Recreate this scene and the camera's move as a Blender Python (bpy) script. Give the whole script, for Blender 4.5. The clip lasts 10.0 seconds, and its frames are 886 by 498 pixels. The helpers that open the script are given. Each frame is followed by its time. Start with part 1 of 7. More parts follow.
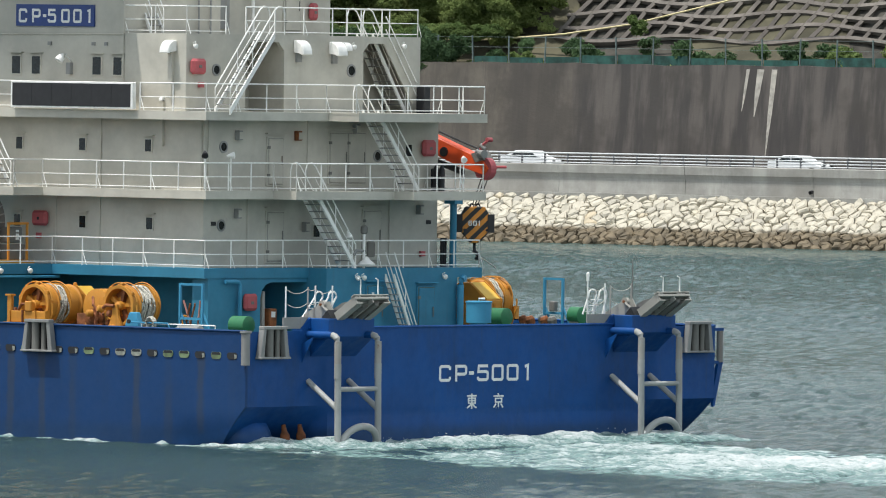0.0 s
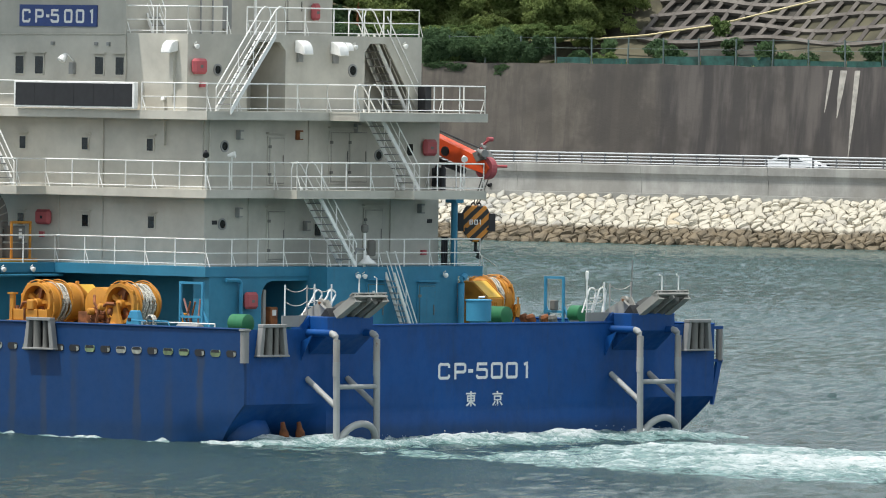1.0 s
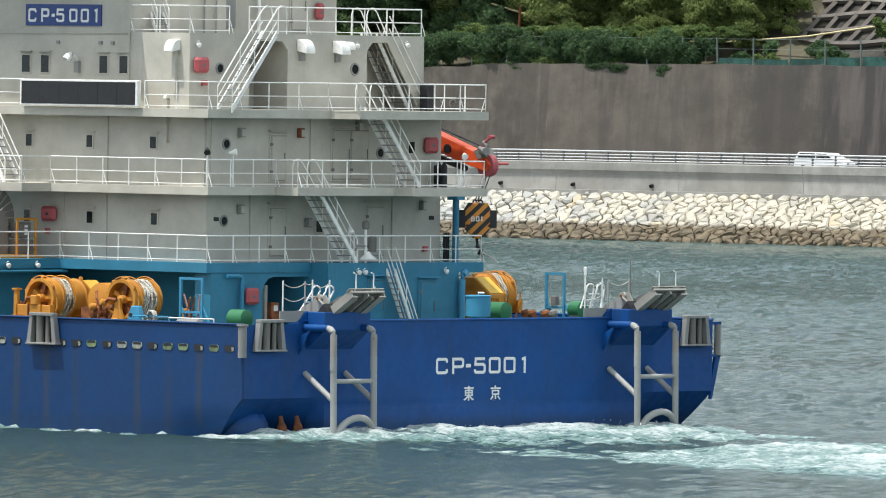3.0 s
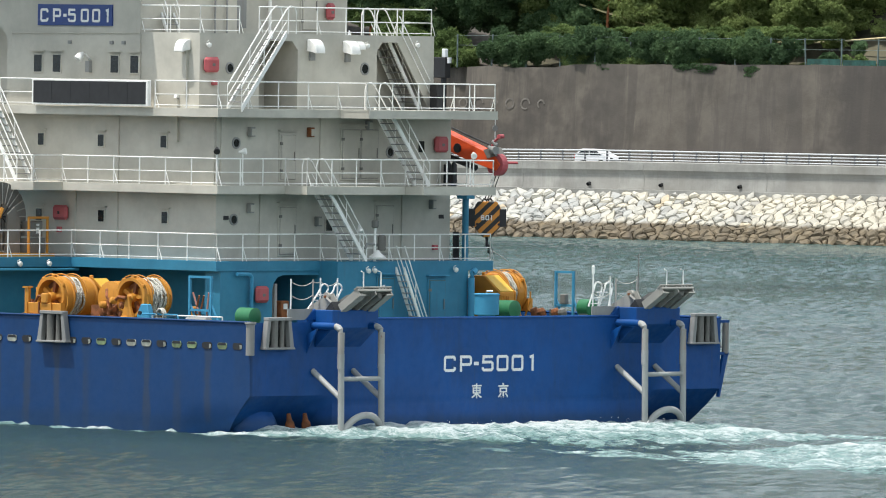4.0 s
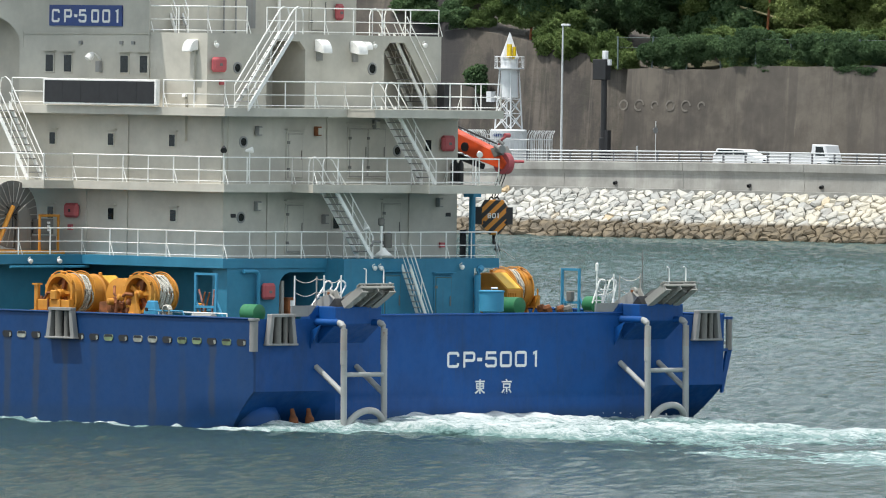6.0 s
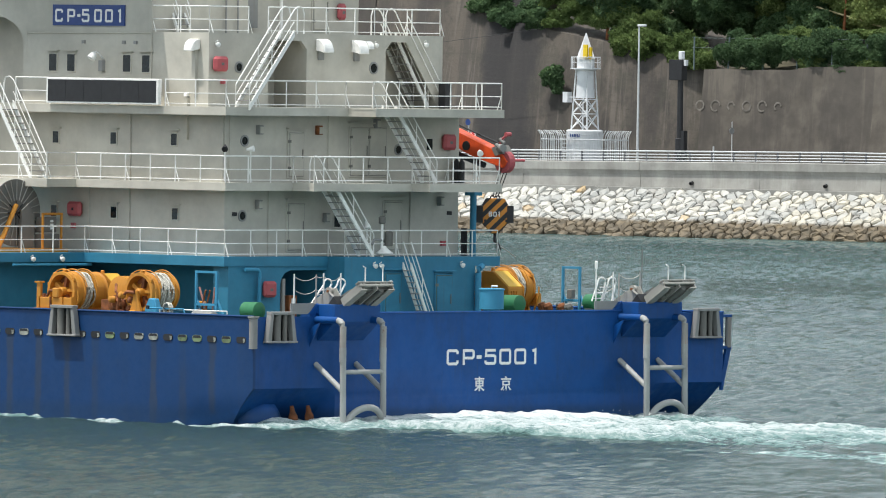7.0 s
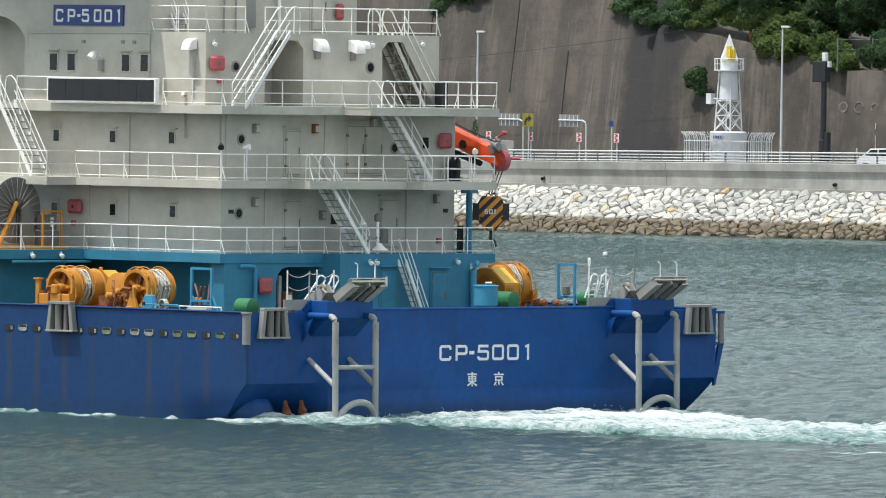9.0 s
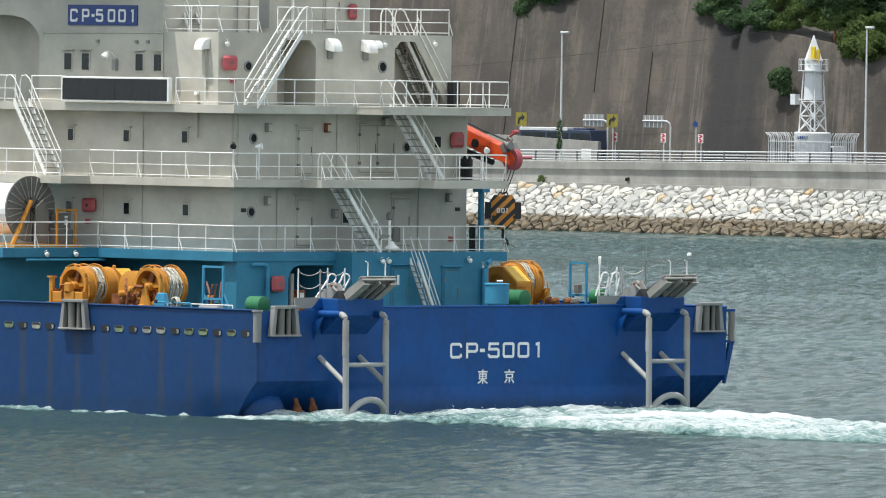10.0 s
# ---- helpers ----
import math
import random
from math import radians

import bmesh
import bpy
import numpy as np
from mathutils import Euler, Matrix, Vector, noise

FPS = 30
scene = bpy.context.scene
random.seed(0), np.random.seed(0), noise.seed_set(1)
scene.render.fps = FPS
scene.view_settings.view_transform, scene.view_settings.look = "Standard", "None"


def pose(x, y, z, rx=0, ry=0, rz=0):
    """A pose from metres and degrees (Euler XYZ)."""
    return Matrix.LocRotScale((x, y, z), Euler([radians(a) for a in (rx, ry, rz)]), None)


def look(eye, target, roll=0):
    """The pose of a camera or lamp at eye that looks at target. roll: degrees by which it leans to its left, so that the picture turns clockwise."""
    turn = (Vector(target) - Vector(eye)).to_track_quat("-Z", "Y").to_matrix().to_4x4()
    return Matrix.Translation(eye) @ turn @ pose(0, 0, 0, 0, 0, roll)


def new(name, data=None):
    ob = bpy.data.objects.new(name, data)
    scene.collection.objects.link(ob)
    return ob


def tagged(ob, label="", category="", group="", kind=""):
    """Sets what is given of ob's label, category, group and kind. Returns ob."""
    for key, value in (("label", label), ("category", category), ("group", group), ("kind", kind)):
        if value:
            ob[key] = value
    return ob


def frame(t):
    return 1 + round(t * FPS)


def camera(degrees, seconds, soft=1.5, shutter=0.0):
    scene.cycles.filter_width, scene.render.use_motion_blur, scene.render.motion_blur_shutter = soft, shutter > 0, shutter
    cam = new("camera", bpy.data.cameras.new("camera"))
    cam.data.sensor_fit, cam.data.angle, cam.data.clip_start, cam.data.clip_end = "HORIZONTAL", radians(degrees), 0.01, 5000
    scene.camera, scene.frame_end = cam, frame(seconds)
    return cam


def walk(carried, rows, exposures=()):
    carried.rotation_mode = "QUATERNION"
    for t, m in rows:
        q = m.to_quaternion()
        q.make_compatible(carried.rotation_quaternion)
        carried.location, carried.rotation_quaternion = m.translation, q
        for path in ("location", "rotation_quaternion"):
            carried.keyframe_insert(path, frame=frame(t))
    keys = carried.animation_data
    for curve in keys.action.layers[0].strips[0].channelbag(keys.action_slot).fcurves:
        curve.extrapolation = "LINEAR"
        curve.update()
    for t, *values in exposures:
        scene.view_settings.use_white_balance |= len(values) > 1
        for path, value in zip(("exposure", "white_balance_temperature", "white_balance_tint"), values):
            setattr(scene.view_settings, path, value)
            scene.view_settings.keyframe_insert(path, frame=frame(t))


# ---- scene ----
cam = camera(4.513, 10.0, soft=1.02)
EYE_Z = 12.68
PAN = [(0, -0.0, -0.9501), (0.5, 0.2147, -0.9492), (1, 0.4221, -0.9506), (1.5, 0.6458, -0.9526), (2, 0.8359, -0.9528), (2.5, 1.0283, -0.9546), (4, 1.6951, -0.9589), (4.5, 1.8953, -0.9583), (5, 2.102, -0.9599), (5.5, 2.3112, -0.9596), (7, 2.9012, -0.9628), (7.5, 3.0922, -0.9649), (8, 3.2674, -0.9662), (8.5, 3.4442, -0.9668), (9, 3.6316, -0.9652), (9.5, 3.8544, -0.967), (10, 4.061, -0.9681)]
walk(cam, [(t, pose(0, 0, EYE_Z, 90 + p, 0, a) @ pose(0, 0, 0, 0, 0, 0.8026)) for t, a, p in PAN], [(0, 0.64), (2, 0.76), (3.8, 0.84), (6, 0.80), (10, 0.76)])

# ---- light ----
SUN_EL, SUN_DIR = 69.0, (-0.928, -0.376)
world = bpy.data.worlds.new("sky")
scene.world = world
world.use_nodes = True
wn, wl = world.node_tree.nodes, world.node_tree.links
sky = wn.new("ShaderNodeTexSky")
sky.sky_type, sky.sun_disc = "NISHITA", False
sky.sun_elevation, sky.sun_rotation = radians(SUN_EL), math.atan2(SUN_DIR[0], SUN_DIR[1])
sky.air_density, sky.dust_density = 1.0, 1.5
grey = wn.new("ShaderNodeHueSaturation")
grey.inputs["Saturation"].default_value = 0.35
wl.new(sky.outputs[0], grey.inputs["Color"])
cloud = wn.new("ShaderNodeMix")  # thin high cloud over the whole sky
cloud.data_type = "RGBA"
cloud.inputs[0].default_value = 0.55
cloud.inputs[7].default_value = (4.1, 4.8, 5.2, 1)
wl.new(grey.outputs[0], cloud.inputs[6])
wl.new(cloud.outputs[2], wn["Background"].inputs["Color"])
wn["Background"].inputs["Strength"].default_value = 0.128
sun = new("sun", bpy.data.lights.new("sun", "SUN"))
sun.data.energy, sun.data.angle, sun.data.color = 2.5, radians(1.0), (1.0, 0.97, 0.92)
ce = math.cos(radians(SUN_EL)) / math.hypot(*SUN_DIR)
sun.matrix_world = look((SUN_DIR[0] * ce * 100, SUN_DIR[1] * ce * 100, math.sin(radians(SUN_EL)) * 100), (0, 0, 0))


# ---- materials ----
class Nodes:
    """A small wrapper to wire node materials."""

    def __init__(self, name, rough=0.5, metal=0.0):
        self.mat = bpy.data.materials.new(name)
        self.mat.use_nodes = True
        self.t = self.mat.node_tree
        self.b = self.t.nodes["Principled BSDF"]
        self.b.inputs["Roughness"].default_value = rough
        self.b.inputs["Metallic"].default_value = metal
        self.co = self.t.nodes.new("ShaderNodeTexCoord").outputs["Object"]

    def link(self, a, b):
        self.t.links.new(a, b)

    def put(self, name, value):
        s = self.b.inputs[name]
        if hasattr(value, "links"):
            self.link(value, s)
        else:
            s.default_value = value

    def noise(self, scale, stretch=(1, 1, 1), detail=4, rough=0.6, dist=0.0):
        m = self.t.nodes.new("ShaderNodeMapping")
        m.inputs["Scale"].default_value = stretch
        self.link(self.co, m.inputs["Vector"])
        n = self.t.nodes.new("ShaderNodeTexNoise")
        n.inputs["Scale"].default_value = scale
        n.inputs["Detail"].default_value = detail
        n.inputs["Roughness"].default_value = rough
        n.inputs["Distortion"].default_value = dist
        self.link(m.outputs[0], n.inputs["Vector"])
        return n.outputs["Fac"]

    def ramp(self, fac, lo, hi, a=0.0, b=1.0):
        r = self.t.nodes.new("ShaderNodeMapRange")
        r.interpolation_type = "SMOOTHSTEP"
        for k, v in zip(("From Min", "From Max", "To Min", "To Max"), (lo, hi, a, b)):
            r.inputs[k].default_value = v
        self.link(fac, r.inputs["Value"])
        return r.outputs["Result"]

    def mix(self, fac, a, b, mode="MIX"):
        m = self.t.nodes.new("ShaderNodeMix")
        m.data_type, m.blend_type = "RGBA", mode
        for i, v in ((0, fac), (6, a), (7, b)):
            if hasattr(v, "links"):
                self.link(v, m.inputs[i])
            else:
                m.inputs[i].default_value = v if i == 0 else (*v, 1)
        return m.outputs[2]

    def calc(self, op, a, b=0.0):
        m = self.t.nodes.new("ShaderNodeMath")
        m.operation = op
        for i, v in ((0, a), (1, b)):
            if hasattr(v, "links"):
                self.link(v, m.inputs[i])
            else:
                m.inputs[i].default_value = v
        return m.outputs[0]

    def axis(self, i):
        s = self.t.nodes.new("ShaderNodeSeparateXYZ")
        self.link(self.co, s.inputs[0])
        return s.outputs[i]

    def chance(self, island=False):
        if island:
            return self.t.nodes.new("ShaderNodeNewGeometry").outputs["Random Per Island"]
        return self.t.nodes.new("ShaderNodeObjectInfo").outputs["Random"]

    def bump(self, height, strength=0.3, distance=0.02):
        b = self.t.nodes.new("ShaderNodeBump")
        b.inputs["Strength"].default_value = strength
        b.inputs["Distance"].default_value = distance
        self.link(height, b.inputs["Height"])
        self.link(b.outputs[0], self.b.inputs["Normal"])


def shade(c, k):
    return tuple(min(1.0, x * k) for x in c)


def painted(name, col, rough=0.45, rust=0.25, streak=0.35, dirt=(0.12, 0.09, 0.06), broad=0.0):
    """Ship's paint: patchy tone, run-down streaks, a little rust and plate unevenness."""
    n = Nodes(name, rough)
    tone = n.mix(n.ramp(n.noise(0.7, detail=5), 0.3, 0.7), shade(col, 0.86), shade(col, 1.1))
    runs = n.ramp(n.noise(1.0, (6, 6, 0.22), 5, 0.65), 0.54, 0.78, 0, streak)
    tone = n.mix(runs, tone, shade(dirt, 1.6))
    if broad:
        # grime that has run down from the freeing ports on the port side
        off = n.calc("ABSOLUTE", n.calc("SUBTRACT", n.calc("FRACT", n.calc("DIVIDE", n.calc("ADD", n.axis(0), 0.12), 1.47)), 0.5))
        run = n.calc("MULTIPLY", n.ramp(n.calc("ADD", off, n.calc("MULTIPLY", n.noise(2.0, (1, 1, 0.5), 6), 0.3)), 0.2, 0.31, 1, 0), n.ramp(n.axis(1), 11.9, 12.0))
        run = n.calc("MULTIPLY", run, n.ramp(n.noise(0.45, (1, 1, 0.2), 4), 0.38, 0.62))
        run = n.calc("MULTIPLY", run, n.ramp(n.axis(2), 2.70, 2.76, 1, 0))
        tone = n.mix(n.calc("MULTIPLY", run, broad), tone, (0.085, 0.08, 0.055))
        tone = n.mix(n.ramp(n.noise(0.5, (1, 1, 0.35), 6, 0.7), 0.5, 0.72, 0, 0.35), tone, (0.012, 0.03, 0.075))
        tone = n.mix(n.ramp(n.axis(2), 0.1, 0.55, 0.45, 0), tone, (0.012, 0.035, 0.06))
        # port side darkened in the colour, to hold back the sun on it
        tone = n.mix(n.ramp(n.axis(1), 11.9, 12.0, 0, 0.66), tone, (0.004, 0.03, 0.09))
    spots = n.ramp(n.noise(2.3, (1, 1, 0.7), 8, 0.7), 0.66, 0.74, 0, rust)
    tone = n.mix(spots, tone, (0.2, 0.075, 0.03))
    n.put("Specular IOR Level", 0.35)
    n.put("Base Color", tone)
    n.put("Roughness", n.ramp(n.noise(3.0), 0.3, 0.7, rough - 0.08, rough + 0.15))
    n.bump(n.noise(1.6, detail=3), 0.25, 0.01)
    return n.mat


def plain(name, col, rough=0.5, metal=0.0, vary=0.15, scale=4.0):
    n = Nodes(name, rough, metal)
    n.put("Base Color", n.mix(n.ramp(n.noise(scale, detail=6), 0.3, 0.7), shade(col, 1 - vary), shade(col, 1 + vary)))
    n.bump(n.noise(scale * 4), 0.2, 0.005)
    return n.mat


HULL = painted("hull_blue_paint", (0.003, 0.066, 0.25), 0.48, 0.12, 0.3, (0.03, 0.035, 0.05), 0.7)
WHITE = painted("house_white_paint", (0.50, 0.475, 0.41), 0.5, 0.12, 0.14, (0.26, 0.21, 0.15))
TEAL = painted("deckhouse_teal_paint", (0.036, 0.2, 0.318), 0.5, 0.12, 0.2, (0.05, 0.06, 0.06))
SKYBLUE = painted("light_blue_paint", (0.05, 0.27, 0.44), 0.5, 0.15, 0.15)
YELLOW = painted("machinery_yellow_paint", (0.55, 0.24, 0.034), 0.5, 0.8, 0.6, (0.13, 0.055, 0.02))
RAIL = plain("rail_white_paint", (0.84, 0.83, 0.79), 0.45, 0, 0.08)
GALV = painted("grey_steel", (0.27, 0.27, 0.26), 0.5, 0.5, 0.5, (0.13, 0.08, 0.05))
PIPE = painted("pipe_grey_paint", (0.36, 0.365, 0.35), 0.5, 0.5, 0.3, (0.2, 0.11, 0.06))
WORN = painted("worn_dark_steel", (0.17, 0.165, 0.15), 0.55, 0.5, 0.5, (0.1, 0.06, 0.04))
DECK = painted("deck_green_paint", (0.09, 0.14, 0.12), 0.6, 0.4, 0.2)
DARK = plain("black_rubber", (0.018, 0.018, 0.02), 0.6)
GLASS = plain("dark_window_glass", (0.012, 0.017, 0.02), 0.08, 0, 0.2)
RED = painted("red_paint", (0.46, 0.1, 0.11), 0.45, 0.1, 0.15)
ORANGE = painted("crane_orange_paint", (0.72, 0.085, 0.02), 0.4, 0.12, 0.15)
GREEN = painted("motor_green_paint", (0.03, 0.16, 0.07), 0.5, 0.15, 0.2)
RUSTY_PIPE = painted("rust_streaked_pipe", (0.36, 0.34, 0.31), 0.6, 0.9, 0.8, (0.28, 0.12, 0.05))
RUST = plain("rusty_steel", (0.22, 0.075, 0.025), 0.8, 0, 0.45, 3)
ROPE = plain("pale_rope", (0.5, 0.48, 0.42), 0.9, 0, 0.7, 26)
LETTER = plain("white_lettering", (0.78, 0.78, 0.76), 0.5, 0, 0.06)
SIGN = plain("sign_blue", (0.018, 0.05, 0.2), 0.4, 0, 0.1)
WIRE = plain("wire_rope", (0.05, 0.05, 0.05), 0.5, 0.6)
PORT = plain("port_yellow_green", (0.17, 0.23, 0.12), 0.6, 0, 0.45, 2)


# ---- mesh tools ----
def box(bm, x0, x1, y0, y1, z0, z1):
    v = [bm.verts.new((x, y, z)) for z in (z0, z1) for x, y in ((x0, y0), (x1, y0), (x1, y1), (x0, y1))]
    for f in ((3, 2, 1, 0), (4, 5, 6, 7), (0, 1, 5, 4), (1, 2, 6, 5), (2, 3, 7, 6), (3, 0, 4, 7)):
        bm.faces.new([v[i] for i in f])
    return bm


def prism(bm, outline, z0, z1, put=lambda a, b, c: (a, b, c)):
    """An outline (a, b) drawn out from z0 to z1; put() says which way it lies."""
    lo = [bm.verts.new(put(a, b, z0)) for a, b in outline]
    hi = [bm.verts.new(put(a, b, z1)) for a, b in outline]
    n = len(outline)
    bm.faces.new(lo[::-1])
    bm.faces.new(hi)
    for i in range(n):
        bm.faces.new((lo[i], lo[(i + 1) % n], hi[(i + 1) % n], hi[i]))
    return bm


def tube(bm, pts, r, n=8, closed=False):
    """A round bar along a line of points."""
    pts = [Vector(p) for p in pts]
    rings = []
    for i, p in enumerate(pts):
        a = pts[i - 1] if (i or closed) else p
        b = pts[(i + 1) % len(pts)] if (i + 1 < len(pts) or closed) else p
        d = (b - a).normalized()
        side = d.cross(Vector((0, 0, 1)))
        side = side.normalized() if side.length > 0.05 else Vector((1, 0, 0))
        up = side.cross(d).normalized()
        rings.append([bm.verts.new(p + r * (math.cos(k) * side + math.sin(k) * up)) for k in [2 * math.pi * j / n for j in range(n)]])
    m = len(rings)
    for i in range(m if closed else m - 1):
        A, B = rings[i], rings[(i + 1) % m]
        for j in range(n):
            bm.faces.new((A[j], A[(j + 1) % n], B[(j + 1) % n], B[j]))
    if not closed:
        bm.faces.new(rings[0])
        bm.faces.new(rings[-1][::-1])
    return bm


def turned(bm, profile, centre, along, n=24):
    """A body of revolution: profile rows (distance along, radius)."""
    d = Vector(along).normalized()
    side = d.cross(Vector((0, 0, 1)))
    side = side.normalized() if side.length > 0.05 else Vector((1, 0, 0))
    up = side.cross(d)
    rings = []
    for s, r in profile:
        rings.append([bm.verts.new(Vector(centre) + d * s + max(r, 1e-3) * (math.cos(k) * side + math.sin(k) * up)) for k in [2 * math.pi * j / n for j in range(n)]])
    for A, B in zip(rings, rings[1:]):
        for j in range(n):
            bm.faces.new((A[j], A[(j + 1) % n], B[(j + 1) % n], B[j]))
    bm.faces.new(rings[0])
    bm.faces.new(rings[-1][::-1])
    return bm


def finish(bm, name, material, smooth=False, bevel=0.0):
    if bevel:
        bmesh.ops.bevel(bm, geom=list(bm.edges), offset=bevel, segments=1, affect="EDGES", clamp_overlap=True)
    bmesh.ops.recalc_face_normals(bm, faces=list(bm.faces))
    me = bpy.data.meshes.new(name)
    bm.to_mesh(me)
    bm.free()
    if smooth:
        for p in me.polygons:
            p.use_smooth = True
        me.set_sharp_from_angle(angle=radians(40))
    me.materials.append(material)
    return me


def part(name, bm, material, parent, label="", smooth=False, bevel=0.0):
    ob = new(name, finish(bm, name, material, smooth, bevel))
    ob.parent = parent
    return tagged(ob, label)


def nb():
    return bmesh.new()


def boxpart(name, dims, material, parent, label="", bevel=0.0):
    return part(name, box(nb(), *dims), material, parent, label, False, bevel)


def lettering(name, text, material, parent, where, size, stretch=1.0, label="", space=1.0, fat=0.0):
    """Flat raised letters; where is the pose of their middle."""
    cu = bpy.data.curves.new(name, "FONT")
    cu.body, cu.size, cu.align_x, cu.align_y, cu.extrude, cu.space_character, cu.offset = text, size, "CENTER", "CENTER", 0.01, space, fat
    tmp = new(name, cu)
    me = bpy.data.meshes.new_from_object(tmp.evaluated_get(bpy.context.evaluated_depsgraph_get()))
    bpy.data.objects.remove(tmp)
    me.transform(where @ Matrix.Diagonal((stretch, 1, 1, 1)))
    me.materials.clear()
    me.materials.append(material)
    ob = new(name, me)
    ob.parent = parent
    return tagged(ob, label)


GLYPHS = {
    "C": ([(0.5, 0.24), (0.5, 0.4), (0.38, 0.5), (-0.38, 0.5), (-0.5, 0.4), (-0.5, -0.4), (-0.38, -0.5), (0.38, -0.5), (0.5, -0.4), (0.5, -0.24)], False),
    "P": ([(-0.5, -0.6), (-0.5, 0.5), (0.36, 0.5), (0.5, 0.4), (0.5, 0.03), (0.36, -0.07), (-0.42, -0.07)], False),
    "-": ([(-0.34, 0.0), (0.34, 0.0)], False),
    "5": ([(0.52, 0.5), (-0.42, 0.5), (-0.46, 0.09), (0.36, 0.09), (0.5, -0.01), (0.5, -0.4), (0.38, -0.5), (-0.38, -0.5), (-0.5, -0.4), (-0.5, -0.28)], False),
    "0": ([(0.4, 0.5), (-0.4, 0.5), (-0.5, 0.41), (-0.5, -0.41), (-0.4, -0.5), (0.4, -0.5), (0.5, -0.41), (0.5, 0.41)], True),
    "6": ([(0.5, 0.3), (0.5, 0.4), (0.38, 0.5), (-0.38, 0.5), (-0.5, 0.4), (-0.5, -0.4), (-0.38, -0.5), (0.38, -0.5), (0.5, -0.4), (0.5, -0.05), (0.38, 0.07), (-0.4, 0.07)], False),
    "1": ([(-0.3, 0.42), (0.0, 0.5), (0.0, -0.6)], False),
}


def stroke(bm, pts, closed, w, thick):
    """A flat bar of width w bent along pts, its corners mitred."""
    n, rows = len(pts), []
    for i, p in enumerate(pts):
        p = Vector(p)
        a = Vector(pts[i - 1]) if (i or closed) else None
        b = Vector(pts[(i + 1) % n]) if (i + 1 < n or closed) else None
        d0 = (p - a).normalized() if a else (b - p).normalized()
        d1 = (b - p).normalized() if b else d0
        m = Vector((-(d0 + d1).y, (d0 + d1).x)).normalized()
        k = w / 2 / max(0.5, m.dot(Vector((-d0.y, d0.x))))
        rows.append([bm.verts.new((q.x, q.y, z)) for q, z in ((p - m * k, 0), (p + m * k, 0), (p + m * k, thick), (p - m * k, thick))])
    for i in range(n if closed else n - 1):
        A, B = rows[i], rows[(i + 1) % n]
        for j in range(4):
            bm.faces.new((A[j], A[(j + 1) % 4], B[(j + 1) % 4], B[j]))
    if not closed:
        bm.faces.new(rows[0])
        bm.faces.new(rows[-1][::-1])


def word(name, text, material, parent, where, centres, width, height, label="", w=0.1):
    """Square-cut letters set one by one, each an object; other characters from the built-in font."""
    for ch, c in zip(text, centres):
        if ch in GLYPHS:
            pts, closed = GLYPHS[ch]
            bm = nb()
            kx, ky = (0.72 if ch == "-" else 1.0) * (width - w), height - w
            stroke(bm, [(c + a * kx, max(-height / 2, b * ky)) for a, b in pts], closed, w * (1.25 if ch == "-" else 1), 0.01)
            bm.transform(where)
            part(name, bm, material, parent, label)
            continue
        ob = lettering(name, ch, material, parent, Matrix(), 1.0, 1.0, label, 1.0, 0.012)
        co = np.empty(len(ob.data.vertices) * 3, np.float32)
        ob.data.vertices.foreach_get("co", co)
        co = co.reshape(-1, 3)
        lo, hi = co.min(0), co.max(0)
        fit = Matrix.Translation((c, 0, 0)) @ Matrix.Diagonal((width / (hi[0] - lo[0]), height / (hi[1] - lo[1]), 1, 1)) @ Matrix.Translation((-(lo[0] + hi[0]) / 2, -(lo[1] + hi[1]) / 2, 0))
        ob.data.transform(where @ fit)


# ---- sea ----
def water_material():
    n = Nodes("sea_water", 0.11)
    deep = n.mix(n.ramp(n.noise(0.03, detail=3), 0.35, 0.65), (0.045, 0.098, 0.096), (0.07, 0.138, 0.132))
    n.put("Base Color", deep)
    n.put("IOR", 1.333)
    n.bump(n.noise(4.5, (1, 1, 1), 9, 0.84), 1.0, 0.3)
    return n.mat


WATER = water_material()


def swell(x, y):
    """Height of the choppy sea."""
    rng = np.random.RandomState(5)
    h = np.zeros_like(x)
    for i in range(34):
        lam = 0.6 * (2.4 / 0.6) ** rng.rand()
        ang = radians(205) + rng.randn() * 0.75
        k = 2 * math.pi / lam
        ph = k * (math.cos(ang) * x + math.sin(ang) * y) + rng.rand() * 6.28
        h += 0.0098 * lam ** 0.5 * np.sin(ph + 0.6 * np.sin(ph * 0.37 + rng.rand() * 6))
    patch = 0.75 + 0.35 * np.sin(x * 0.06 + 1.0 + 0.8 * np.sin(y * 0.021)) * np.sin(y * 0.043 + 2)
    return h * patch


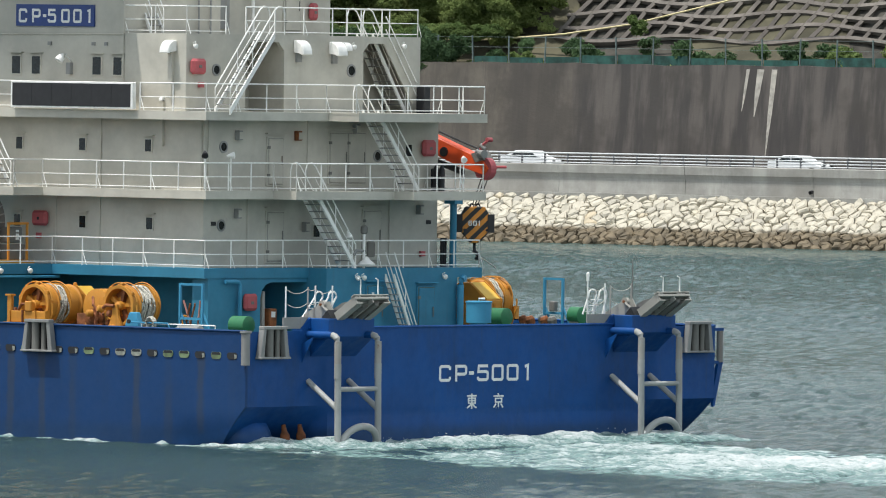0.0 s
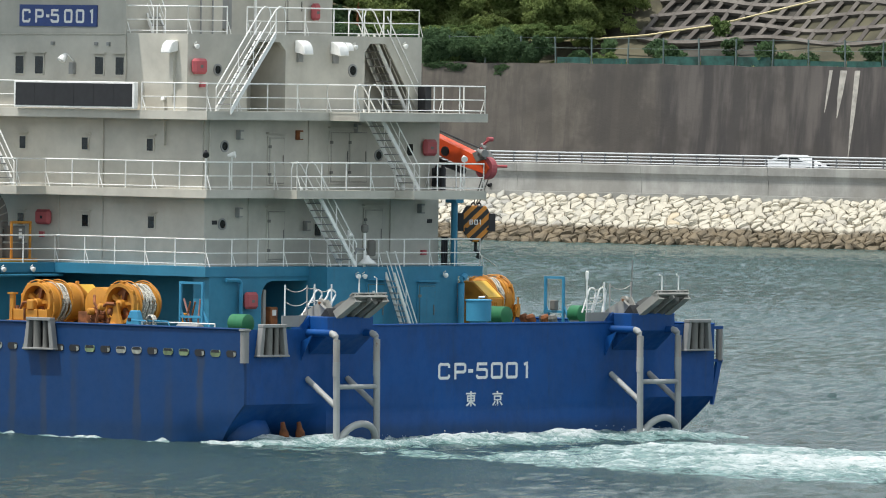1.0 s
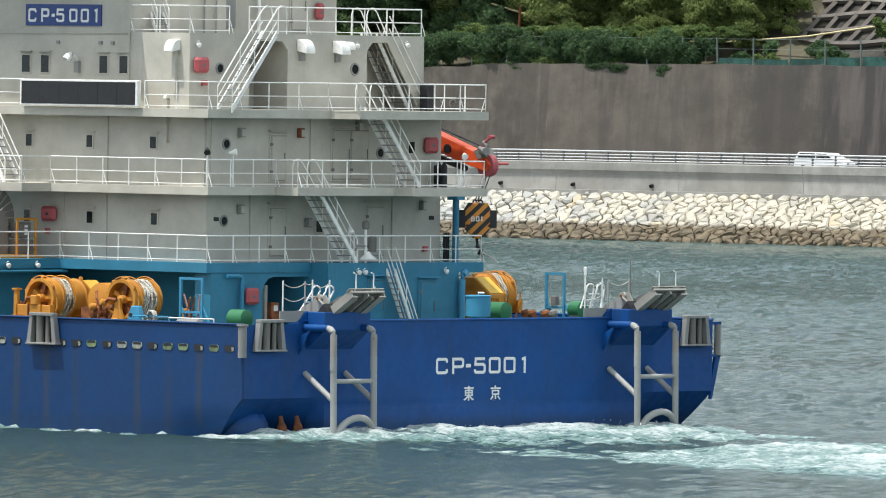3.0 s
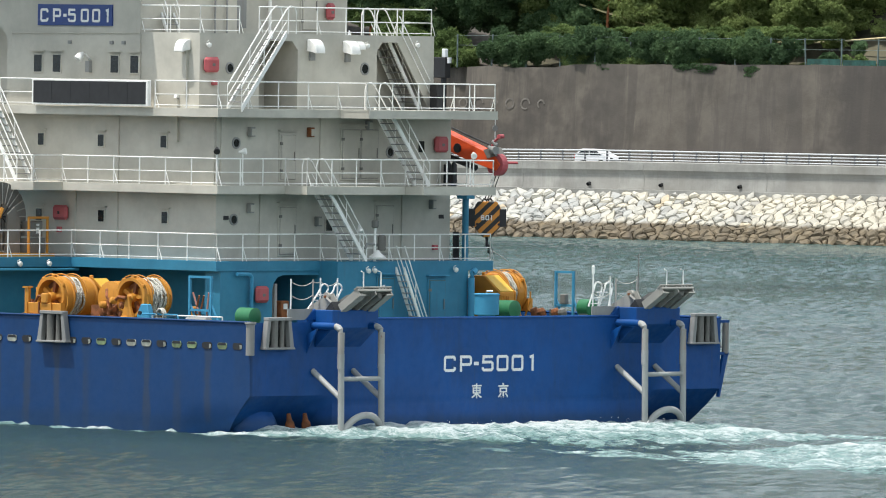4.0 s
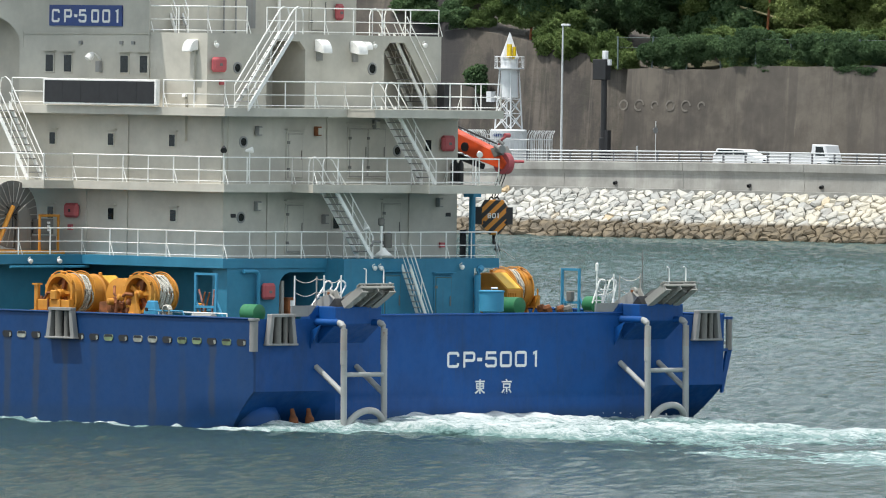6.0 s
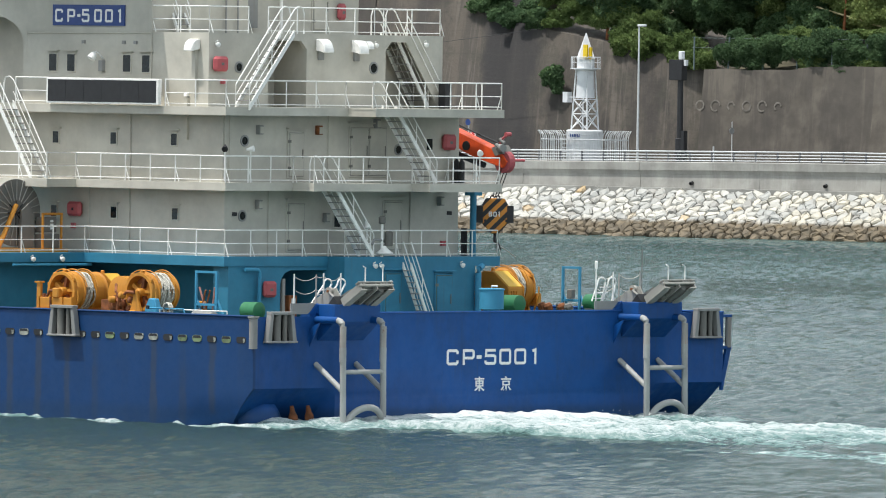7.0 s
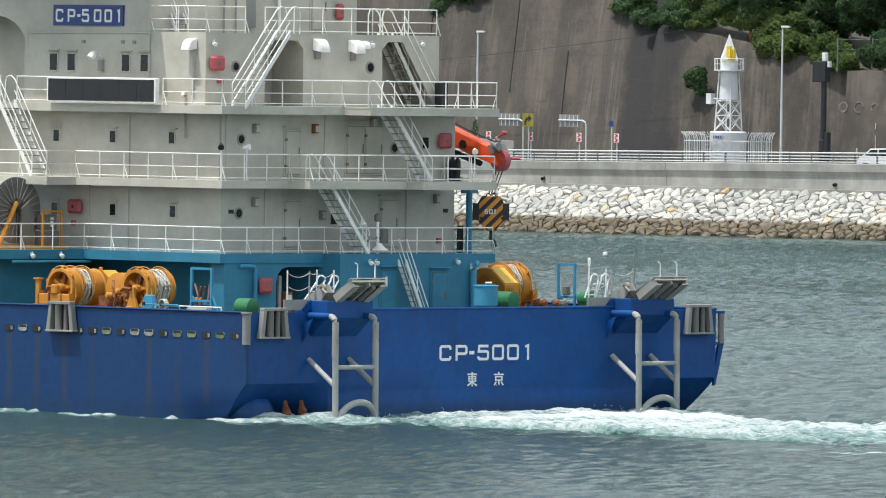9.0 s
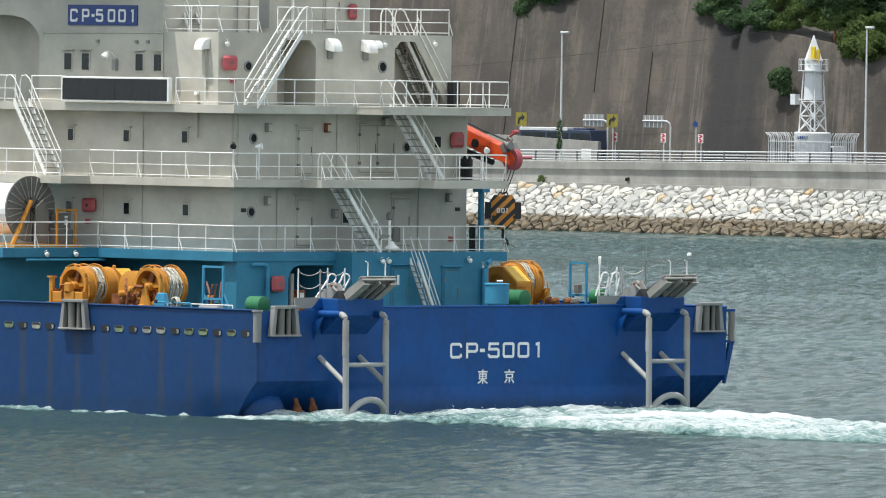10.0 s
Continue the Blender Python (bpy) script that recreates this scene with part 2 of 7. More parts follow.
def build_sea():
    xs, ys = np.arange(-86, 52, 0.27), np.arange(282, 905, 0.5)
    gx, gy = np.meshgrid(xs, ys)
    gz = swell(gx, gy)
    ny, nx = gx.shape
    co = np.stack([gx, gy, gz], -1).reshape(-1, 3)
    i = (np.arange(ny - 1)[:, None] * nx + np.arange(nx - 1)[None]).reshape(-1)
    quads = np.stack([i, i + 1, i + nx + 1, i + nx], 1)
    far = np.array([(-4000, -4000, 0), (4000, -4000, 0), (4000, 4500, 0), (-4000, 4500, 0)], float)
    n0 = len(co)
    c = [0, nx - 1, ny * nx - 1, (ny - 1) * nx]
    skirt = np.array([(n0 + a, n0 + b, c[b], c[a]) for a, b in ((0, 1), (1, 2), (2, 3), (3, 0))])
    co = np.concatenate([co, far])
    quads = np.concatenate([quads, skirt])
    me = bpy.data.meshes.new("water")
    me.vertices.add(len(co))
    me.vertices.foreach_set("co", co.astype(np.float32).ravel())
    me.loops.add(quads.size)
    me.loops.foreach_set("vertex_index", quads.astype(np.int32).ravel())
    me.polygons.add(len(quads))
    me.polygons.foreach_set("loop_start", np.arange(0, quads.size, 4, dtype=np.int32))
    me.polygons.foreach_set("use_smooth", np.ones(len(quads), bool))
    me.update(calc_edges=True)
    me.materials.append(WATER)
    return tagged(new("water", me), "choppy grey-green harbour water with small wind waves", "water", kind="structure")


sea = build_sea()


# ---- the ship: x forward, y to port, z up from the water; its transom stands at x = 0 ----
ship = tagged(new("work_ship"), "blue-hulled work barge with a white deckhouse and yellow winches", "ship")

MAIN_Z = 2.75
DECK_C, DECK_B, DECK_A, ROOF = 5.55, 8.2, 10.9, 13.55


def build_hull():
    bm = nb()
    ys = [-12.0, -11.4, -10.4, -9.0, -8.3, -8.0, 8.0, 8.3, 9.0, 10.4, 11.4, 12.05]
    levels = [3.62, 1.1, 0.9, 0.68, 0.42, 0.12, -0.3, -1.2]
    sweep = (0, 0, 0.2, 0.42, 0.68, 0.98, 1.4, 2.3)
    tuck = (0, 0, 0.0, 0.02, 0.07, 0.16, 0.35, 0.8)
    grid = []
    for y in ys:
        k = min(1.0, max(0.0, (abs(y) - 8.0) / 0.4))
        s = 1 if y > 0 else -1
        col = []
        for i, z in enumerate(levels):
            yy = y - s * (tuck[i] if abs(y) > 11.5 else 0)
            col.append(bm.verts.new((sweep[i] * k, yy, 3.72 if i == 0 and k == 0 else z)))
        grid.append(col)
    for a, b in zip(grid, grid[1:]):
        for i in range(len(levels) - 1):
            bm.faces.new((a[i], b[i], b[i + 1], a[i + 1]))
    for col, s in ((grid[-1], 1), (grid[0], -1)):
        for x, f in ((2.6, 0.55), (3.4, 0.25), (4.4, 0.06), (5.5, 0.0), (60, 0.0)):
            fwd = [bm.verts.new((x, s * 12.03 - s * tuck[i] * f, z)) for i, z in enumerate(levels)]
            for i in range(len(levels) - 1):
                bm.faces.new((col[i], fwd[i], fwd[i + 1], col[i + 1]))
            col = fwd
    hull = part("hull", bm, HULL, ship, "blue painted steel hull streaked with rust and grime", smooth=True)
    # inner faces and caps of the bulwark
    bm = nb()
    box(bm, 0.012, 0.12, -11.9, 11.9, MAIN_Z, 3.6)
    box(bm, 0.12, 59, 11.86, 12.0, MAIN_Z, 3.58)
    box(bm, 0.12, 59, -11.9, -11.8, MAIN_Z, 3.58)
    part("bulwark_lining", bm, HULL, ship)
    bm = nb()
    tube(bm, [(-0.01, -9.0, 3.73), (-0.01, 9.0, 3.73)], 0.045, 6)
    tube(bm, [(0.0, 12.05, 3.63), (58, 12.02, 3.63)], 0.045, 6)
    tube(bm, [(0.0, -12.0, 3.63), (58, -12.0, 3.63)], 0.045, 6)
    part("bulwark_cap", bm, HULL, ship, smooth=True)
    boxpart("main_deck", (0.1, 59, -11.85, 11.88, MAIN_Z - 0.15, MAIN_Z), DECK, ship, "green painted steel main deck")
    return hull


hull = build_hull()
word("name_letter", "CP-5001", LETTER, hull, pose(-0.002, 0.0, 2.12, 90, 0, -90), (-2.10, -1.28, -0.75, -0.17, 0.59, 1.36, 2.14), 0.6, 0.57, "white painted letter of the vessel's name")
word("port_letter", "東京", LETTER, hull, pose(-0.012, 0.0, 1.16, 90, 0, -90), (-0.72, 0.64), 0.52, 0.52, "white painted home port character")

# freeing ports along the deck edge, each a framed slot with the scupper plate behind it
PALE_PORT = plain("port_pale_grey", (0.27, 0.28, 0.24), 0.6, 0, 0.4, 3)
HOLES = (DARK, PORT, DARK, PORT, PORT, DARK, PALE_PORT, PALE_PORT, DARK, PORT, DARK, DARK, DARK, PORT, DARK, PALE_PORT, DARK, PORT)
for k in range(18):
    x = 0.62 + 0.735 * k
    out = [(-0.15, -0.11), (0.15, -0.11), (0.22, -0.05), (0.23, 0.06), (0.17, 0.12), (-0.17, 0.12), (-0.23, 0.06), (-0.22, -0.05)]
    slot = part("freeing_port", prism(nb(), out, 12.02, 12.062, lambda a, b, c: (x + a, c, 2.79 + b)), HOLES[k], hull)
    if HOLES[k] is not DARK:
        # shade under the slot's upper edge, laid on as a dark strip
        part("scupper_shade", prism(nb(), [(-0.21, 0.03), (0.21, 0.03), (0.16, 0.115), (-0.16, 0.115)], 12.05, 12.068, lambda a, b, c: (x + a, c, 2.79 + b)), DARK, slot)
    else:
        part("scupper_lip", prism(nb(), [(-0.22, -0.06), (-0.12, -0.1), (-0.1, 0.06), (-0.21, 0.05)], 12.05, 12.068, lambda a, b, c: (x + a, c, 2.79 + b)), PALE_PORT, slot)


def slab(name, outline, z0, z1, material, label=""):
    return part(name, prism(nb(), outline, z0, z1), material, ship, label)


# white house, three storeys, each set on its deck
slab("house_lower", [(7.65, 6.05), (7.65, -5.92), (40, -5.92), (40, 6.05)], DECK_C, DECK_B - 0.3, WHITE, "lower white storey with small square windows")
slab("house_middle", [(7.65, 6.05), (7.65, -5.92), (40, -5.92), (40, 6.05)], DECK_B, DECK_A - 0.3, WHITE, "middle white storey with small square windows")
A_OUT = [(8.55, 6.05), (8.55, 3.05), (10.2, 3.05), (10.2, 1.1), (8.55, 1.1), (8.55, -2.96), (10.0, -2.96), (10.0, -5.92), (40, -5.92), (40, 4.4), (18.2, 4.4), (18.2, 6.05)]
slab("house_upper", A_OUT, DECK_A, ROOF - 0.25, WHITE, "upper white storey with recessed doorways")
slab("upper_lintel", [(8.55, 6.05), (8.55, -5.92), (40, -5.92), (40, 4.4), (18.2, 4.4), (18.2, 6.05)], ROOF - 0.25, ROOF, WHITE)
slab("upper_end_wall", [(8.55, -5.75), (8.55, -5.92), (10.0, -5.92), (10.0, -5.75)], DECK_A, ROOF - 0.25, WHITE)
part("stair_screen", prism(nb(), [(-4.02, 13.3), (-5.75, 13.3), (-5.75, 10.9)], 8.552, 8.62, lambda a, b, c: (c, a, b)), WHITE, ship)
for h in (0.95, 0.5):
    part("stair_handrail", tube(nb(), [(8.5, -4.05, 13.3 + h), (8.5, -5.7, 11.0 + h)], 0.022, 6), RAIL, ship, smooth=True)
for y0, y1, s in ((3.05, 2.75, 1), (1.1, 1.4, -1), (-2.96, -3.26, -1)):
    part("recess_corner", prism(nb(), [(y0, 13.31), (y1, 13.31), (y0, 13.0)], 8.552, 8.7, lambda a, b, c: (c, a, b)), WHITE, ship)
# the bridge block above, over the recessed roof deck
slab("bridge_block", [(11.5, 6.06), (11.5, 1.2), (40, 1.2), (40, 4.4), (18.0, 4.4), (18.0, 6.06)], ROOF, 16.8, WHITE, "tall white bridge block carrying the name board")
CURVE = [(18.0, 12.9), (18.08, 13.05), (18.2, 13.3), (18.4, 13.55), (18.7, 13.8), (19.1, 13.98), (19.6, 14.07), (20.3, 14.1), (30.0, 14.1), (30.0, 16.8), (18.0, 16.8)]
part("wing_bracket", prism(nb(), CURVE, 5.75, 6.06, lambda a, b, c: (a, c, b)), WHITE, ship, "curved white plate under the bridge wing")
slab("funnel_casing", [(12.2, 1.2), (12.2, -5.2), (40, -5.2), (40, 1.2)], ROOF, 16.8, WHITE, "white casing behind the roof deck")
# wing deck over the bridge front, above the name board
slab("bridge_wing_deck", [(11.5, 8.0), (11.5, -5.2), (40, -5.2), (40, 8.0)], 16.8, 17.1, WHITE, "white bridge wing deck overhead")
# decks with their edge plates
slab("deck_upper", [(6.83, 6.85), (6.83, 0.66), (5.42, 0.66), (5.42, -5.98), (9, -5.98), (40, -5.98), (40, 6.85)], DECK_A - 0.3, DECK_A, WHITE, "upper walkway deck with a white edge plate")
slab("deck_middle", [(6.8, 6.85), (6.8, 3.45), (5.73, 3.45), (5.73, -1.55), (4.83, -1.55), (4.83, -5.3), (9, -5.3), (9, -5.98), (40, -5.98), (40, 8.3), (14.5, 8.3), (14.5, 6.85)], DECK_B - 0.29, DECK_B, WHITE, "middle walkway deck with a white edge plate")
slab("deck_lower", [(6.8, 6.86), (6.8, 1.62), (5.95, 1.62), (5.95, -6.4), (40, -6.4), (40, 11.6), (14.0, 11.6), (14.0, 6.86)], DECK_C - 0.34, DECK_C, TEAL, "blue lower walkway deck")
# blue deckhouse under the lower deck, with a winch bay open to port
slab("blue_deckhouse", [(5.95, 1.62), (5.95, -5.1), (40, -5.1), (40, 3.2), (9.6, 3.2), (9.6, 1.62)], MAIN_Z, DECK_C - 0.34, TEAL, "blue steel deckhouse wall")
ARCH = [(5.95, MAIN_Z), (3.98, MAIN_Z), (3.98, 4.55), (3.9, 4.8), (3.72, 4.98), (3.45, 5.06), (1.62, 5.06), (1.62, DECK_C - 0.34), (5.95, DECK_C - 0.34)]
part("bay_wall", prism(nb(), ARCH, 6.85, 7.05, lambda a, b, c: (c, a, b)), TEAL, ship, "blue steel wall with a round-cornered opening to the winch bay")
slab("bay_side", [(6.85, 6.6), (6.85, 5.95), (7.6, 5.95), (7.6, 6.6)], MAIN_Z, DECK_C - 0.34, TEAL)
slab("wing_wall", [(14.9, 10.9), (14.9, 6.9), (40, 6.9), (40, 10.9)], MAIN_Z, DECK_C - 0.34, TEAL, "blue steel wing wall")
slab("bay_back", [(9.0, 4.6), (9.0, 3.2), (40, 3.2), (40, 4.6)], MAIN_Z, DECK_C - 0.34, TEAL, "blue back wall of the winch bay")


def railing(z, line, label="", every=1.4, height=0.95, brace=True):
    """A three-bar rail along a line of (x, y) on a deck; every post a part, some with a slanting brace."""
    bm = tube(nb(), [(x, y, z + height) for x, y in line], 0.027, 6)
    rail = part("railing", bm, RAIL, ship, label or "white painted steel guard rail")
    for h in (0.5, 0.1):
        part("rail_bar", tube(nb(), [(x, y, z + height * h) for x, y in line], 0.018, 6), RAIL, rail)
    k = 0
    for (x0, y0), (x1, y1) in zip(line, line[1:]):
        d = math.hypot(x1 - x0, y1 - y0)
        m = max(1, round(d / every))
        for i in range(m + 1):
            f = i / m
            x, y = x0 + (x1 - x0) * f, y0 + (y1 - y0) * f
            bm = tube(nb(), [(x, y, z - 0.01), (x, y, z + height)], 0.024, 6)
            if brace and (k % 2 == 0):
                tube(bm, [(x + (x1 - x0) / d * 0.2, y + (y1 - y0) / d * 0.2, z), (x, y, z + height * 0.55)], 0.017, 5)
            part("post", bm, RAIL, rail)
            k += 1
    return rail


def stair(a, b, width, side, steps=11, hoops=True, label="steep white painted ship's stair with handrails"):
    """A steep stair from the top a to the foot b; side is the direction of its width."""
    a, b, w = Vector(a), Vector(b), Vector(side).normalized() * width
    run = (b - a).normalized()
    flat = Vector((run.x, run.y, 0)).normalized()
    top = None
    for s in (0, 1):
        o = w * s
        bm = nb()
        n = w.normalized() * 0.035
        up = Vector((0, 0, 0.11))
        c = [bm.verts.new(p) for q in (a + o, b + o) for p in (q - n - up, q + n - up, q + n + up, q - n + up)]
        for f in ((0, 1, 2, 3), (7, 6, 5, 4), (0, 4, 5, 1), (1, 5, 6, 2), (2, 6, 7, 3), (3, 7, 4, 0)):
            bm.faces.new([c[i] for i in f])
        if s == 0:
            top = part("stair", bm, RAIL, ship, label)
        else:
            part("stringer", bm, RAIL, top)
        h = Vector((0, 0, 0.85))
        bm = nb()
        line = [b + o, b + o + h * 0.95, a + o + h]
        if hoops:
            line += [a + o + h * 1.15 - flat * 0.2, a + o + h * 1.1 - flat * 0.42, a + o + h * 0.85 - flat * 0.5, a + o - flat * 0.5]
        tube(bm, line, 0.024, 6)
        part("handrail", bm, RAIL, top)
        bm = nb()
        tube(bm, [b + o + h * 0.5, a + o + h * 0.5], 0.016, 5)
        m = (a + b) / 2 + o
        tube(bm, [m, m + h], 0.018, 5)
        part("handrail_bar", bm, RAIL, top)
    for i in range(1, steps):
        p = a.lerp(b, i / steps)
        q = [p + flat * s * 0.11 + o for s, o in ((-1, Vector()), (1, Vector()), (1, w), (-1, w))]
        bm = nb()
        lo = [bm.verts.new(v) for v in q]
        hi = [bm.verts.new(v + Vector((0, 0, 0.035))) for v in q]
        bm.faces.new(lo[::-1])
        bm.faces.new(hi)
        for k in range(4):
            bm.faces.new((lo[k], lo[(k + 1) % 4], hi[(k + 1) % 4], hi[k]))
        part("step", bm, GALV, top)
    return top


# guard rails deck by deck
railing(DECK_A, [(10.0, 6.78), (6.9, 6.78), (6.9, 0.72), (5.5, 0.72), (5.5, -5.9)])
railing(DECK_A, [(5.5, -5.9), (8.5, -5.9)], every=1.0)
railing(DECK_A, [(22, 6.78), (18.7, 6.78)])
railing(DECK_A, [(17.8, 6.78), (15.98, 6.78)])
railing(DECK_B, [(22, 8.22), (14.58, 8.22), (14.58, 6.78), (6.87, 6.78), (6.87, 3.38), (5.8, 3.38), (5.8, -1.62), (4.9, -1.62), (4.9, -5.22), (7.5, -5.22)], every=1.35)
railing(DECK_C, [(22, 11.5), (14.08, 11.5), (14.08, 6.78), (6.87, 6.78), (6.87, 1.55), (6.03, 1.55), (6.03, -6.33), (8.5, -6.33)])
railing(ROOF, [(14.5, 5.97), (8.62, 5.97), (8.62, 4.0)], every=1.5)
railing(ROOF, [(8.62, 3.0), (8.62, -5.84), (12.0, -5.84)], every=1.5)

# stairs
stair((7.45, 3.55, ROOF), (7.45, 5.75, DECK_A), 0.7, (-1, 0, 0), 12)
stair((9.6, -3.75, ROOF), (9.6, -5.5, DECK_A), 0.75, (-1, 0, 0), 10)
stair((6.75, -1.0, DECK_A), (6.75, -3.15, DECK_B), 0.7, (-1, 0, 0), 11)
stair((6.7, 2.2, DECK_B), (6.7, 0.1, DECK_C), 0.7, (-1, 0, 0), 11)
stair((5.7, -1.12, DECK_C - 0.3), (5.7, -2.32, MAIN_Z), 0.4, (-1, 0, 0), 12, False)
stair((17.75, 7.7, DECK_A), (15.95, 7.7, DECK_B), 0.75, (0, -1, 0), 11)
stair((13.5, -1.2, 16.4), (12.6, 1.0, ROOF), 0.6, (-1, 0, 0), 11, False)
stair((13.4, 4.2, 16.4), (11.0, 5.2, ROOF), 0.6, (0, -1, 0), 11, False)


def port_window(x0, x1, z0, z1, y=6.05, hood=True):
    w = boxpart("window", (x0 - 0.05, x1 + 0.05, y - 0.02, y + 0.035, z0 - 0.05, z1 + 0.05), WHITE, ship, "small dark window in a white frame", 0.012)
    boxpart("pane", (x0, x1, y, y + 0.042, z0, z1), GLASS, w)
    if hood:
        boxpart("hood", (x0 - 0.14, x1 + 0.14, y, y + 0.13, z1 + 0.12, z1 + 0.155), WHITE, w)


for u in (16.6, 15.65, 12.74, 11.75):
    port_window(u - 0.19, u + 0.19, 12.1, 12.7)
for u in (16.4, 13.38, 10.25):
    port_window(u - 0.14, u + 0.14, 9.49, 9.9)
for u in (16.45, 13.32, 10.15):
    port_window(u - 0.14, u + 0.14, 6.82, 7.22)


def porthole(x, y, z, r=0.15):
    p = part("porthole", turned(nb(), [(-0.02, r + 0.06), (0.03, r + 0.06), (0.04, r + 0.03), (0.04, r), (0.0, r)], (x, y, z), (-1, 0, 0), 16), GALV, ship, "round porthole with a steel ring")
    part("pane", turned(nb(), [(-0.01, r), (0.018, r * 0.98)], (x, y, z), (-1, 0, 0), 16), GLASS, p)


for x, y, z in ((8.55, 4.54, 12.32), (8.55, -2.33, 12.35), (7.65, 5.09, 9.69), (7.65, 5.16, 7.0), (7.65, -2.75, 9.4)):
    porthole(x, y, z, 0.15 if z < 12 or y > 0 else 0.17)


def aft_window(y0, y1, z0, z1, x=7.65):
    w = boxpart("window", (x - 0.035, x + 0.02, y0 - 0.05, y1 + 0.05, z0 - 0.05, z1 + 0.05), WHITE, ship, "small dark window in a white frame", 0.012)
    boxpart("pane", (x - 0.042, x, y0, y1, z0, z1), GLASS, w)


aft_window(-4.5, -4.2, 9.4, 9.8)
aft_window(0.2, 0.5, 6.6, 7.0)
aft_window(-2.55, -2.25, 6.62, 7.02)


GASKET = plain("door_gasket_grey", (0.3, 0.29, 0.265), 0.8)


def door(x, y0, y1, z0, z1, material=WHITE, double=False, hood=True):
    """A steel weathertight door: frame, leaf with rounded edge, hinges, lever."""
    d = part("door", box(nb(), x - 0.05, x + 0.02, y0 - 0.06, y1 + 0.06, z0 - 0.06, z1 + 0.06), material, ship, "closed steel weathertight door with hinges and a lever", bevel=0.02)
    spans = [(y0, (y0 + y1) / 2 - 0.015), ((y0 + y1) / 2 + 0.015, y1)] if double else [(y0, y1)]
    for a, b in spans:
        part("gasket", box(nb(), x - 0.058, x - 0.03, a, b, z0, z1), GASKET if material is WHITE else DECK, d)
        part("leaf", box(nb(), x - 0.09, x - 0.03, a + 0.025, b - 0.025, z0 + 0.025, z1 - 0.025), material, d, bevel=0.02)
        for h in (0.2, 0.8):
            boxpart("hinge", (x - 0.105, x - 0.06, b - 0.07, b + 0.05, z0 + (z1 - z0) * h - 0.05, z0 + (z1 - z0) * h + 0.05), WORN, d)
        part("lever", tube(nb(), [(x - 0.12, a + 0.12, z0 + (z1 - z0) * 0.42), (x - 0.12, a + 0.12, z0 + (z1 - z0) * 0.62)], 0.018, 6), WORN, d)
    if hood:
        boxpart("hood", (x - 0.16, x, y0 - 0.12, y1 + 0.12, z1 + 0.14, z1 + 0.175), WHITE if material is WHITE else SKYBLUE, d)


door(7.65, 2.12, 2.88, 8.4, 10.0)
door(7.65, -2.1, -0.25, 8.45, 10.2, double=True)
door(7.65, 2.05, 2.88, 5.75, 7.45)
door(7.65, -2.95, -2.05, 5.75, 7.5)
door(10.2, 1.5, 2.4, 11.05, 12.8, hood=False)
door(10.0, -4.3, -3.4, 11.05, 12.8, hood=False)
door(5.95, -1.24, -0.42, 3.1, 4.95, TEAL)
door(5.95, -3.87, -3.05, 3.1, 4.88, TEAL)
boxpart("door_notice", (5.85, 5.86, -0.72, -0.6, 4.35, 4.72), LETTER, ship, "white notice plate on the blue door")
for y, z in ((5.55, 7.06), (-5.45, 7.1)):
    boxpart("number_plate", (7.62, 7.645, y - 0.12, y + 0.12, z - 0.07, z + 0.07), DARK, ship, "small dark marker plate")


def hose_box(x, y0, y1, z0, z1, port=False):
    if port:
        b = part("hose_box", box(nb(), y0, y1, x, x + 0.24, z0, z1), RED, ship, "weathered red fire hose box", bevel=0.09)
        boxpart("latch", (y0 + 0.3, y0 + 0.4, x + 0.24, x + 0.25, z0 + 0.2, z0 + 0.3), DARK, b)
    else:
        b = part("hose_box", box(nb(), x - 0.24, x, y0, y1, z0, z1), RED, ship, "red fire hose box", bevel=0.09)
        boxpart("latch", (x - 0.25, x - 0.24, (y0 + y1) / 2 - 0.07, (y0 + y1) / 2 + 0.07, z0 + 0.22, z0 + 0.32), WORN, b)


hose_box(8.55, 5.22, 5.92, 12.16, 12.7)
hose_box(7.65, -5.62, -4.96, 9.4, 9.97)
hose_box(6.05, 14.9, 15.62, 6.85, 7.37, True)
hose_box(6.82, 4.34, 4.98, 4.1, 4.68)
for x, y, z in ((8.54, 5.35, 11.8), (7.64, -5.1, 6.0)):
    boxpart("alarm_box", (x - 0.1, x, y - 0.11, y + 0.11, z - 0.09, z + 0.09), RED, ship, "small red alarm box")
boxpart("alarm_box", (15.3, 15.5, 6.05, 6.13, 6.4, 6.6), RED, ship, "small red alarm box")


def wall_lamp(x, y, z, material=RAIL):
    l = part("wall_lamp", turned(nb(), [(0, 0.035), (0.06, 0.045), (0.09, 0.085), (0.16, 0.09), (0.19, 0.05)], (x, y, z), (-1, 0, -0.25), 12), material, ship, "small round white deck lamp", smooth=True)
    part("bracket", tube(nb(), [(x + 0.02, y, z + 0.05), (x - 0.1, y, z + 0.12)], 0.02, 5), material, l)


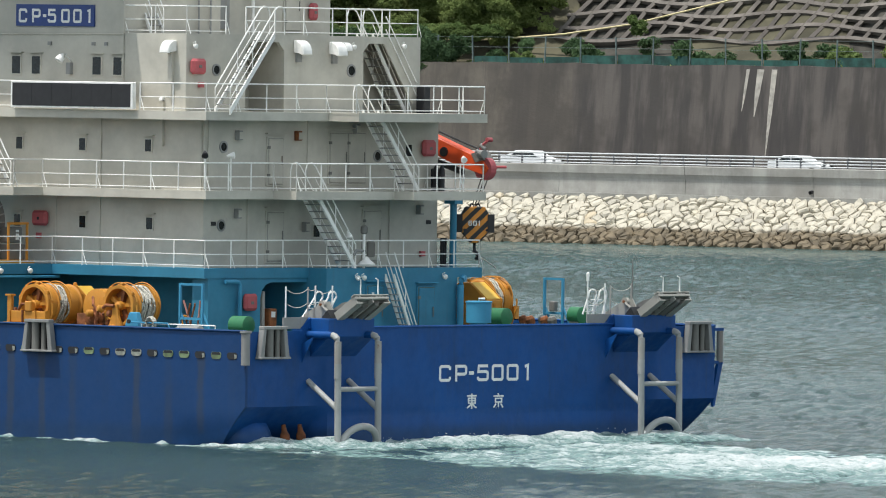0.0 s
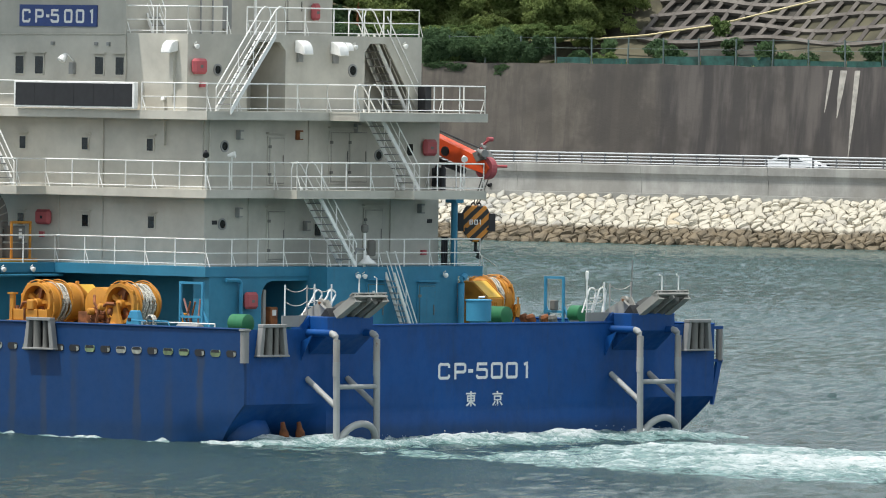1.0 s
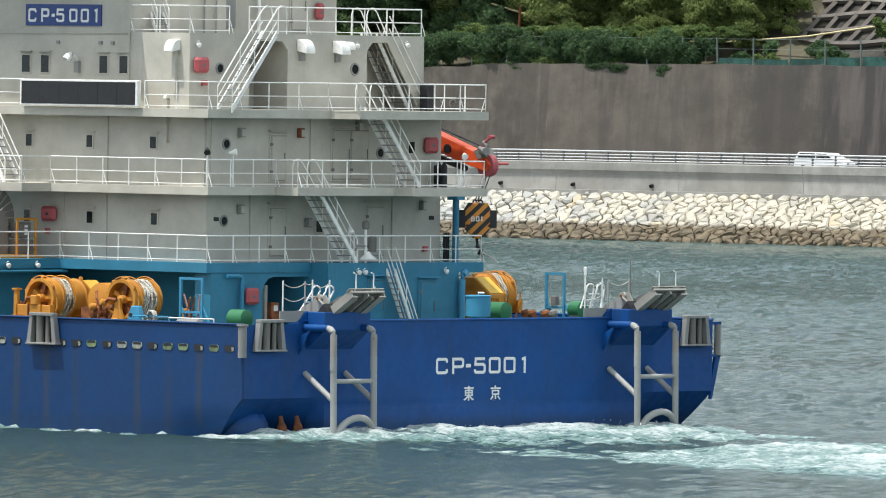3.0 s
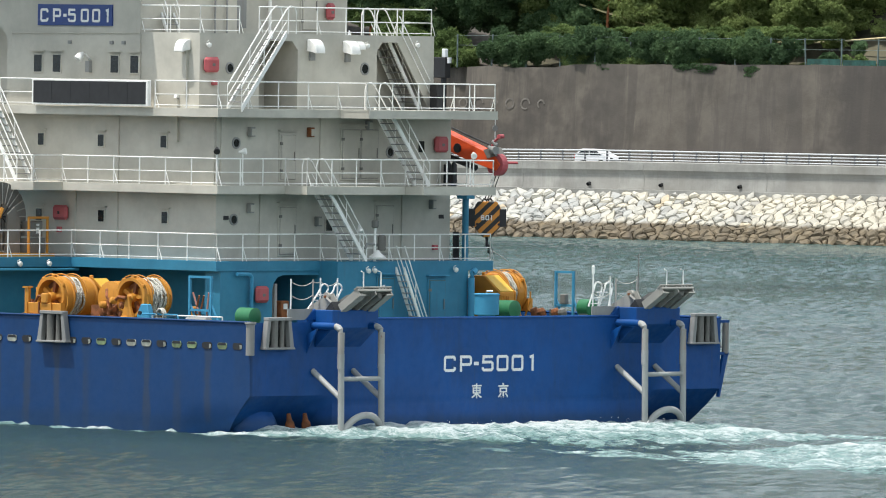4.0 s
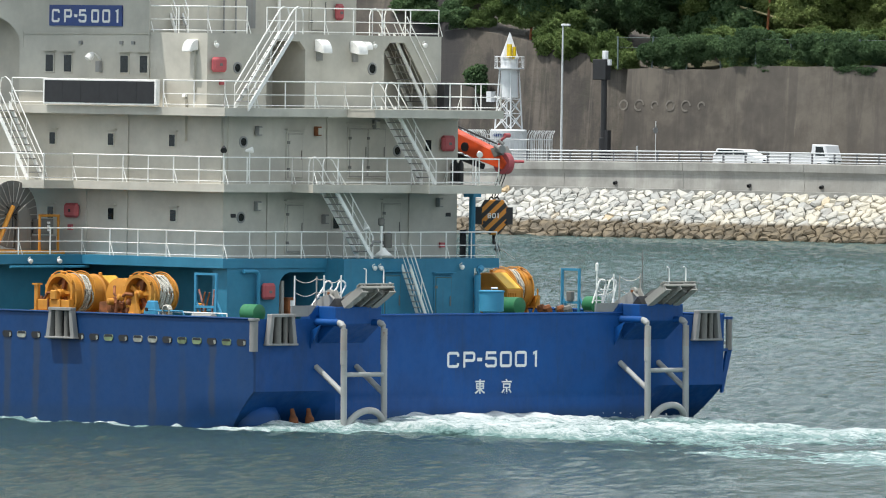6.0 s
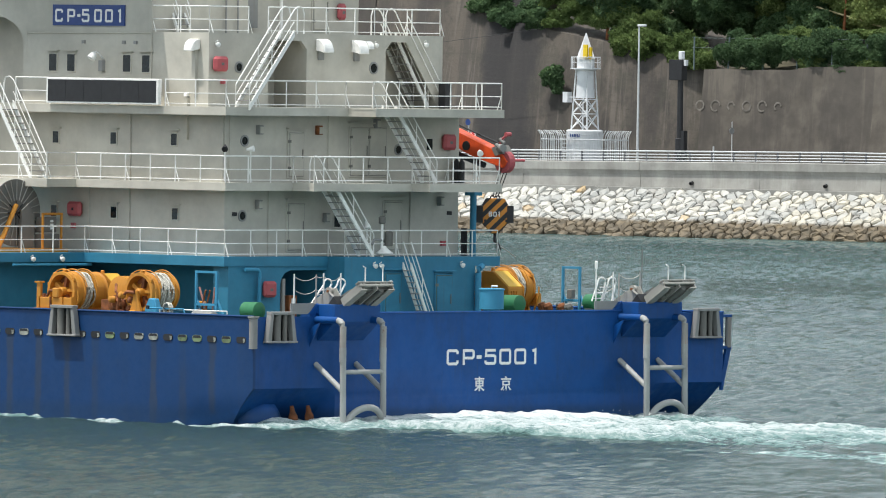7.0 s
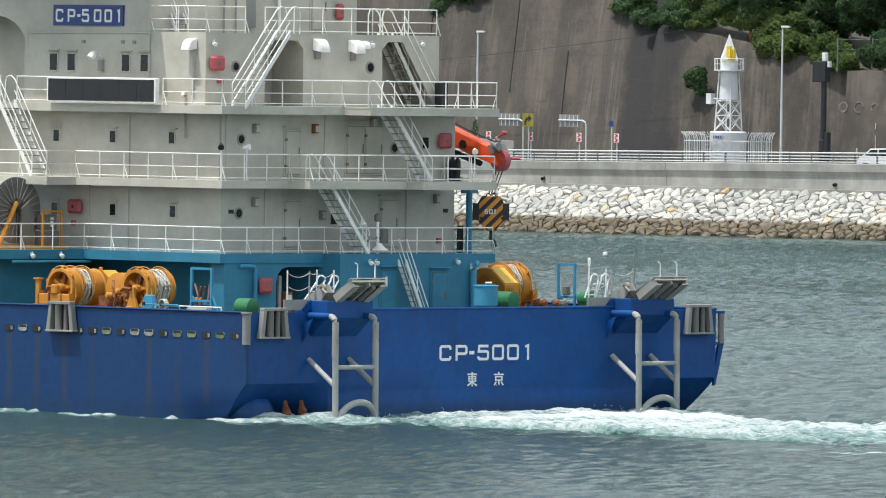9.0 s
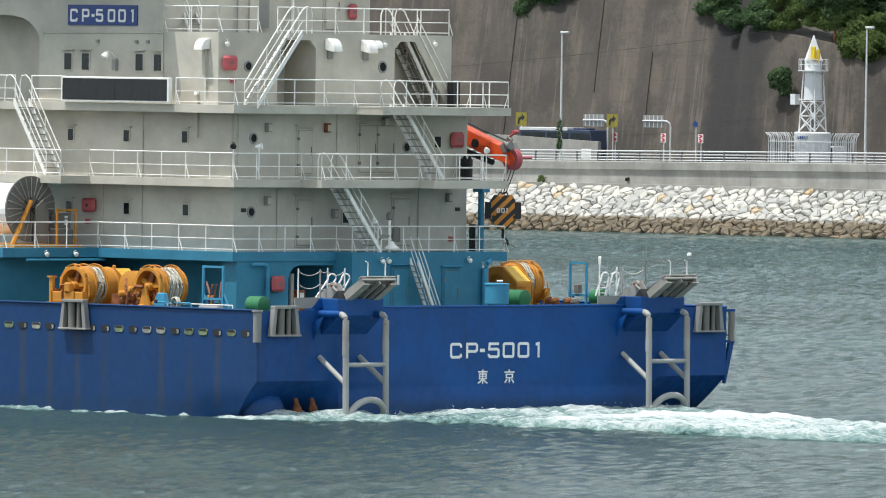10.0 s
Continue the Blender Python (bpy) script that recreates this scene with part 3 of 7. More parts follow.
for x, y, z in ((8.5, 5.75, 13.15), (8.5, -2.3, 13.2), (8.5, -4.9, 13.25), (5.9, 0.2, 5.25), (5.9, -0.12, 5.25), (5.9, -4.3, 5.27), (13.95, 9.55, 5.35), (13.95, 8.1, 5.35)):
    wall_lamp(x, y, z)
for x, y, z in ((7.6, 4.42, 10.1), (7.6, 4.42, 7.42), (7.6, 1.42, 10.1), (7.6, 0.98, 6.95), (7.6, -1.55, 10.35), (7.6, -4.9, 7.55)):
    l = boxpart("junction_box", (x - 0.16, x + 0.05, y - 0.11, y + 0.11, z - 0.18, z + 0.16), GALV if y != 1.42 else RUST, ship, "small grey steel lamp box on the wall", 0.02)
    boxpart("cover", (x - 0.18, x - 0.16, y - 0.08, y + 0.08, z - 0.14, z + 0.1), WHITE, l)


def cowl_vent(x, y, z, port=False, size=1.0):
    """A quarter-round ventilation cowl with a mesh box under it."""
    out = [(0.0, 0.29), (0.14, 0.3), (0.26, 0.26), (0.36, 0.19), (0.43, 0.09), (0.48, -0.04), (0.5, -0.2), (0.36, -0.2), (0.28, -0.12), (0.12, -0.1), (0.0, -0.14)]
    out = [(a * size, b * size) for a, b in out]
    bm = nb()
    if port:
        prism(bm, out, x - 0.24 * size, x + 0.24 * size, lambda a, b, c: (c, y + a, z + b))
    else:
        prism(bm, out, y - 0.24 * size, y + 0.24 * size, lambda a, b, c: (x - a, c, z + b))
    v = part("cowl_vent", bm, RAIL, ship, "white quarter-round ventilation cowl", bevel=0.03 * size)
    if port:
        boxpart("vent_pipe", (x - 0.09, x + 0.09, y, y + 0.12, z - 1.6, z - 0.1), WHITE, v)
    else:
        boxpart("mesh_box", (x - 0.1 * size, x, y - 0.12 * size, y + 0.12 * size, z - 0.46 * size, z - 0.12 * size), GALV, v)


cowl_vent(8.55, 0.42, 13.08)
cowl_vent(8.55, -1.4, 13.05)
cowl_vent(8.55, -1.95, 13.15, size=0.6)
cowl_vent(9.2, 6.05, 13.05, True, 0.9)
cowl_vent(9.6, 6.05, 11.3, True, 0.3)

# name board, display panel, flood lights
board = boxpart("name_board", (12.86, 16.6, 6.06, 6.12, 13.75, 14.5), SIGN, ship, "dark blue name board with white letters")
word("board_letter", "CP-5001", LETTER, board, pose(14.73, 6.122, 14.11, 90, 0, 180), (-1.53, -0.89, -0.49, -0.14, 0.51, 1.08, 1.66), 0.4, 0.48, w=0.085)
panel = boxpart("display_panel", (10.1, 15.92, 6.86, 7.05, 10.93, 11.86), RAIL, ship, "long black display panel in a white frame", 0.02)
boxpart("screen", (10.2, 15.82, 7.04, 7.062, 11.0, 11.79), DARK, panel)
for k in range(5):
    boxpart("frame_bar", (11.1 + 0.95 * k, 11.12 + 0.95 * k, 7.055, 7.068, 11.0, 11.79), DARK, panel)
lamp = part("flood_light", turned(nb(), [(0, 0.06), (0.1, 0.13), (0.28, 0.16), (0.3, 0.13)], (14.0, 6.45, 12.78), (0.2, 0.5, -0.7), 12), RAIL, ship, "white flood light on a bracket", smooth=True)
part("arm", tube(nb(), [(14.0, 6.05, 12.55), (14.0, 6.3, 12.75), (14.0, 6.45, 12.8)], 0.03, 6), RAIL, lamp)
boxpart("ballast", (13.9, 14.1, 6.05, 6.2, 12.1, 12.5), GALV, lamp)
for p, d, m in (((6.9, 6.8, 9.45), (-0.5, 0.5, -0.5), DARK), ((6.85, 5.55, 9.4), (-0.6, -0.4, 0.1), RAIL), ((5.0, -4.3, 9.35), (-0.5, 0.4, -0.3), RAIL), ((6.1, 0.35, 6.7), (-0.4, 0, -1), RAIL)):
    lamp = part("flood_light", turned(nb(), [(-0.15, 0.04), (-0.08, 0.06), (0.02, 0.1), (0.11, 0.12), (0.13, 0.09)], p, d, 12), m, ship, "deck flood light on the rail", smooth=True)
    part("stand", tube(nb(), [(p[0], p[1], p[2] - 1.2), (p[0], p[1], p[2] - 0.05)], 0.025, 6), RAIL, lamp)

# plate seams and pipes on the walls
for x, z0, z1 in ((12.5, DECK_C, DECK_B - 0.3), (12.5, DECK_B, DECK_A - 0.3), (14.6, DECK_C, DECK_B - 0.3), (7.75, DECK_B, DECK_A - 0.3), (11.48, DECK_A, ROOF)):
    part("wall_pipe", tube(nb(), [(x, 6.08, z0), (x, 6.08, z1)], 0.03, 6), WHITE, ship)
for y, z0, z1 in ((3.85, DECK_C, DECK_B - 0.3), (-3.4, DECK_C, DECK_B - 0.3), (0.85, DECK_B, DECK_A - 0.3), (5.85, DECK_B, DECK_A - 0.3)):
    part("wall_pipe", tube(nb(), [(7.62, y, z0), (7.62, y, z1)], 0.03, 6), WHITE, ship)
part("seam_bar", tube(nb(), [(17.9, 6.07, 13.45), (11.5, 6.07, 13.5)], 0.025, 5), WHITE, ship)
for x in (15.0, 12.9, 12.3):
    boxpart("cable_box", (x - 0.07, x + 0.07, 6.05, 6.12, 13.1, 13.22), GALV, ship)
boxpart("roof_locker", (12.0, 12.2, 0.2, 0.8, 13.75, 14.9), GALV, ship, "grey locker on the casing wall")
boxpart("louvre", (12.15, 12.2, 1.3, 1.9, 13.8, 14.6), GALV, ship, "grey louvre panel")
door(12.2, -3.6, -2.8, 13.7, 15.4, hood=False)
part("roof_pipe", tube(nb(), [(12.0, -1.0, ROOF), (12.0, -1.0, 16.8)], 0.06, 8), RAIL, ship)
for y in (1.8, 2.4):
    part("roof_pipe", tube(nb(), [(11.4, y, ROOF), (11.4, y, 16.8)], 0.035, 6), GALV, ship)
hose_box(12.2, -4.4, -4.0, 14.1, 14.7)


# ---- gear on the main deck ----
CHUTE = painted("scuffed_pale_steel", (0.32, 0.31, 0.28), 0.55, 0.7, 0.8, (0.15, 0.09, 0.05))


PANEL_YELLOW = painted("fresh_yellow_paint", (0.74, 0.46, 0.07), 0.45, 0.3, 0.2, (0.2, 0.1, 0.03))


def winch(x, y, s, z=4.25, r=0.66, cover=(-1.55, -0.8), inner=(-0.8, -0.1), rope=(-0.08, 0.38), drum=(0.38, 0.97), brake=True):
    """A mooring winch with its drum lying athwart; s: 1 with the hollow drum end to port, -1 to starboard."""
    d = (0, s, 0)
    at = lambda a, b, c: (x + a, y + s * c, z + b)
    lo = (cover or inner)[0]
    w = part("winch", turned(nb(), [(lo, 0.36), (drum[1] - 0.3, 0.36)], (x, y, z), d, 20), YELLOW, ship, "rust-stained yellow mooring winch wound with pale rope")
    # hollow brake drum
    d0, d1 = drum
    shell = [(d0, r * 0.5), (d0, r + 0.05), (d0 + 0.05, r + 0.06), (d0 + 0.08, r), (d1 - 0.09, r), (d1 - 0.05, r + 0.05), (d1, r + 0.04), (d1, r * 0.9), (d1 - 0.42, r * 0.86)]
    bm = turned(nb(), shell, (x, y, z), d, 36)
    bmesh.ops.delete(bm, geom=[f for f in bm.faces if len(f.verts) > 4], context="FACES")
    shell = part("brake_drum", bm, YELLOW, w, smooth=True)
    part("web", turned(nb(), [(d1 - 0.4, r * 0.86), (d1 - 0.37, r * 0.86)], (x, y, z), d, 24), RUST, shell, "dark rusty drum web")
    for i in range(5):
        a = i * math.pi * 2 / 5 + 0.5
        c, sn = math.cos(a), math.sin(a)
        part("spoke", prism(nb(), [(0.1, -0.05), (r * 0.82, -0.08), (r * 0.82, 0.08), (0.1, 0.05)], d1 - 0.36, d1 - 0.16, lambda p, q, e: (x + p * c - q * sn, y + s * e, z + p * sn + q * c)), RUST if i % 2 else YELLOW, shell)
    part("hub", turned(nb(), [(d1 - 0.4, 0.17), (d1 + 0.02, 0.15), (d1 + 0.06, 0.08)], (x, y, z), d, 14), YELLOW, shell)
    # rope between the drum and the inner flange
    bm = nb()
    rng = random.Random(int(x * 10))
    turns = max(6, int((rope[1] - rope[0]) / 0.06))
    for layer, r0 in enumerate((r * 0.84, r * 0.97)):
        for i in range(turns):
            e = rope[0] + 0.03 + (rope[1] - rope[0] - 0.05) * i / (turns - 1)
            rr, wob, amp = r0 + rng.uniform(-0.04, 0.04), rng.uniform(0, 6), 0.045 * layer
            tube(bm, [(x + (rr + 0.03 * math.sin(5 * k + wob)) * math.cos(k), y + s * (e + amp * math.sin(2 * k + wob)), z + (rr + 0.03 * math.sin(5 * k + wob)) * math.sin(k)) for k in [j * math.pi / 15 for j in range(30)]], 0.034, 6, True)
    part("rope_coil", bm, ROPE, w, "pale rope wound on the drum")
    i0, i1 = inner
    prof = [(i0, 0.4), (i0, r - 0.04), (i0 + 0.06, r + 0.03), (i0 + 0.1, r - 0.03), (i1 - 0.08, r - 0.03), (i1 - 0.05, r + 0.08), (i1, r + 0.08), (i1, 0.4)]
    part("inner_drum", turned(nb(), prof, (x, y, z), d, 36), YELLOW, w, smooth=True)
    for e in (rope[0] - 0.05, rope[1] + 0.04, d1 - 0.12):
        part("guard_hoop", tube(nb(), [(x + (r + 0.13) * math.cos(k), y + s * e, z + (r + 0.13) * math.sin(k)) for k in [i * math.pi / 14 + 0.25 for i in range(13)]], 0.022, 5), YELLOW, w)
    for k in (0.35, 1.0, 1.7, 2.5):
        cx, cz = x + (r + 0.06) * math.cos(k), z + (r + 0.06) * math.sin(k)
        part("lug", box(nb(), cx - 0.06, cx + 0.06, y + s * (d1 - 0.1) - 0.07, y + s * (d1 - 0.1) + 0.07, cz - 0.06, cz + 0.06), YELLOW, shell, bevel=0.015)
    if cover:
        # gear cover with a broad slanting shoulder towards the stern
        out = [(-1.1, -1.2), (0.62, -1.2), (0.74, 0.0), (0.55, 0.47), (0.2, 0.62), (-0.3, 0.62), (-1.1, 0.02)]
        case = part("gear_cover", prism(nb(), out, cover[0], cover[1], at), YELLOW, w, bevel=0.025)
        part("cover_flange", prism(nb(), [(-1.14, -1.2), (0.66, -1.2), (0.78, 0.02), (0.58, 0.5), (0.22, 0.66), (-0.32, 0.66), (-1.14, 0.05)], cover[1] - 0.04, cover[1], at), YELLOW, case)
        shoulder = [(-0.36, 0.60), (-0.33, 0.635), (-1.08, 0.072), (-1.06, 0.04)]
        part("cover_panel", prism(nb(), shoulder, cover[0] + 0.04, cover[1] - 0.06, at), PANEL_YELLOW, case, "newer bright yellow cover panel")
        part("filler_cap", turned(nb(), [(0, 0.07), (0.1, 0.07), (0.12, 0.04)], at(0.1, 0.62, (cover[0] + cover[1]) / 2), (0, 0, 1), 10), YELLOW, case)
        part("hatch", prism(nb(), [(-0.6, -0.75), (-0.2, -0.75), (-0.2, -0.15), (-0.6, -0.15)], cover[0] - 0.03, cover[0], at), RUST, case)
        for i in range(5):
            part("rib", box(nb(), x - 1.13, x - 1.1, min(y + s * (cover[0] + 0.06 + 0.09 * i), y + s * (cover[0] + 0.09 + 0.09 * i)), max(y + s * (cover[0] + 0.06 + 0.09 * i), y + s * (cover[0] + 0.09 + 0.09 * i)), z - 0.9, z - 0.1), YELLOW, case)
    else:
        part("end_cap", turned(nb(), [(i0 - 0.22, 0.1), (i0 - 0.18, 0.34), (i0, 0.42)], (x, y, z), d, 20), YELLOW, w, smooth=True)
    # brake bracket: a heavy open frame before the hollow end
    a0, a1 = sorted((y + s * (d1 + 0.06), y + s * (d1 + 0.2)))
    if brake:
        boxpart("brake_beam", (x - 0.8, x + 0.95, a0, a1, z - 0.6, z - 0.22), YELLOW, w, bevel=0.02)
        boxpart("brake_shelf", (x - 0.85, x + 1.15, a0 - 0.06, a1 + 0.08, z - 0.66, z - 0.6), YELLOW, w)
        boxpart("brake_block", (x - 0.12, x + 0.2, a0, a1 + 0.06, z - 0.24, z + 0.12), YELLOW, w, bevel=0.04)
        for a in (-0.78, -0.3, 0.3, 0.9):
            boxpart("beam_rib", (x + a - 0.03, x + a + 0.03, a0 - 0.02, a1 + 0.05, z - 0.6, z - 0.2), RUST if a == 0.3 else YELLOW, w)
        part("brake_rod", tube(nb(), [(x + 0.05, (a0 + a1) / 2, z), (x + 0.42, (a0 + a1) / 2, z + 0.02), (x + 0.62, (a0 + a1) / 2, z - 0.25)], 0.05, 6), RUST, w)
        boxpart("band_post", (x + 0.86, x + 1.06, a0, a1, MAIN_Z, z + 0.3), YELLOW, w, bevel=0.02)
        boxpart("post_cap", (x + 0.82, x + 1.1, a0 - 0.05, a1 + 0.05, z + 0.28, z + 0.34), YELLOW, w)
        part("screw", turned(nb(), [(0, 0.05), (0.9, 0.05)], (x + 0.72, (a0 + a1) / 2, MAIN_Z + 0.5), (0, 0, 1), 8), RUST, w)
    else:
        for i in range(7):  # oily brake gear before the drum
            bx, by, bz = x + 0.1 + 0.17 * i, a1 - 0.12 * (i % 3), z - 0.75 + 0.16 * ((i * 3) % 5)
            part("brake_gear", turned(nb(), [(-0.12, 0.08), (-0.08, 0.13), (0.1, 0.12), (0.14, 0.06)], (bx, by, bz), (0.5, 1, 0.3 * (i % 2)), 10), RUST if i % 3 else YELLOW, w, smooth=True)
        part("brake_gear", tube(nb(), [(x + 0.9, a1, z - 0.9), (x + 0.75, a1, z - 0.2), (x + 0.35, a1, z + 0.02), (x, a1, z)], 0.06, 7), RUST, w, smooth=True)
    part("clutter_pipe", tube(nb(), [(x + 0.75, y + s * (d1 - 0.1), MAIN_Z + 0.1), (x + 0.8, y + s * (d1 - 0.1), z - 0.3), (x + 0.95, y + s * (d1 - 0.3), z - 0.1), (x + 1.05, y + s * (d1 - 0.6), z - 0.5)], 0.045, 6), RUST, w)
    boxpart("base_frame", (x - 0.85, x + 0.85, min(y + s * lo, y + s * (d1 + 0.2)), max(y + s * lo, y + s * (d1 + 0.2)), MAIN_Z, MAIN_Z + 0.3), YELLOW, w)
    for e in (d1 + 0.1, lo + 0.25):
        part("pedestal", prism(nb(), [(-0.5, -1.25), (0.5, -1.25), (0.14, -0.3), (0.1, 0.05), (-0.1, 0.05), (-0.14, -0.3)], e - 0.05, e + 0.05, at), YELLOW, w)
    part("motor", turned(nb(), [(0, 0.1), (0.02, 0.27), (0.62, 0.27), (0.64, 0.1)], (x + 0.5, y + s * (lo + 0.2), z - 0.35), (0, -s, 0), 16), YELLOW, w, smooth=True)
    part("brake_lever", tube(nb(), [(x - 0.5, y + s * d1, z - 1.2), (x - 0.9, y + s * d1, z - 0.3), (x - 0.9, y + s * d1, z + 0.05)], 0.035, 6), YELLOW, w)
    return w


winch(10.9, 10.0, 1)
winch(6.95, 10.0, 1, z=4.3, cover=None, inner=(-0.5, -0.18), rope=(-0.18, 0.52), drum=(0.52, 0.95), brake=False)
winch(9.25, -10.55, -1, 4.32, 0.7, cover=(-1.4, -0.6), inner=(-0.66, -0.52), rope=(-0.52, -0.05), drum=(-0.05, 0.42))


def gearbox(x, y, z):
    g = part("gearbox", turned(nb(), [(-0.5, 0.2), (-0.48, 0.6), (-0.3, 0.64), (0.3, 0.64), (0.34, 0.5), (0.38, 0.2)], (x, y - 0.5, z), (0, 1, 0), 22), YELLOW, ship, "rusty yellow winch gearbox between the drums", smooth=True)
    part("gear_case", turned(nb(), [(-0.2, 0.12), (-0.16, 0.34), (0.16, 0.34), (0.2, 0.2), (0.42, 0.14)], (x - 0.45, y + 0.35, z - 0.35), (-0.6, 0.8, 0), 14), RUST, g, "rust-brown gear case", smooth=True)
    for k in range(4):
        boxpart("lug", (x - 0.9 + 0.3 * k, x - 0.72 + 0.3 * k, y + 0.3, y + 0.5, z - 1.0 + 0.17 * (k % 2), z - 0.65 + 0.2 * (k % 3)), RUST if k % 2 else YELLOW, g, bevel=0.02)
    part("pipe", tube(nb(), [(x - 0.2, y + 0.2, z + 0.35), (x - 0.5, y + 0.5, z + 0.1), (x - 0.8, y + 0.5, z - 0.2), (x - 0.9, y + 0.4, z - 1.0)], 0.05, 6), RUST, g)
    boxpart("mount", (x - 0.4, x + 0.4, y - 0.35, y + 0.35, MAIN_Z, z - 0.2), RUST, g)


gearbox(8.75, 10.3, 4.2)
boxpart("winch_post", (6.2, 6.42, 8.3, 8.5, MAIN_Z, 4.0), YELLOW, ship, "yellow steel post beside the winch", 0.03)


def chock_stand(x, y):
    c = part("roller_stand", prism(nb(), [(-0.4, 0), (0.4, 0), (0.3, 1.0), (0.12, 1.36), (-0.2, 1.36), (-0.3, 1.0)], -0.12, 0.12, lambda a, b, cc: (x + a, y + cc, MAIN_Z + b)), SKYBLUE, ship, "light blue roller stand", bevel=0.03)
    part("roller", turned(nb(), [(-0.03, 0.07), (0.03, 0.07)], (x, y + 0.26, 3.8), (0, 1, 0), 12), DARK, c)


chock_stand(6.15, 11.0)
chock_stand(11.2, 8.6)


def goal_frame(x0, x1, y, top, rods=False):
    """A light blue portal of square tube with slanting struts and a rope store."""
    bm = nb()
    for x in (x0, x1):
        box(bm, x - 0.04, x + 0.04, y - 0.04, y + 0.04, MAIN_Z, top)
    box(bm, x1 - 0.04, x0 + 0.04, y - 0.04, y + 0.04, top, top + 0.08)
    g = part("portal_frame", bm, SKYBLUE, ship, "light blue steel portal frame on the deck")
    for x in (x0, x1):
        part("strut", tube(nb(), [(x, y - 0.02, MAIN_Z + 1.4), (x - 0.62, y - 0.15, MAIN_Z + 0.05)], 0.045, 6), SKYBLUE, g)
    boxpart("cross_bar", (x0, x1, y - 0.04, y + 0.04, MAIN_Z + 1.15, MAIN_Z + 1.23), SKYBLUE, g)
    if rods:
        for i, (a, b) in enumerate(((0.1, 0.34), (0.62, 0.4), (0.85, 0.72), (0.4, 0.2))):
            xa, xb = x0 + (x1 - x0) * a, x0 + (x1 - x0) * b
            part("brake_handle", tube(nb(), [(xb, y - 0.15, MAIN_Z + 0.5), (xb, y - 0.1, MAIN_Z + 1.1), (xa, y - 0.05, MAIN_Z + 1.8 - 0.1 * (i % 2))], 0.035, 5), RUST if i % 2 else HANDLE, g)
        boxpart("control_shelf", (x1 + 0.2, x0 - 0.1, y - 0.3, y - 0.1, MAIN_Z + 1.05, MAIN_Z + 1.12), SKYBLUE, g)
    else:
        boxpart("control_box", (x1 + 0.3, x0 - 0.3, y - 0.1, y + 0.12, MAIN_Z + 1.25, MAIN_Z + 1.6), WORN, g, bevel=0.03)


HANDLE = plain("faded_red_handle", (0.42, 0.2, 0.16), 0.6)
goal_frame(4.58, 3.55, 10.4, 5.05, True)
goal_frame(6.1, 5.25, -9.9, 5.1)


def motor(x, y, z, material=GREEN, r=0.3, along=(1, 0, 0), length=0.9, label="green deck motor housing"):
    m = part("deck_motor", turned(nb(), [(0, r * 0.5), (0.06, r), (length - 0.06, r), (length, r * 0.5)], (x, y, z), along, 18), material, ship, label, smooth=True)
    boxpart("foot", (x - 0.1 if along[0] < 0 else x + 0.1, x + length - 0.1, y - 0.2, y + 0.2, MAIN_Z, z - r * 0.6), GALV, m)


motor(1.45, 10.3, 3.78, r=0.31, length=0.8)
motor(3.1, 10.9, 3.5, GALV, 0.22, (1, 0, 0), 1.1, "grey cylinder on the deck")
motor(3.0, -4.48, 3.9, r=0.32)
motor(4.0, -9.6, 3.9, r=0.3, length=0.6)
tank = part("deck_tank", turned(nb(), [(0, 0.3), (0.95, 0.3), (0.98, 0.44), (1.66, 0.44), (1.67, 0.47), (1.71, 0.47), (1.73, 0.4)], (3.0, -2.95, MAIN_Z), (0, 0, 1), 24), SKYBLUE, ship, "light blue round tank on a narrower foot", smooth=True)
part("tank_pipe", tube(nb(), [(3.0, -2.95, 4.4), (3.0, -2.95, 4.56), (2.85, -3.1, 4.56)], 0.04, 6), RAIL, tank)
gp = part("vent_pipe", tube(nb(), [(5.8, -5.12, MAIN_Z), (5.8, -5.12, 4.95), (5.82, -5.2, 5.12), (5.9, -5.4, 5.2), (6.3, -5.8, 5.2)], 0.12, 10), SKYBLUE, ship, "light blue gooseneck pipe", smooth=True)
gp = part("vent_pipe", tube(nb(), [(6.7, 5.17, MAIN_Z), (6.7, 5.17, 4.98), (6.7, 5.24, 5.07), (6.7, 5.36, 5.1), (6.7, 5.92, 5.1)], 0.07, 8), SKYBLUE, ship, "light blue pipe on the bay wall", smooth=True)
lb = part("lamp_bar", tube(nb(), [(13.9, 10.5, 5.12), (13.9, 6.6, 5.12)], 0.05, 6), SKYBLUE, ship, "light blue lamp rail below the deck edge")


def hoop_ladder(x, y, run, gap):
    """Two white leaning grab hoops at the head of a boarding ladder."""
    def loop(k):
        top = y - k * gap
        pts = [(x, top + run, 4.05), (x, top + 0.12, 4.72)]
        pts += [(x, top - 0.08 + 0.2 * math.cos(a), 4.74 + 0.17 * math.sin(a)) for a in [i * math.pi / 8 for i in range(0, 9)]]
        return pts + [(x, top + run - 0.5, 4.05)]

    l = part("boarding_hoop", tube(nb(), loop(0), 0.032, 6), RAIL, ship, "white tube grab hoops above the stern ladder", smooth=True)
    part("hoop_bar", tube(nb(), loop(1), 0.032, 6), RAIL, l, smooth=True)
    for k in range(3):
        part("rung", tube(nb(), [(x, y + run - 0.12 - 0.15 * k, 4.15 + 0.2 * k), (x, y + run - gap - 0.12 - 0.15 * k, 4.15 + 0.2 * k)], 0.02, 5), RAIL, l)


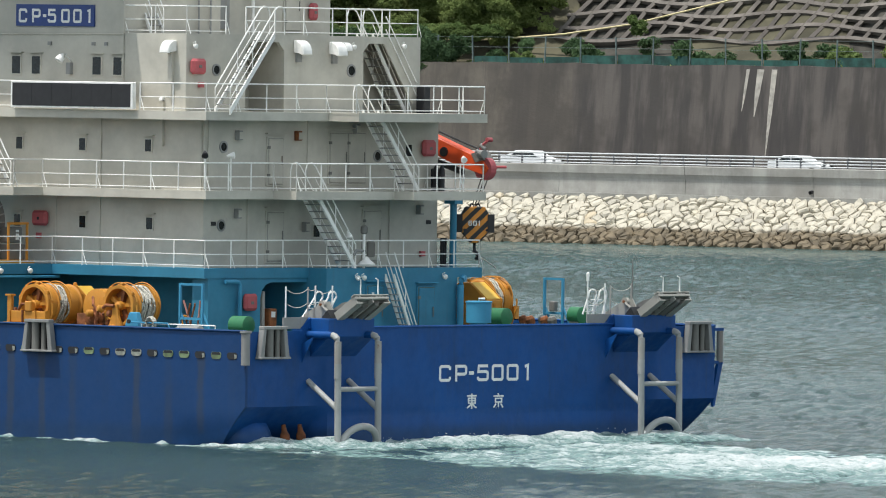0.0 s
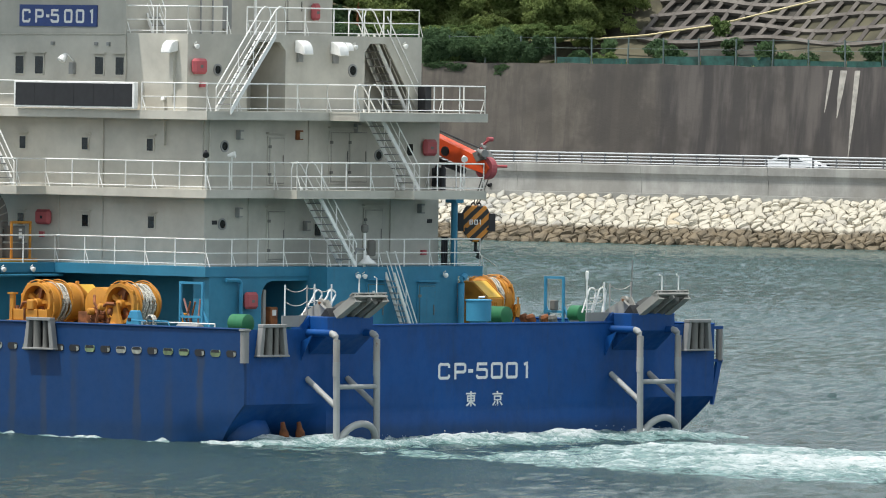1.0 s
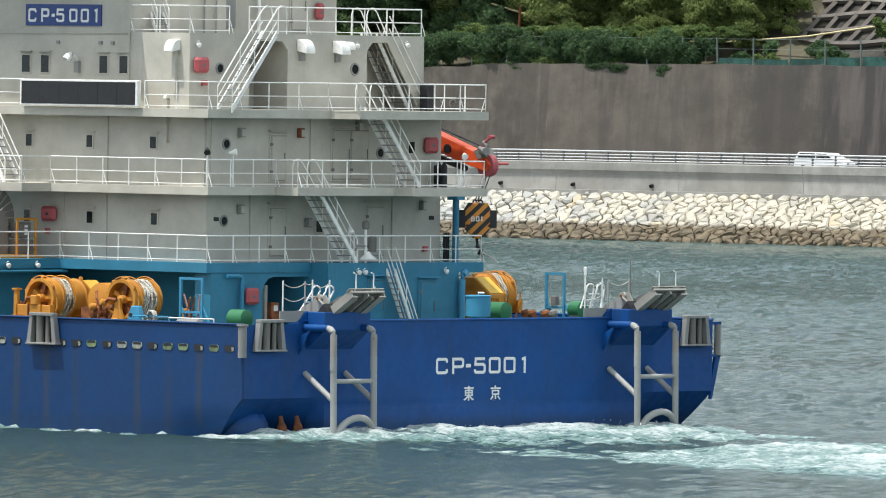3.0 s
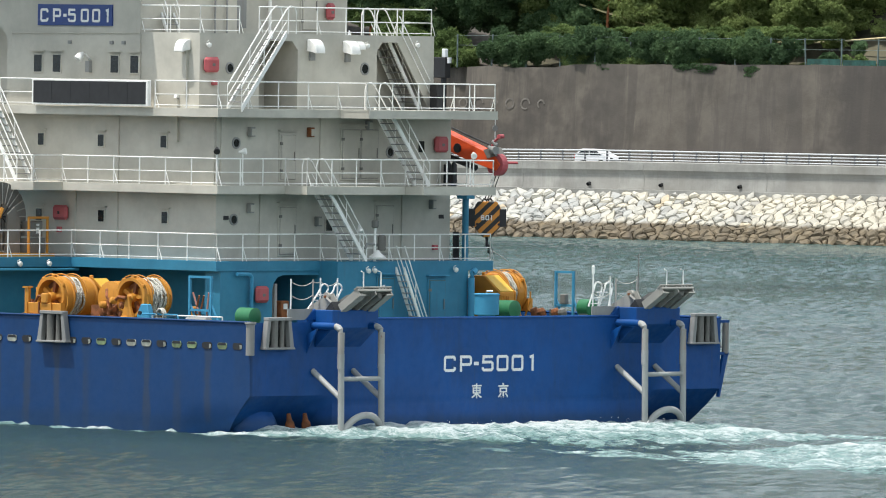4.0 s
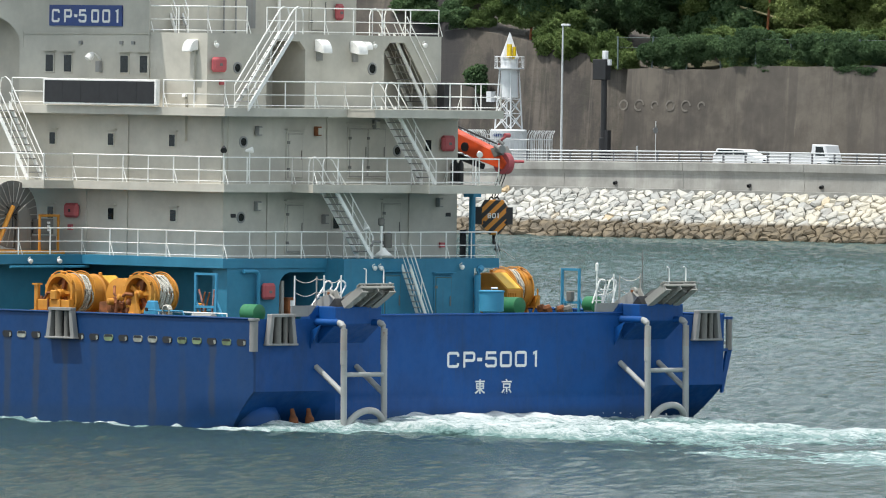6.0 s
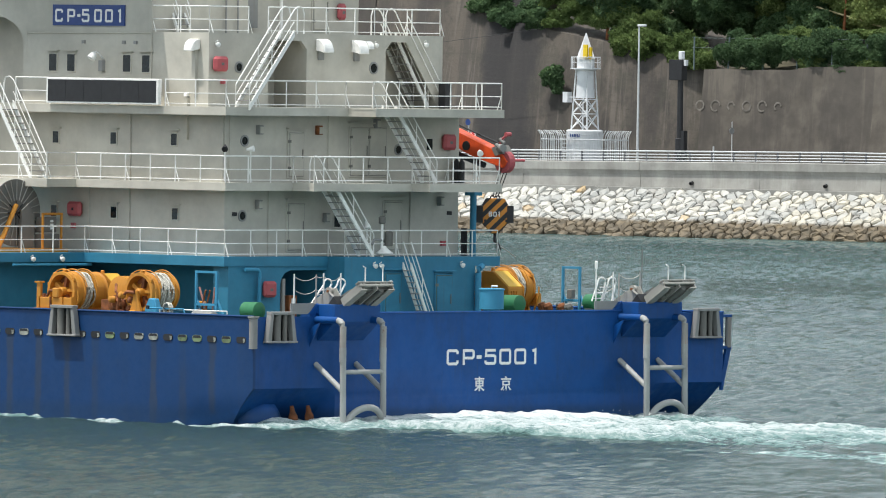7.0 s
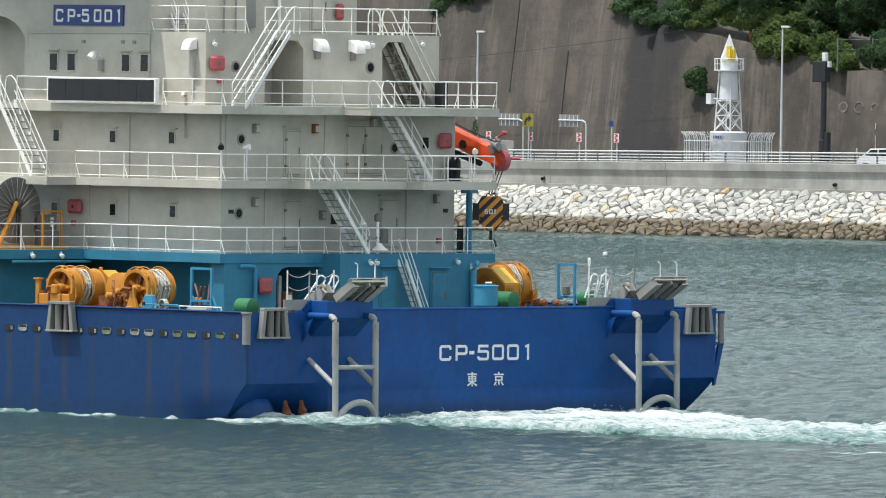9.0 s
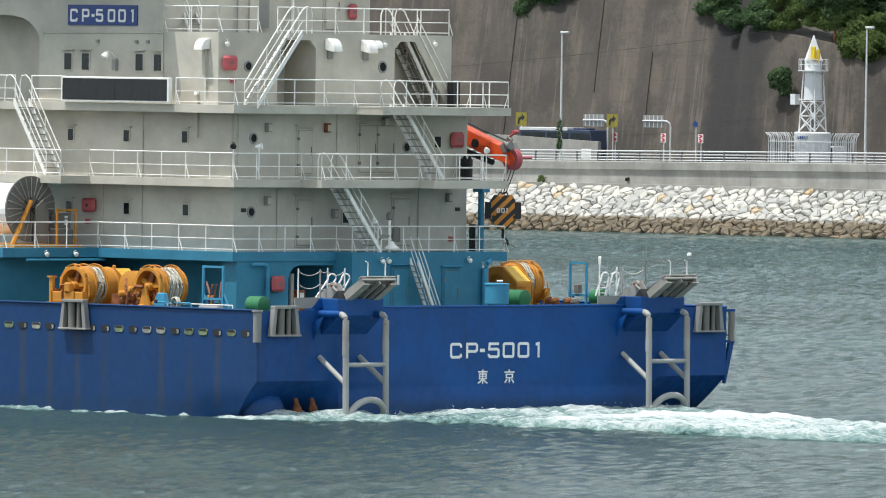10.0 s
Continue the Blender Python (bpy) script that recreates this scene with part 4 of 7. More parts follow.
hoop_ladder(0.8, 7.7, 0.72, 0.68)
hoop_ladder(0.8, -6.3, 0.42, 0.55)
boxpart("walkway_locker", (8.0, 8.4, -5.88, -5.55, DECK_A, DECK_A + 0.95), DARK, ship, "dark locker beside the upper house", 0.03)
for y, h, m in ((9.69, 5.11, RAIL), (8.6, 5.08, RUSTY_PIPE), (8.23, 5.13, RAIL), (7.38, 5.12, RAIL), (-5.67, 5.3, RAIL), (-6.57, 5.12, RAIL), (-6.87, 5.06, RUSTY_PIPE), (-7.97, 5.12, RUSTY_PIPE)):
    part("stanchion", tube(nb(), [(0.4, y, 3.6), (0.4, y, h)], 0.028, 6), m, ship, "thin deck stanchion")
part("marker_lamp", turned(nb(), [(0, 0.05), (0.25, 0.06), (0.3, 0.03)], (0.4, -5.67, 5.22), (0, 0, 1), 10), RAIL, ship, "white marker lamp on a stanchion")
part("whip_aerial", tube(nb(), [(0.9, -8.6, 3.6), (0.9, -8.6, 5.9)], 0.018, 5), WORN, ship, "thin dark whip aerial")


def chain(y0, y1, z, sag=0.16, x=0.4):
    """A slack safety chain between two stanchions."""
    part("safety_chain", tube(nb(), [(x, y0 + (y1 - y0) * f, z - sag * 4 * f * (1 - f)) for f in [i / 10 for i in range(11)]], 0.014, 5), ROPE, ship)


for y0, y1 in ((9.69, 8.6), (8.6, 8.23), (8.23, 7.38), (-5.67, -6.57), (-6.87, -7.97)):
    for z in (5.02, 4.55):
        chain(y0, y1, z, 0.16 if abs(y1 - y0) > 0.6 else 0.06)
# coiled hoses, cans and pipes by the port bulwark
for k in range(4):
    part("hose_coil", tube(nb(), [(5.1 + 0.16 * math.cos(a), 11.2 + 0.05 * k, 3.75 + 0.22 * math.sin(a)) for a in [i * math.pi / 8 for i in range(16)]], 0.03, 5, True), ROPE, ship, "coiled pale hose hung on the rail")
for z in (3.62, 3.78):
    part("deck_pipe", tube(nb(), [(6.0, 11.3, z), (4.3, 11.3, z), (4.2, 11.3, z - 0.2)], 0.03, 6), SKYBLUE, ship)
for x, y, s in ((5.9, -9.0, 1), (5.6, -9.3, 0), (5.3, -9.1, 1), (4.9, -9.0, 0), (6.4, -9.2, 1)):
    part("deck_clutter", turned(nb(), [(0, 0.16), (0.2, 0.17), (0.3, 0.12)], (x, y, 3.55), (0.2 * s, 0.3, 1), 9), RUST if s else WORN, ship, "rusty blocks heaped on the deck")
boxpart("clutter_stand", (4.7, 6.6, -9.5, -8.8, MAIN_Z, 3.56), DECK, ship)
railing(MAIN_Z, [(5.6, 11.2), (2.2, 11.2)], "white deck edge rail", 1.6, 1.0, False)
for out in ([(10.23, 3.7), (9.35, 3.7), (9.0, 4.08), (10.23, 4.08)], [(-5.21, 3.74), (-6.1, 3.74), (-6.45, 4.08), (-5.21, 4.08)]):
    part("flare_plate", prism(nb(), out, 0.005, 0.05, lambda a, b, c: (c, a, b)), GALV, ship, "grey painted flare plate on the bulwark")
for y0, y1 in ((9.4, 8.9), (-6.1, -6.6)):
    part("flare_gusset", prism(nb(), [(y0, 3.7), (y1, 3.7), (y1, 4.08)], -0.02, 0.06, lambda a, b, c: (c, a, b)), HULL, ship)


# ---- stern fittings ----
def fairlead(m, label="grey steel fairlead with two upright rollers"):
    """A trapezoid frame with a pair of rollers; local x along the hull, y outward."""
    bm = nb()
    for s in (-1, 1):
        prism(bm, [(s * 0.72, 0), (s * 0.52, 0), (s * 0.42, 1.0), (s * 0.56, 1.0)], 0.0, 0.24, lambda a, b, c: (a, c, b))
    box(bm, -0.74, 0.74, 0.0, 0.28, -0.05, 0.02)
    box(bm, -0.58, 0.58, 0.0, 0.27, 0.94, 1.05)
    bm.transform(m)
    f = part("fairlead", bm, GALV, ship, label, bevel=0.015)
    for s, r in ((-0.22, 0.09), (0.16, 0.14)):
        bm = turned(nb(), [(0.0, r + 0.02), (0.08, r), (0.9, r), (0.97, r + 0.02)], (s, 0.11, 0.0), (0, 0, 1), 14)
        bm.transform(m)
        part("roller", bm, WORN, f, smooth=True)
    bm = prism(nb(), [(-0.54, 0.03), (0.54, 0.03), (0.4, 0.95), (-0.4, 0.95)], -0.02, 0.02, lambda a, b, c: (a, c, b))
    bm.transform(m)
    part("throat", bm, DARK, f)


fairlead(pose(9.45, 12.06, 2.75))
fairlead(pose(0.0, 10.86, 2.75, 0, 0, 90))
fairlead(pose(0.0, -10.95, 2.75, 0, 0, 90))
fairlead(pose(0.9, -12.0, 2.6, 0, 0, 180))
part("corner_roller", turned(nb(), [(0, 0.15), (1.05, 0.15), (1.08, 0.2), (1.15, 0.2)], (-0.05, 12.12, 2.5), (0, 0, 1), 16), GALV, ship, "grey upright corner roller", smooth=True)
part("corner_bracket", prism(nb(), [(-12.0, 1.5), (-12.22, 2.4), (-12.46, 2.4), (-12.02, 0.8), (-11.95, 0.8)], 0.0, 0.12, lambda a, b, c: (c, a, b)), HULL, ship)
part("corner_post", turned(nb(), [(0, 0.12), (1.1, 0.12)], (0.06, -12.34, 2.35), (0, 0, 1), 12), GALV, ship, "rusty grey corner post", smooth=True)
for h in (3.5, 2.35):
    boxpart("corner_arm", (0.0, 0.2, -12.47, -11.95, h - 0.05, h + 0.05), HULL, ship)


def anchor_rack(y0, y1):
    """A pipe cradle for an anchor: two posts bent out from the transom, bar, braces, foot arch."""
    r = 0.115
    rack = None
    for y in (y0, y1):
        bm = tube(nb(), [(-1.1, y, 3.5), (-1.22, y, 3.47), (-1.31, y, 3.39), (-1.36, y, 3.22), (-1.36, y - 0.03, 1.6), (-1.36, y - 0.07, -0.8)], r, 12)
        if rack is None:
            rack = part("anchor_rack", bm, PIPE, ship, "grey pipe anchor rack bolted to the transom", smooth=True)
        else:
            part("post", bm, PIPE, rack, smooth=True)
        part("brace", tube(nb(), [(0.0, y - 0.02, 1.95), (-1.33, y - 0.03, 1.05)], 0.1, 10), PIPE, rack, smooth=True)
        part("root_pipe", turned(nb(), [(0, 0.13), (1.12, 0.13)], (0.0, y, 3.5), (-1, 0, 0), 14), HULL, rack, smooth=True)
        part("collar", turned(nb(), [(0, 0.124), (0.5, 0.124)], (-1.36, y - 0.01, 2.05), (0, 0, 1), 14), PIPE, rack, smooth=True)
        part("rust_sleeve", turned(nb(), [(0, 0.118), (0.75, 0.118)], (-1.36, y - 0.005, 2.55), (0, 0, 1), 14), RUSTY_PIPE, rack, "pipe sleeve streaked with rust", smooth=True)
    part("cross_bar", tube(nb(), [(-1.36, y0, 1.7), (-1.36, y1, 1.7)], 0.085, 10), PIPE, rack, smooth=True)
    c, h = (y0 + y1) / 2 - 0.05, abs(y1 - y0) / 2 - 0.12
    part("foot_arch", tube(nb(), [(-1.36 - 0.25 * math.sin(a), c + h * math.cos(a), -0.2 + 0.66 * math.sin(a)) for a in [i * math.pi / 12 for i in range(13)]], 0.12, 10), PIPE, rack, smooth=True)


anchor_rack(9.0, 7.0)
anchor_rack(-6.5, -8.5)


def anchor_house(y0, y1):
    """Blue bracket box on the transom under the grey anchor chute."""
    bm = prism(nb(), [(0.0, 4.05), (-0.85, 4.05), (-0.85, 3.45), (0.0, 2.75)], y0, y1, lambda a, b, c: (a, c, b))
    house = part("anchor_bracket", bm, HULL, ship, "blue plate bracket on the transom", bevel=0.02)
    bm = prism(nb(), [(0.0, 3.2), (-0.5, 3.42), (0.0, 2.55)], y1 + 0.35, y1 + 0.4, lambda a, b, c: (a, c, b))
    part("gusset", bm, HULL, house)
    boxpart("bracket_wing", (0.01, 0.5, y0 - 0.1, y1 + 0.35, 3.6, 4.04), HULL, house)
    # the chute: two troughs side by side, rising towards the stern; a up the slope, b to starboard, c off the plate
    mid, tilt = (y0 + y1) / 2, radians(33)
    ca, sa = math.cos(tilt), math.sin(tilt)
    m = Matrix(((-ca, 0, sa, -0.6), (0, -1, 0, mid - 0.1), (sa, 0, ca, 4.06), (0, 0, 0, 1)))

    def piece(name, dims, material, bevel=0.0):
        bm = box(nb(), *dims)
        bm.transform(m)
        return part(name, bm, material, chute, bevel=bevel)

    bm = box(nb(), 0.0, 1.25, -0.8, 0.8, 0.0, 0.04)
    bm.transform(m)
    chute = part("anchor_chute", bm, WORN, ship, "weathered grey steel anchor chute with side plates")
    for b in (-0.82, -0.02, 0.77):
        piece("side_plate", (0.0, 1.25, b, b + 0.05, -0.15, 0.1), CHUTE)
    piece("side_flange", (0.0, 1.25, -0.84, -0.55, -0.19, -0.15), CHUTE)
    piece("side_flange", (0.0, 1.25, 0.52, 0.84, -0.19, -0.15), CHUTE)
    piece("end_bar", (1.2, 1.28, -0.84, 0.84, -0.02, 0.05), CHUTE)
    piece("end_bar", (1.12, 1.3, -0.86, 0.86, 0.1, 0.14), CHUTE)
    for b in (-0.5, 0.38):
        bm = turned(nb(), [(0.05, 0.05), (0.1, 0.12), (1.05, 0.12), (1.1, 0.05)], (0.0, b, -0.06), (1, 0, 0), 12)
        bm.transform(m)
        part("trough_roller", bm, CHUTE if b < 0 else WORN, chute, smooth=True)
    for i in range(4):
        piece("rib", (0.2 + 0.27 * i, 0.24 + 0.27 * i, -0.78, 0.78, -0.06, 0.0), WORN)
    for b in (-0.75, -0.6, 0.25, 0.4, 0.55):
        bm = turned(nb(), [(-0.05, 0.07), (0.05, 0.07)], (1.22, b, 0.07), (0, 1, 0), 10)
        bm.transform(m)
        part("pin", bm, CHUTE, chute)
    # tail of the chute, inboard: a slanting cheek with its sheave and a dark counterweight
    cheek = prism(nb(), [(1.1, 3.98), (0.0, 4.55), (-0.35, 4.62), (-0.55, 4.3), (-0.1, 4.02)], mid + 0.55, mid + 0.62, lambda a, b, c: (a, c, b))
    part("tail_cheek", cheek, CHUTE, chute)
    part("tail_cheek", prism(nb(), [(1.1, 3.98), (0.0, 4.55), (-0.35, 4.62), (-0.55, 4.3), (-0.1, 4.02)], mid - 0.5, mid - 0.43, lambda a, b, c: (a, c, b)), WORN, chute)
    part("sheave", turned(nb(), [(-0.06, 0.08), (-0.06, 0.15), (-0.02, 0.11), (0.02, 0.11), (0.06, 0.15), (0.06, 0.08)], (-0.12, mid + 0.68, 4.5), (0, 1, 0), 18), CHUTE, chute)
    part("sheave_pin", turned(nb(), [(-0.1, 0.05), (0.1, 0.05)], (-0.12, mid + 0.7, 4.5), (0, 1, 0), 10), RUST, chute)
    part("link_bar", tube(nb(), [(-0.1, mid + 0.74, 4.5), (-0.45, mid + 0.72, 4.25), (-0.6, mid + 0.7, 4.08)], 0.05, 6), CHUTE, chute)
    part("counterweight", prism(nb(), [(-0.35, 4.06), (-0.8, 4.06), (-0.62, 4.34)], mid + 0.5, mid + 0.98, lambda a, b, c: (a, c, b)), DARK, chute)
    for b in (-0.45, 0.42):
        p = m @ Vector((1.2, b, 0.12))
        part("post", tube(nb(), [p, p + Vector((0, 0, 0.55)), p + Vector((0.02, 0.1, 0.6))], 0.025, 5), RAIL, chute)


anchor_house(6.62, 8.9)
anchor_house(-8.9, -6.6)
# thruster pod bulge and rusty guide rollers low at the port quarter
part("quarter_bulge", turned(nb(), [(-0.9, 0.1), (-0.75, 0.5), (-0.3, 0.82), (0.3, 0.82), (0.75, 0.5), (0.9, 0.1)], (1.15, 10.75, 0.0), (0, 1, 0.1), 20), HULL, ship, smooth=True)
for y in (9.65, 8.85):
    part("guide_roller", turned(nb(), [(0, 0.13), (0.2, 0.17), (0.5, 0.16), (0.62, 0.1), (0.85, 0.07)], (0.32, y, -0.35), (-0.05, 0.25, 1), 12), RUST, ship, "rust-covered guide roller at the waterline", smooth=True)


# ---- crane, hook block, hose reel ----
def build_crane():
    bm = nb()
    prism(bm, [(11.0, 10.75), (6.9, 9.35), (6.55, 9.0), (6.75, 8.75), (8.2, 9.15), (11.0, 10.1)], -7.75, -7.3, lambda a, b, c: (a, c, b))
    boom = part("crane_boom", bm, ORANGE, ship, "bright orange hydraulic crane boom", bevel=0.03)
    part("sheave", turned(nb(), [(-0.16, 0.2), (-0.14, 0.4), (0.14, 0.4), (0.16, 0.2)], (6.85, -7.52, 8.98), (0, 1, 0), 20), RED, boom)
    part("head_plate", prism(nb(), [(7.3, 9.5), (6.95, 9.6), (6.7, 9.3), (7.1, 9.2)], -7.8, -7.25, lambda a, b, c: (a, c, b)), WORN, boom)
    for a, b, r in ((8.6, 9.55, 0.17), (9.9, 9.95, 0.12)):
        part("boss", turned(nb(), [(-0.28, r), (0.28, r)], (a, -7.52, b), (0, 1, 0), 14), DARK, boom)
    part("nose_bracket", tube(nb(), [(7.0, -7.3, 9.55), (6.75, -7.3, 9.85), (6.5, -7.3, 10.0)], 0.05, 6), RED, boom)
    part("nose_knob", turned(nb(), [(-0.12, 0.08), (0.12, 0.08)], (6.5, -7.3, 10.0), (0, 1, 0), 8), RED, boom)
    part("nose_drum", turned(nb(), [(-0.2, 0.14), (0.2, 0.14)], (6.75, -7.2, 9.5), (-1, 0.4, 0), 12), GALV, boom)
    part("tip_pin", turned(nb(), [(-0.3, 0.05), (0.5, 0.05)], (6.6, -7.6, 9.05), (-0.6, -0.8, 0), 8), RED, boom)
    part("ram", tube(nb(), [(10.6, -7.52, 9.6), (7.9, -7.52, 8.85)], 0.11, 10), DARK, boom)
    part("hose", tube(nb(), [(10.5, -7.3, 10.8), (8.0, -7.25, 10.0), (7.0, -7.25, 9.7), (6.7, -7.3, 9.4)], 0.035, 6), DARK, boom)
    for z, y in ((9.75, -7.3), (9.55, -7.1)):
        part("fitting", turned(nb(), [(-0.12, 0.07), (0.12, 0.07)], (6.8, y, z), (1, 0.3, 0.8), 10), GALV, boom)
    part("crane_column", turned(nb(), [(0, 0.14), (5.4, 0.14)], (11.0, -7.5, DECK_C), (0, 0, 1), 14), ORANGE, boom)
    for k in (-0.14, 0.0, 0.14):
        part("hoist_wire", tube(nb(), [(6.72 + k * 0.3, -7.52 + k, 9.0), (7.3, -7.5 + k, 7.7)], 0.018, 5), WIRE, boom)
    # hook block, its cheeks across the line of sight
    m = Matrix.Translation((7.3, -7.5, 7.05)) @ pose(0, 0, 0, 0, 0, -45)
    out = [(-0.34, 0.6), (0.34, 0.6), (0.56, 0.22), (0.56, -0.2), (0.16, -0.68), (-0.16, -0.68), (-0.56, -0.2), (-0.56, 0.22)]
    bm = prism(nb(), out, -0.2, 0.2, lambda a, b, c: (c, a, b))
    bm.transform(m)
    n = Nodes("hazard_stripes", 0.5)
    sx = n.t.nodes.new("ShaderNodeSeparateXYZ")
    n.link(n.co, sx.inputs[0])
    diag = n.calc("ADD", n.calc("MULTIPLY", n.calc("ADD", sx.outputs[0], sx.outputs[1]), 0.707), sx.outputs[2])
    wave = n.calc("FRACT", n.calc("MULTIPLY", diag, 2.35))
    n.put("Base Color", n.mix(n.calc("GREATER_THAN", wave, 0.5), (0.02, 0.02, 0.02), (0.62, 0.24, 0.03)))
    block = part("hook_block", bm, n.mat, ship, "hanging hook block with black and orange hazard stripes", bevel=0.03)
    word("block_digit", "601", LETTER, block, m @ pose(-0.205, 0.0, 0.02, 90, 0, -90), (-0.17, 0.0, 0.15), 0.13, 0.18, w=0.035)
    for s in (-1, 1):
        bm = box(nb(), -0.24, 0.24, s * 0.56 - 0.12, s * 0.56 + 0.12, -0.3, 0.33)
        bm.transform(m)
        part("cheek_weight", bm, DARK, block)
    for k in (-0.1, 0.1):
        bm = tube(nb(), [(0.0, k + 0.07 * math.cos(a), 0.6 + 0.1 * math.sin(a)) for a in [i * math.pi / 6 for i in range(7)]], 0.03, 6)
        bm.transform(m)
        part("shackle", bm, DARK, block)
    for k in (-0.42, 0.36):
        bm = turned(nb(), [(-0.24, 0.05), (0.24, 0.05)], (0, k, -0.22), (1, 0, 0), 8)
        bm.transform(m)
        part("bolt", bm, DARK, block)
    part("hook", tube(nb(), [(7.3, -7.5, 6.4), (7.3, -7.5, 6.1), (7.2, -7.6, 5.95), (7.25, -7.72, 5.82), (7.4, -7.7, 5.85)], 0.07, 8), DARK, block)
    part("sling", tube(nb(), [(7.3, -7.5, 6.0), (7.1, -7.9, 5.75), (6.9, -8.2, 5.5)], 0.025, 5), ROPE, block)


build_crane()
part("deck_post", tube(nb(), [(7.1, -6.15, DECK_C), (7.1, -6.15, DECK_B - 0.35)], 0.12, 10), TEAL, ship, "blue steel post carrying the deck above", smooth=True)
boxpart("post_head", (6.85, 7.35, -6.35, -5.95, DECK_B - 0.45, DECK_B - 0.3), TEAL, ship)
for i in range(4):
    part("gas_bottle", turned(nb(), [(0, 0.11), (0.75, 0.11), (0.85, 0.05), (0.95, 0.04)], (7.2 + 0.27 * i, -5.6 - 0.02, DECK_B), (0, 0, 1), 10), DARK, ship, "dark gas bottle on the walkway", smooth=True)
for i in range(3):
    part("valve_pipe", tube(nb(), [(7.55, -6.05 - 0.1 * i, DECK_C), (7.55, -6.05 - 0.1 * i, DECK_C + 1.0)], 0.05, 6), DARK, ship)
stand = part("searchlight_stand", turned(nb(), [(0, 0.05), (1.2, 0.05)], (6.0, -0.32, DECK_C), (0, 0, 1), 10), RAIL, ship, "white searchlight stand at the rail")
part("foot_lamp", turned(nb(), [(0, 0.3), (0.05, 0.31), (0.2, 0.12), (0.3, 0.06)], (5.95, -0.4, DECK_C + 0.1), (0, 0, 1), 14), RAIL, stand, smooth=True)
part("motor_case", turned(nb(), [(0, 0.12), (0.04, 0.15), (0.5, 0.15), (0.55, 0.1)], (5.95, -0.62, DECK_C + 0.38), (0, 0, 1), 12), WORN, stand, smooth=True)
part("head", turned(nb(), [(0, 0.08), (0.05, 0.13), (0.25, 0.13), (0.3, 0.06)], (6.0, -0.32, DECK_C + 1.18), (0, 0, 1), 12), WORN, stand, smooth=True)
part("side_arm", tube(nb(), [(6.0, -0.3, DECK_C + 0.6), (5.98, 0.1, DECK_C + 0.62), (5.98, 0.2, DECK_C + 0.45)], 0.05, 6), GALV, stand)
boxpart("bay_post", (7.25, 7.38, 3.3, 3.45, MAIN_Z, 4.75), RUSTY_PIPE, ship, "brown rust-streaked post inside the bay", 0.02)
locker = boxpart("bay_locker", (7.1, 7.4, 2.85, 3.25, MAIN_Z, 4.15), RUST, ship, "brown locker with a pale notice inside the bay", 0.03)
boxpart("notice", (7.09, 7.1, 2.95, 3.15, 3.85, 4.05), LETTER, locker)


def build_reel():
    c = Vector((15.6, 8.75, 6.95))
    d = (-1, 0, 0)
    reel = part("hose_reel", turned(nb(), [(-1.6, 0.95), (-0.1, 0.95)], c, d, 30), RAIL, ship, "large grey hose reel in a yellow stand")
    bm = turned(nb(), [(-0.1, 0.45), (-0.1, 1.22), (-0.03, 1.22), (-0.03, 0.45)], c, d, 36)
    part("flange", bm, WORN, reel)
    for i in range(24):
        a = i * math.pi / 12
        part("rib", tube(nb(), [c + Vector((-0.01, 0.45 * math.cos(a), 0.45 * math.sin(a))), c + Vector((-0.01, 1.18 * math.cos(a), 1.18 * math.sin(a)))], 0.022, 4), CHUTE, reel)
    for i in range(8):
        a = i * math.pi / 4
        part("spoke", tube(nb(), [c + Vector((0.02, 0, 0)), c + Vector((0.02, 0.45 * math.cos(a), 0.45 * math.sin(a)))], 0.025, 4), DARK, reel)
    part("stand", tube(nb(), [c + Vector((-0.1, 0.1, 0.3)), c + Vector((-0.15, 1.1, -1.4))], 0.09, 6), YELLOW, reel)
    part("shield", prism(nb(), [(-0.3, -1.4), (0.4, -1.4), (0.4, -0.1), (0.15, 0.35), (-0.2, 0.1)], -0.2, -0.1, lambda a, b, cc: (c.x + cc, c.y - 0.3 - a, c.z + b)), WORN, reel)
    for y in (6.98, 7.9):
        part("drive_frame", tube(nb(), [(15.1, y, DECK_C + 0.1), (15.1, y, 6.92)], 0.05, 6), YELLOW, reel)
    part("drive_frame", tube(nb(), [(15.1, 6.94, 6.92), (15.1, 7.94, 6.92)], 0.05, 6), YELLOW, reel)
    boxpart("drive_box", (15.2, 15.6, 7.1, 7.8, 6.25, 6.8), WORN, reel, bevel=0.03)
    boxpart("drive_cover", (15.15, 15.6, 7.02, 7.86, DECK_C + 0.12, 6.2), WORN, reel, bevel=0.02)
    for k in range(3):
        boxpart("drive_notice", (15.18, 15.2, 7.3, 7.44, 6.36 + 0.13 * k, 6.44 + 0.13 * k), LETTER, reel)
    boxpart("skid", (14.7, 17.5, 7.0, 10.4, DECK_C, DECK_C + 0.12), YELLOW, reel)


build_reel()


# ---- the far shore: x along it, y away from the water ----
SHORE = pose(0, 818.3, 0, 0, 0, -33.7)


def onshore(name, me, label="", category="", kind="", group=""):
    ob = new(name, me)
    ob.matrix_world = SHORE
    return tagged(ob, label, category, group, kind)


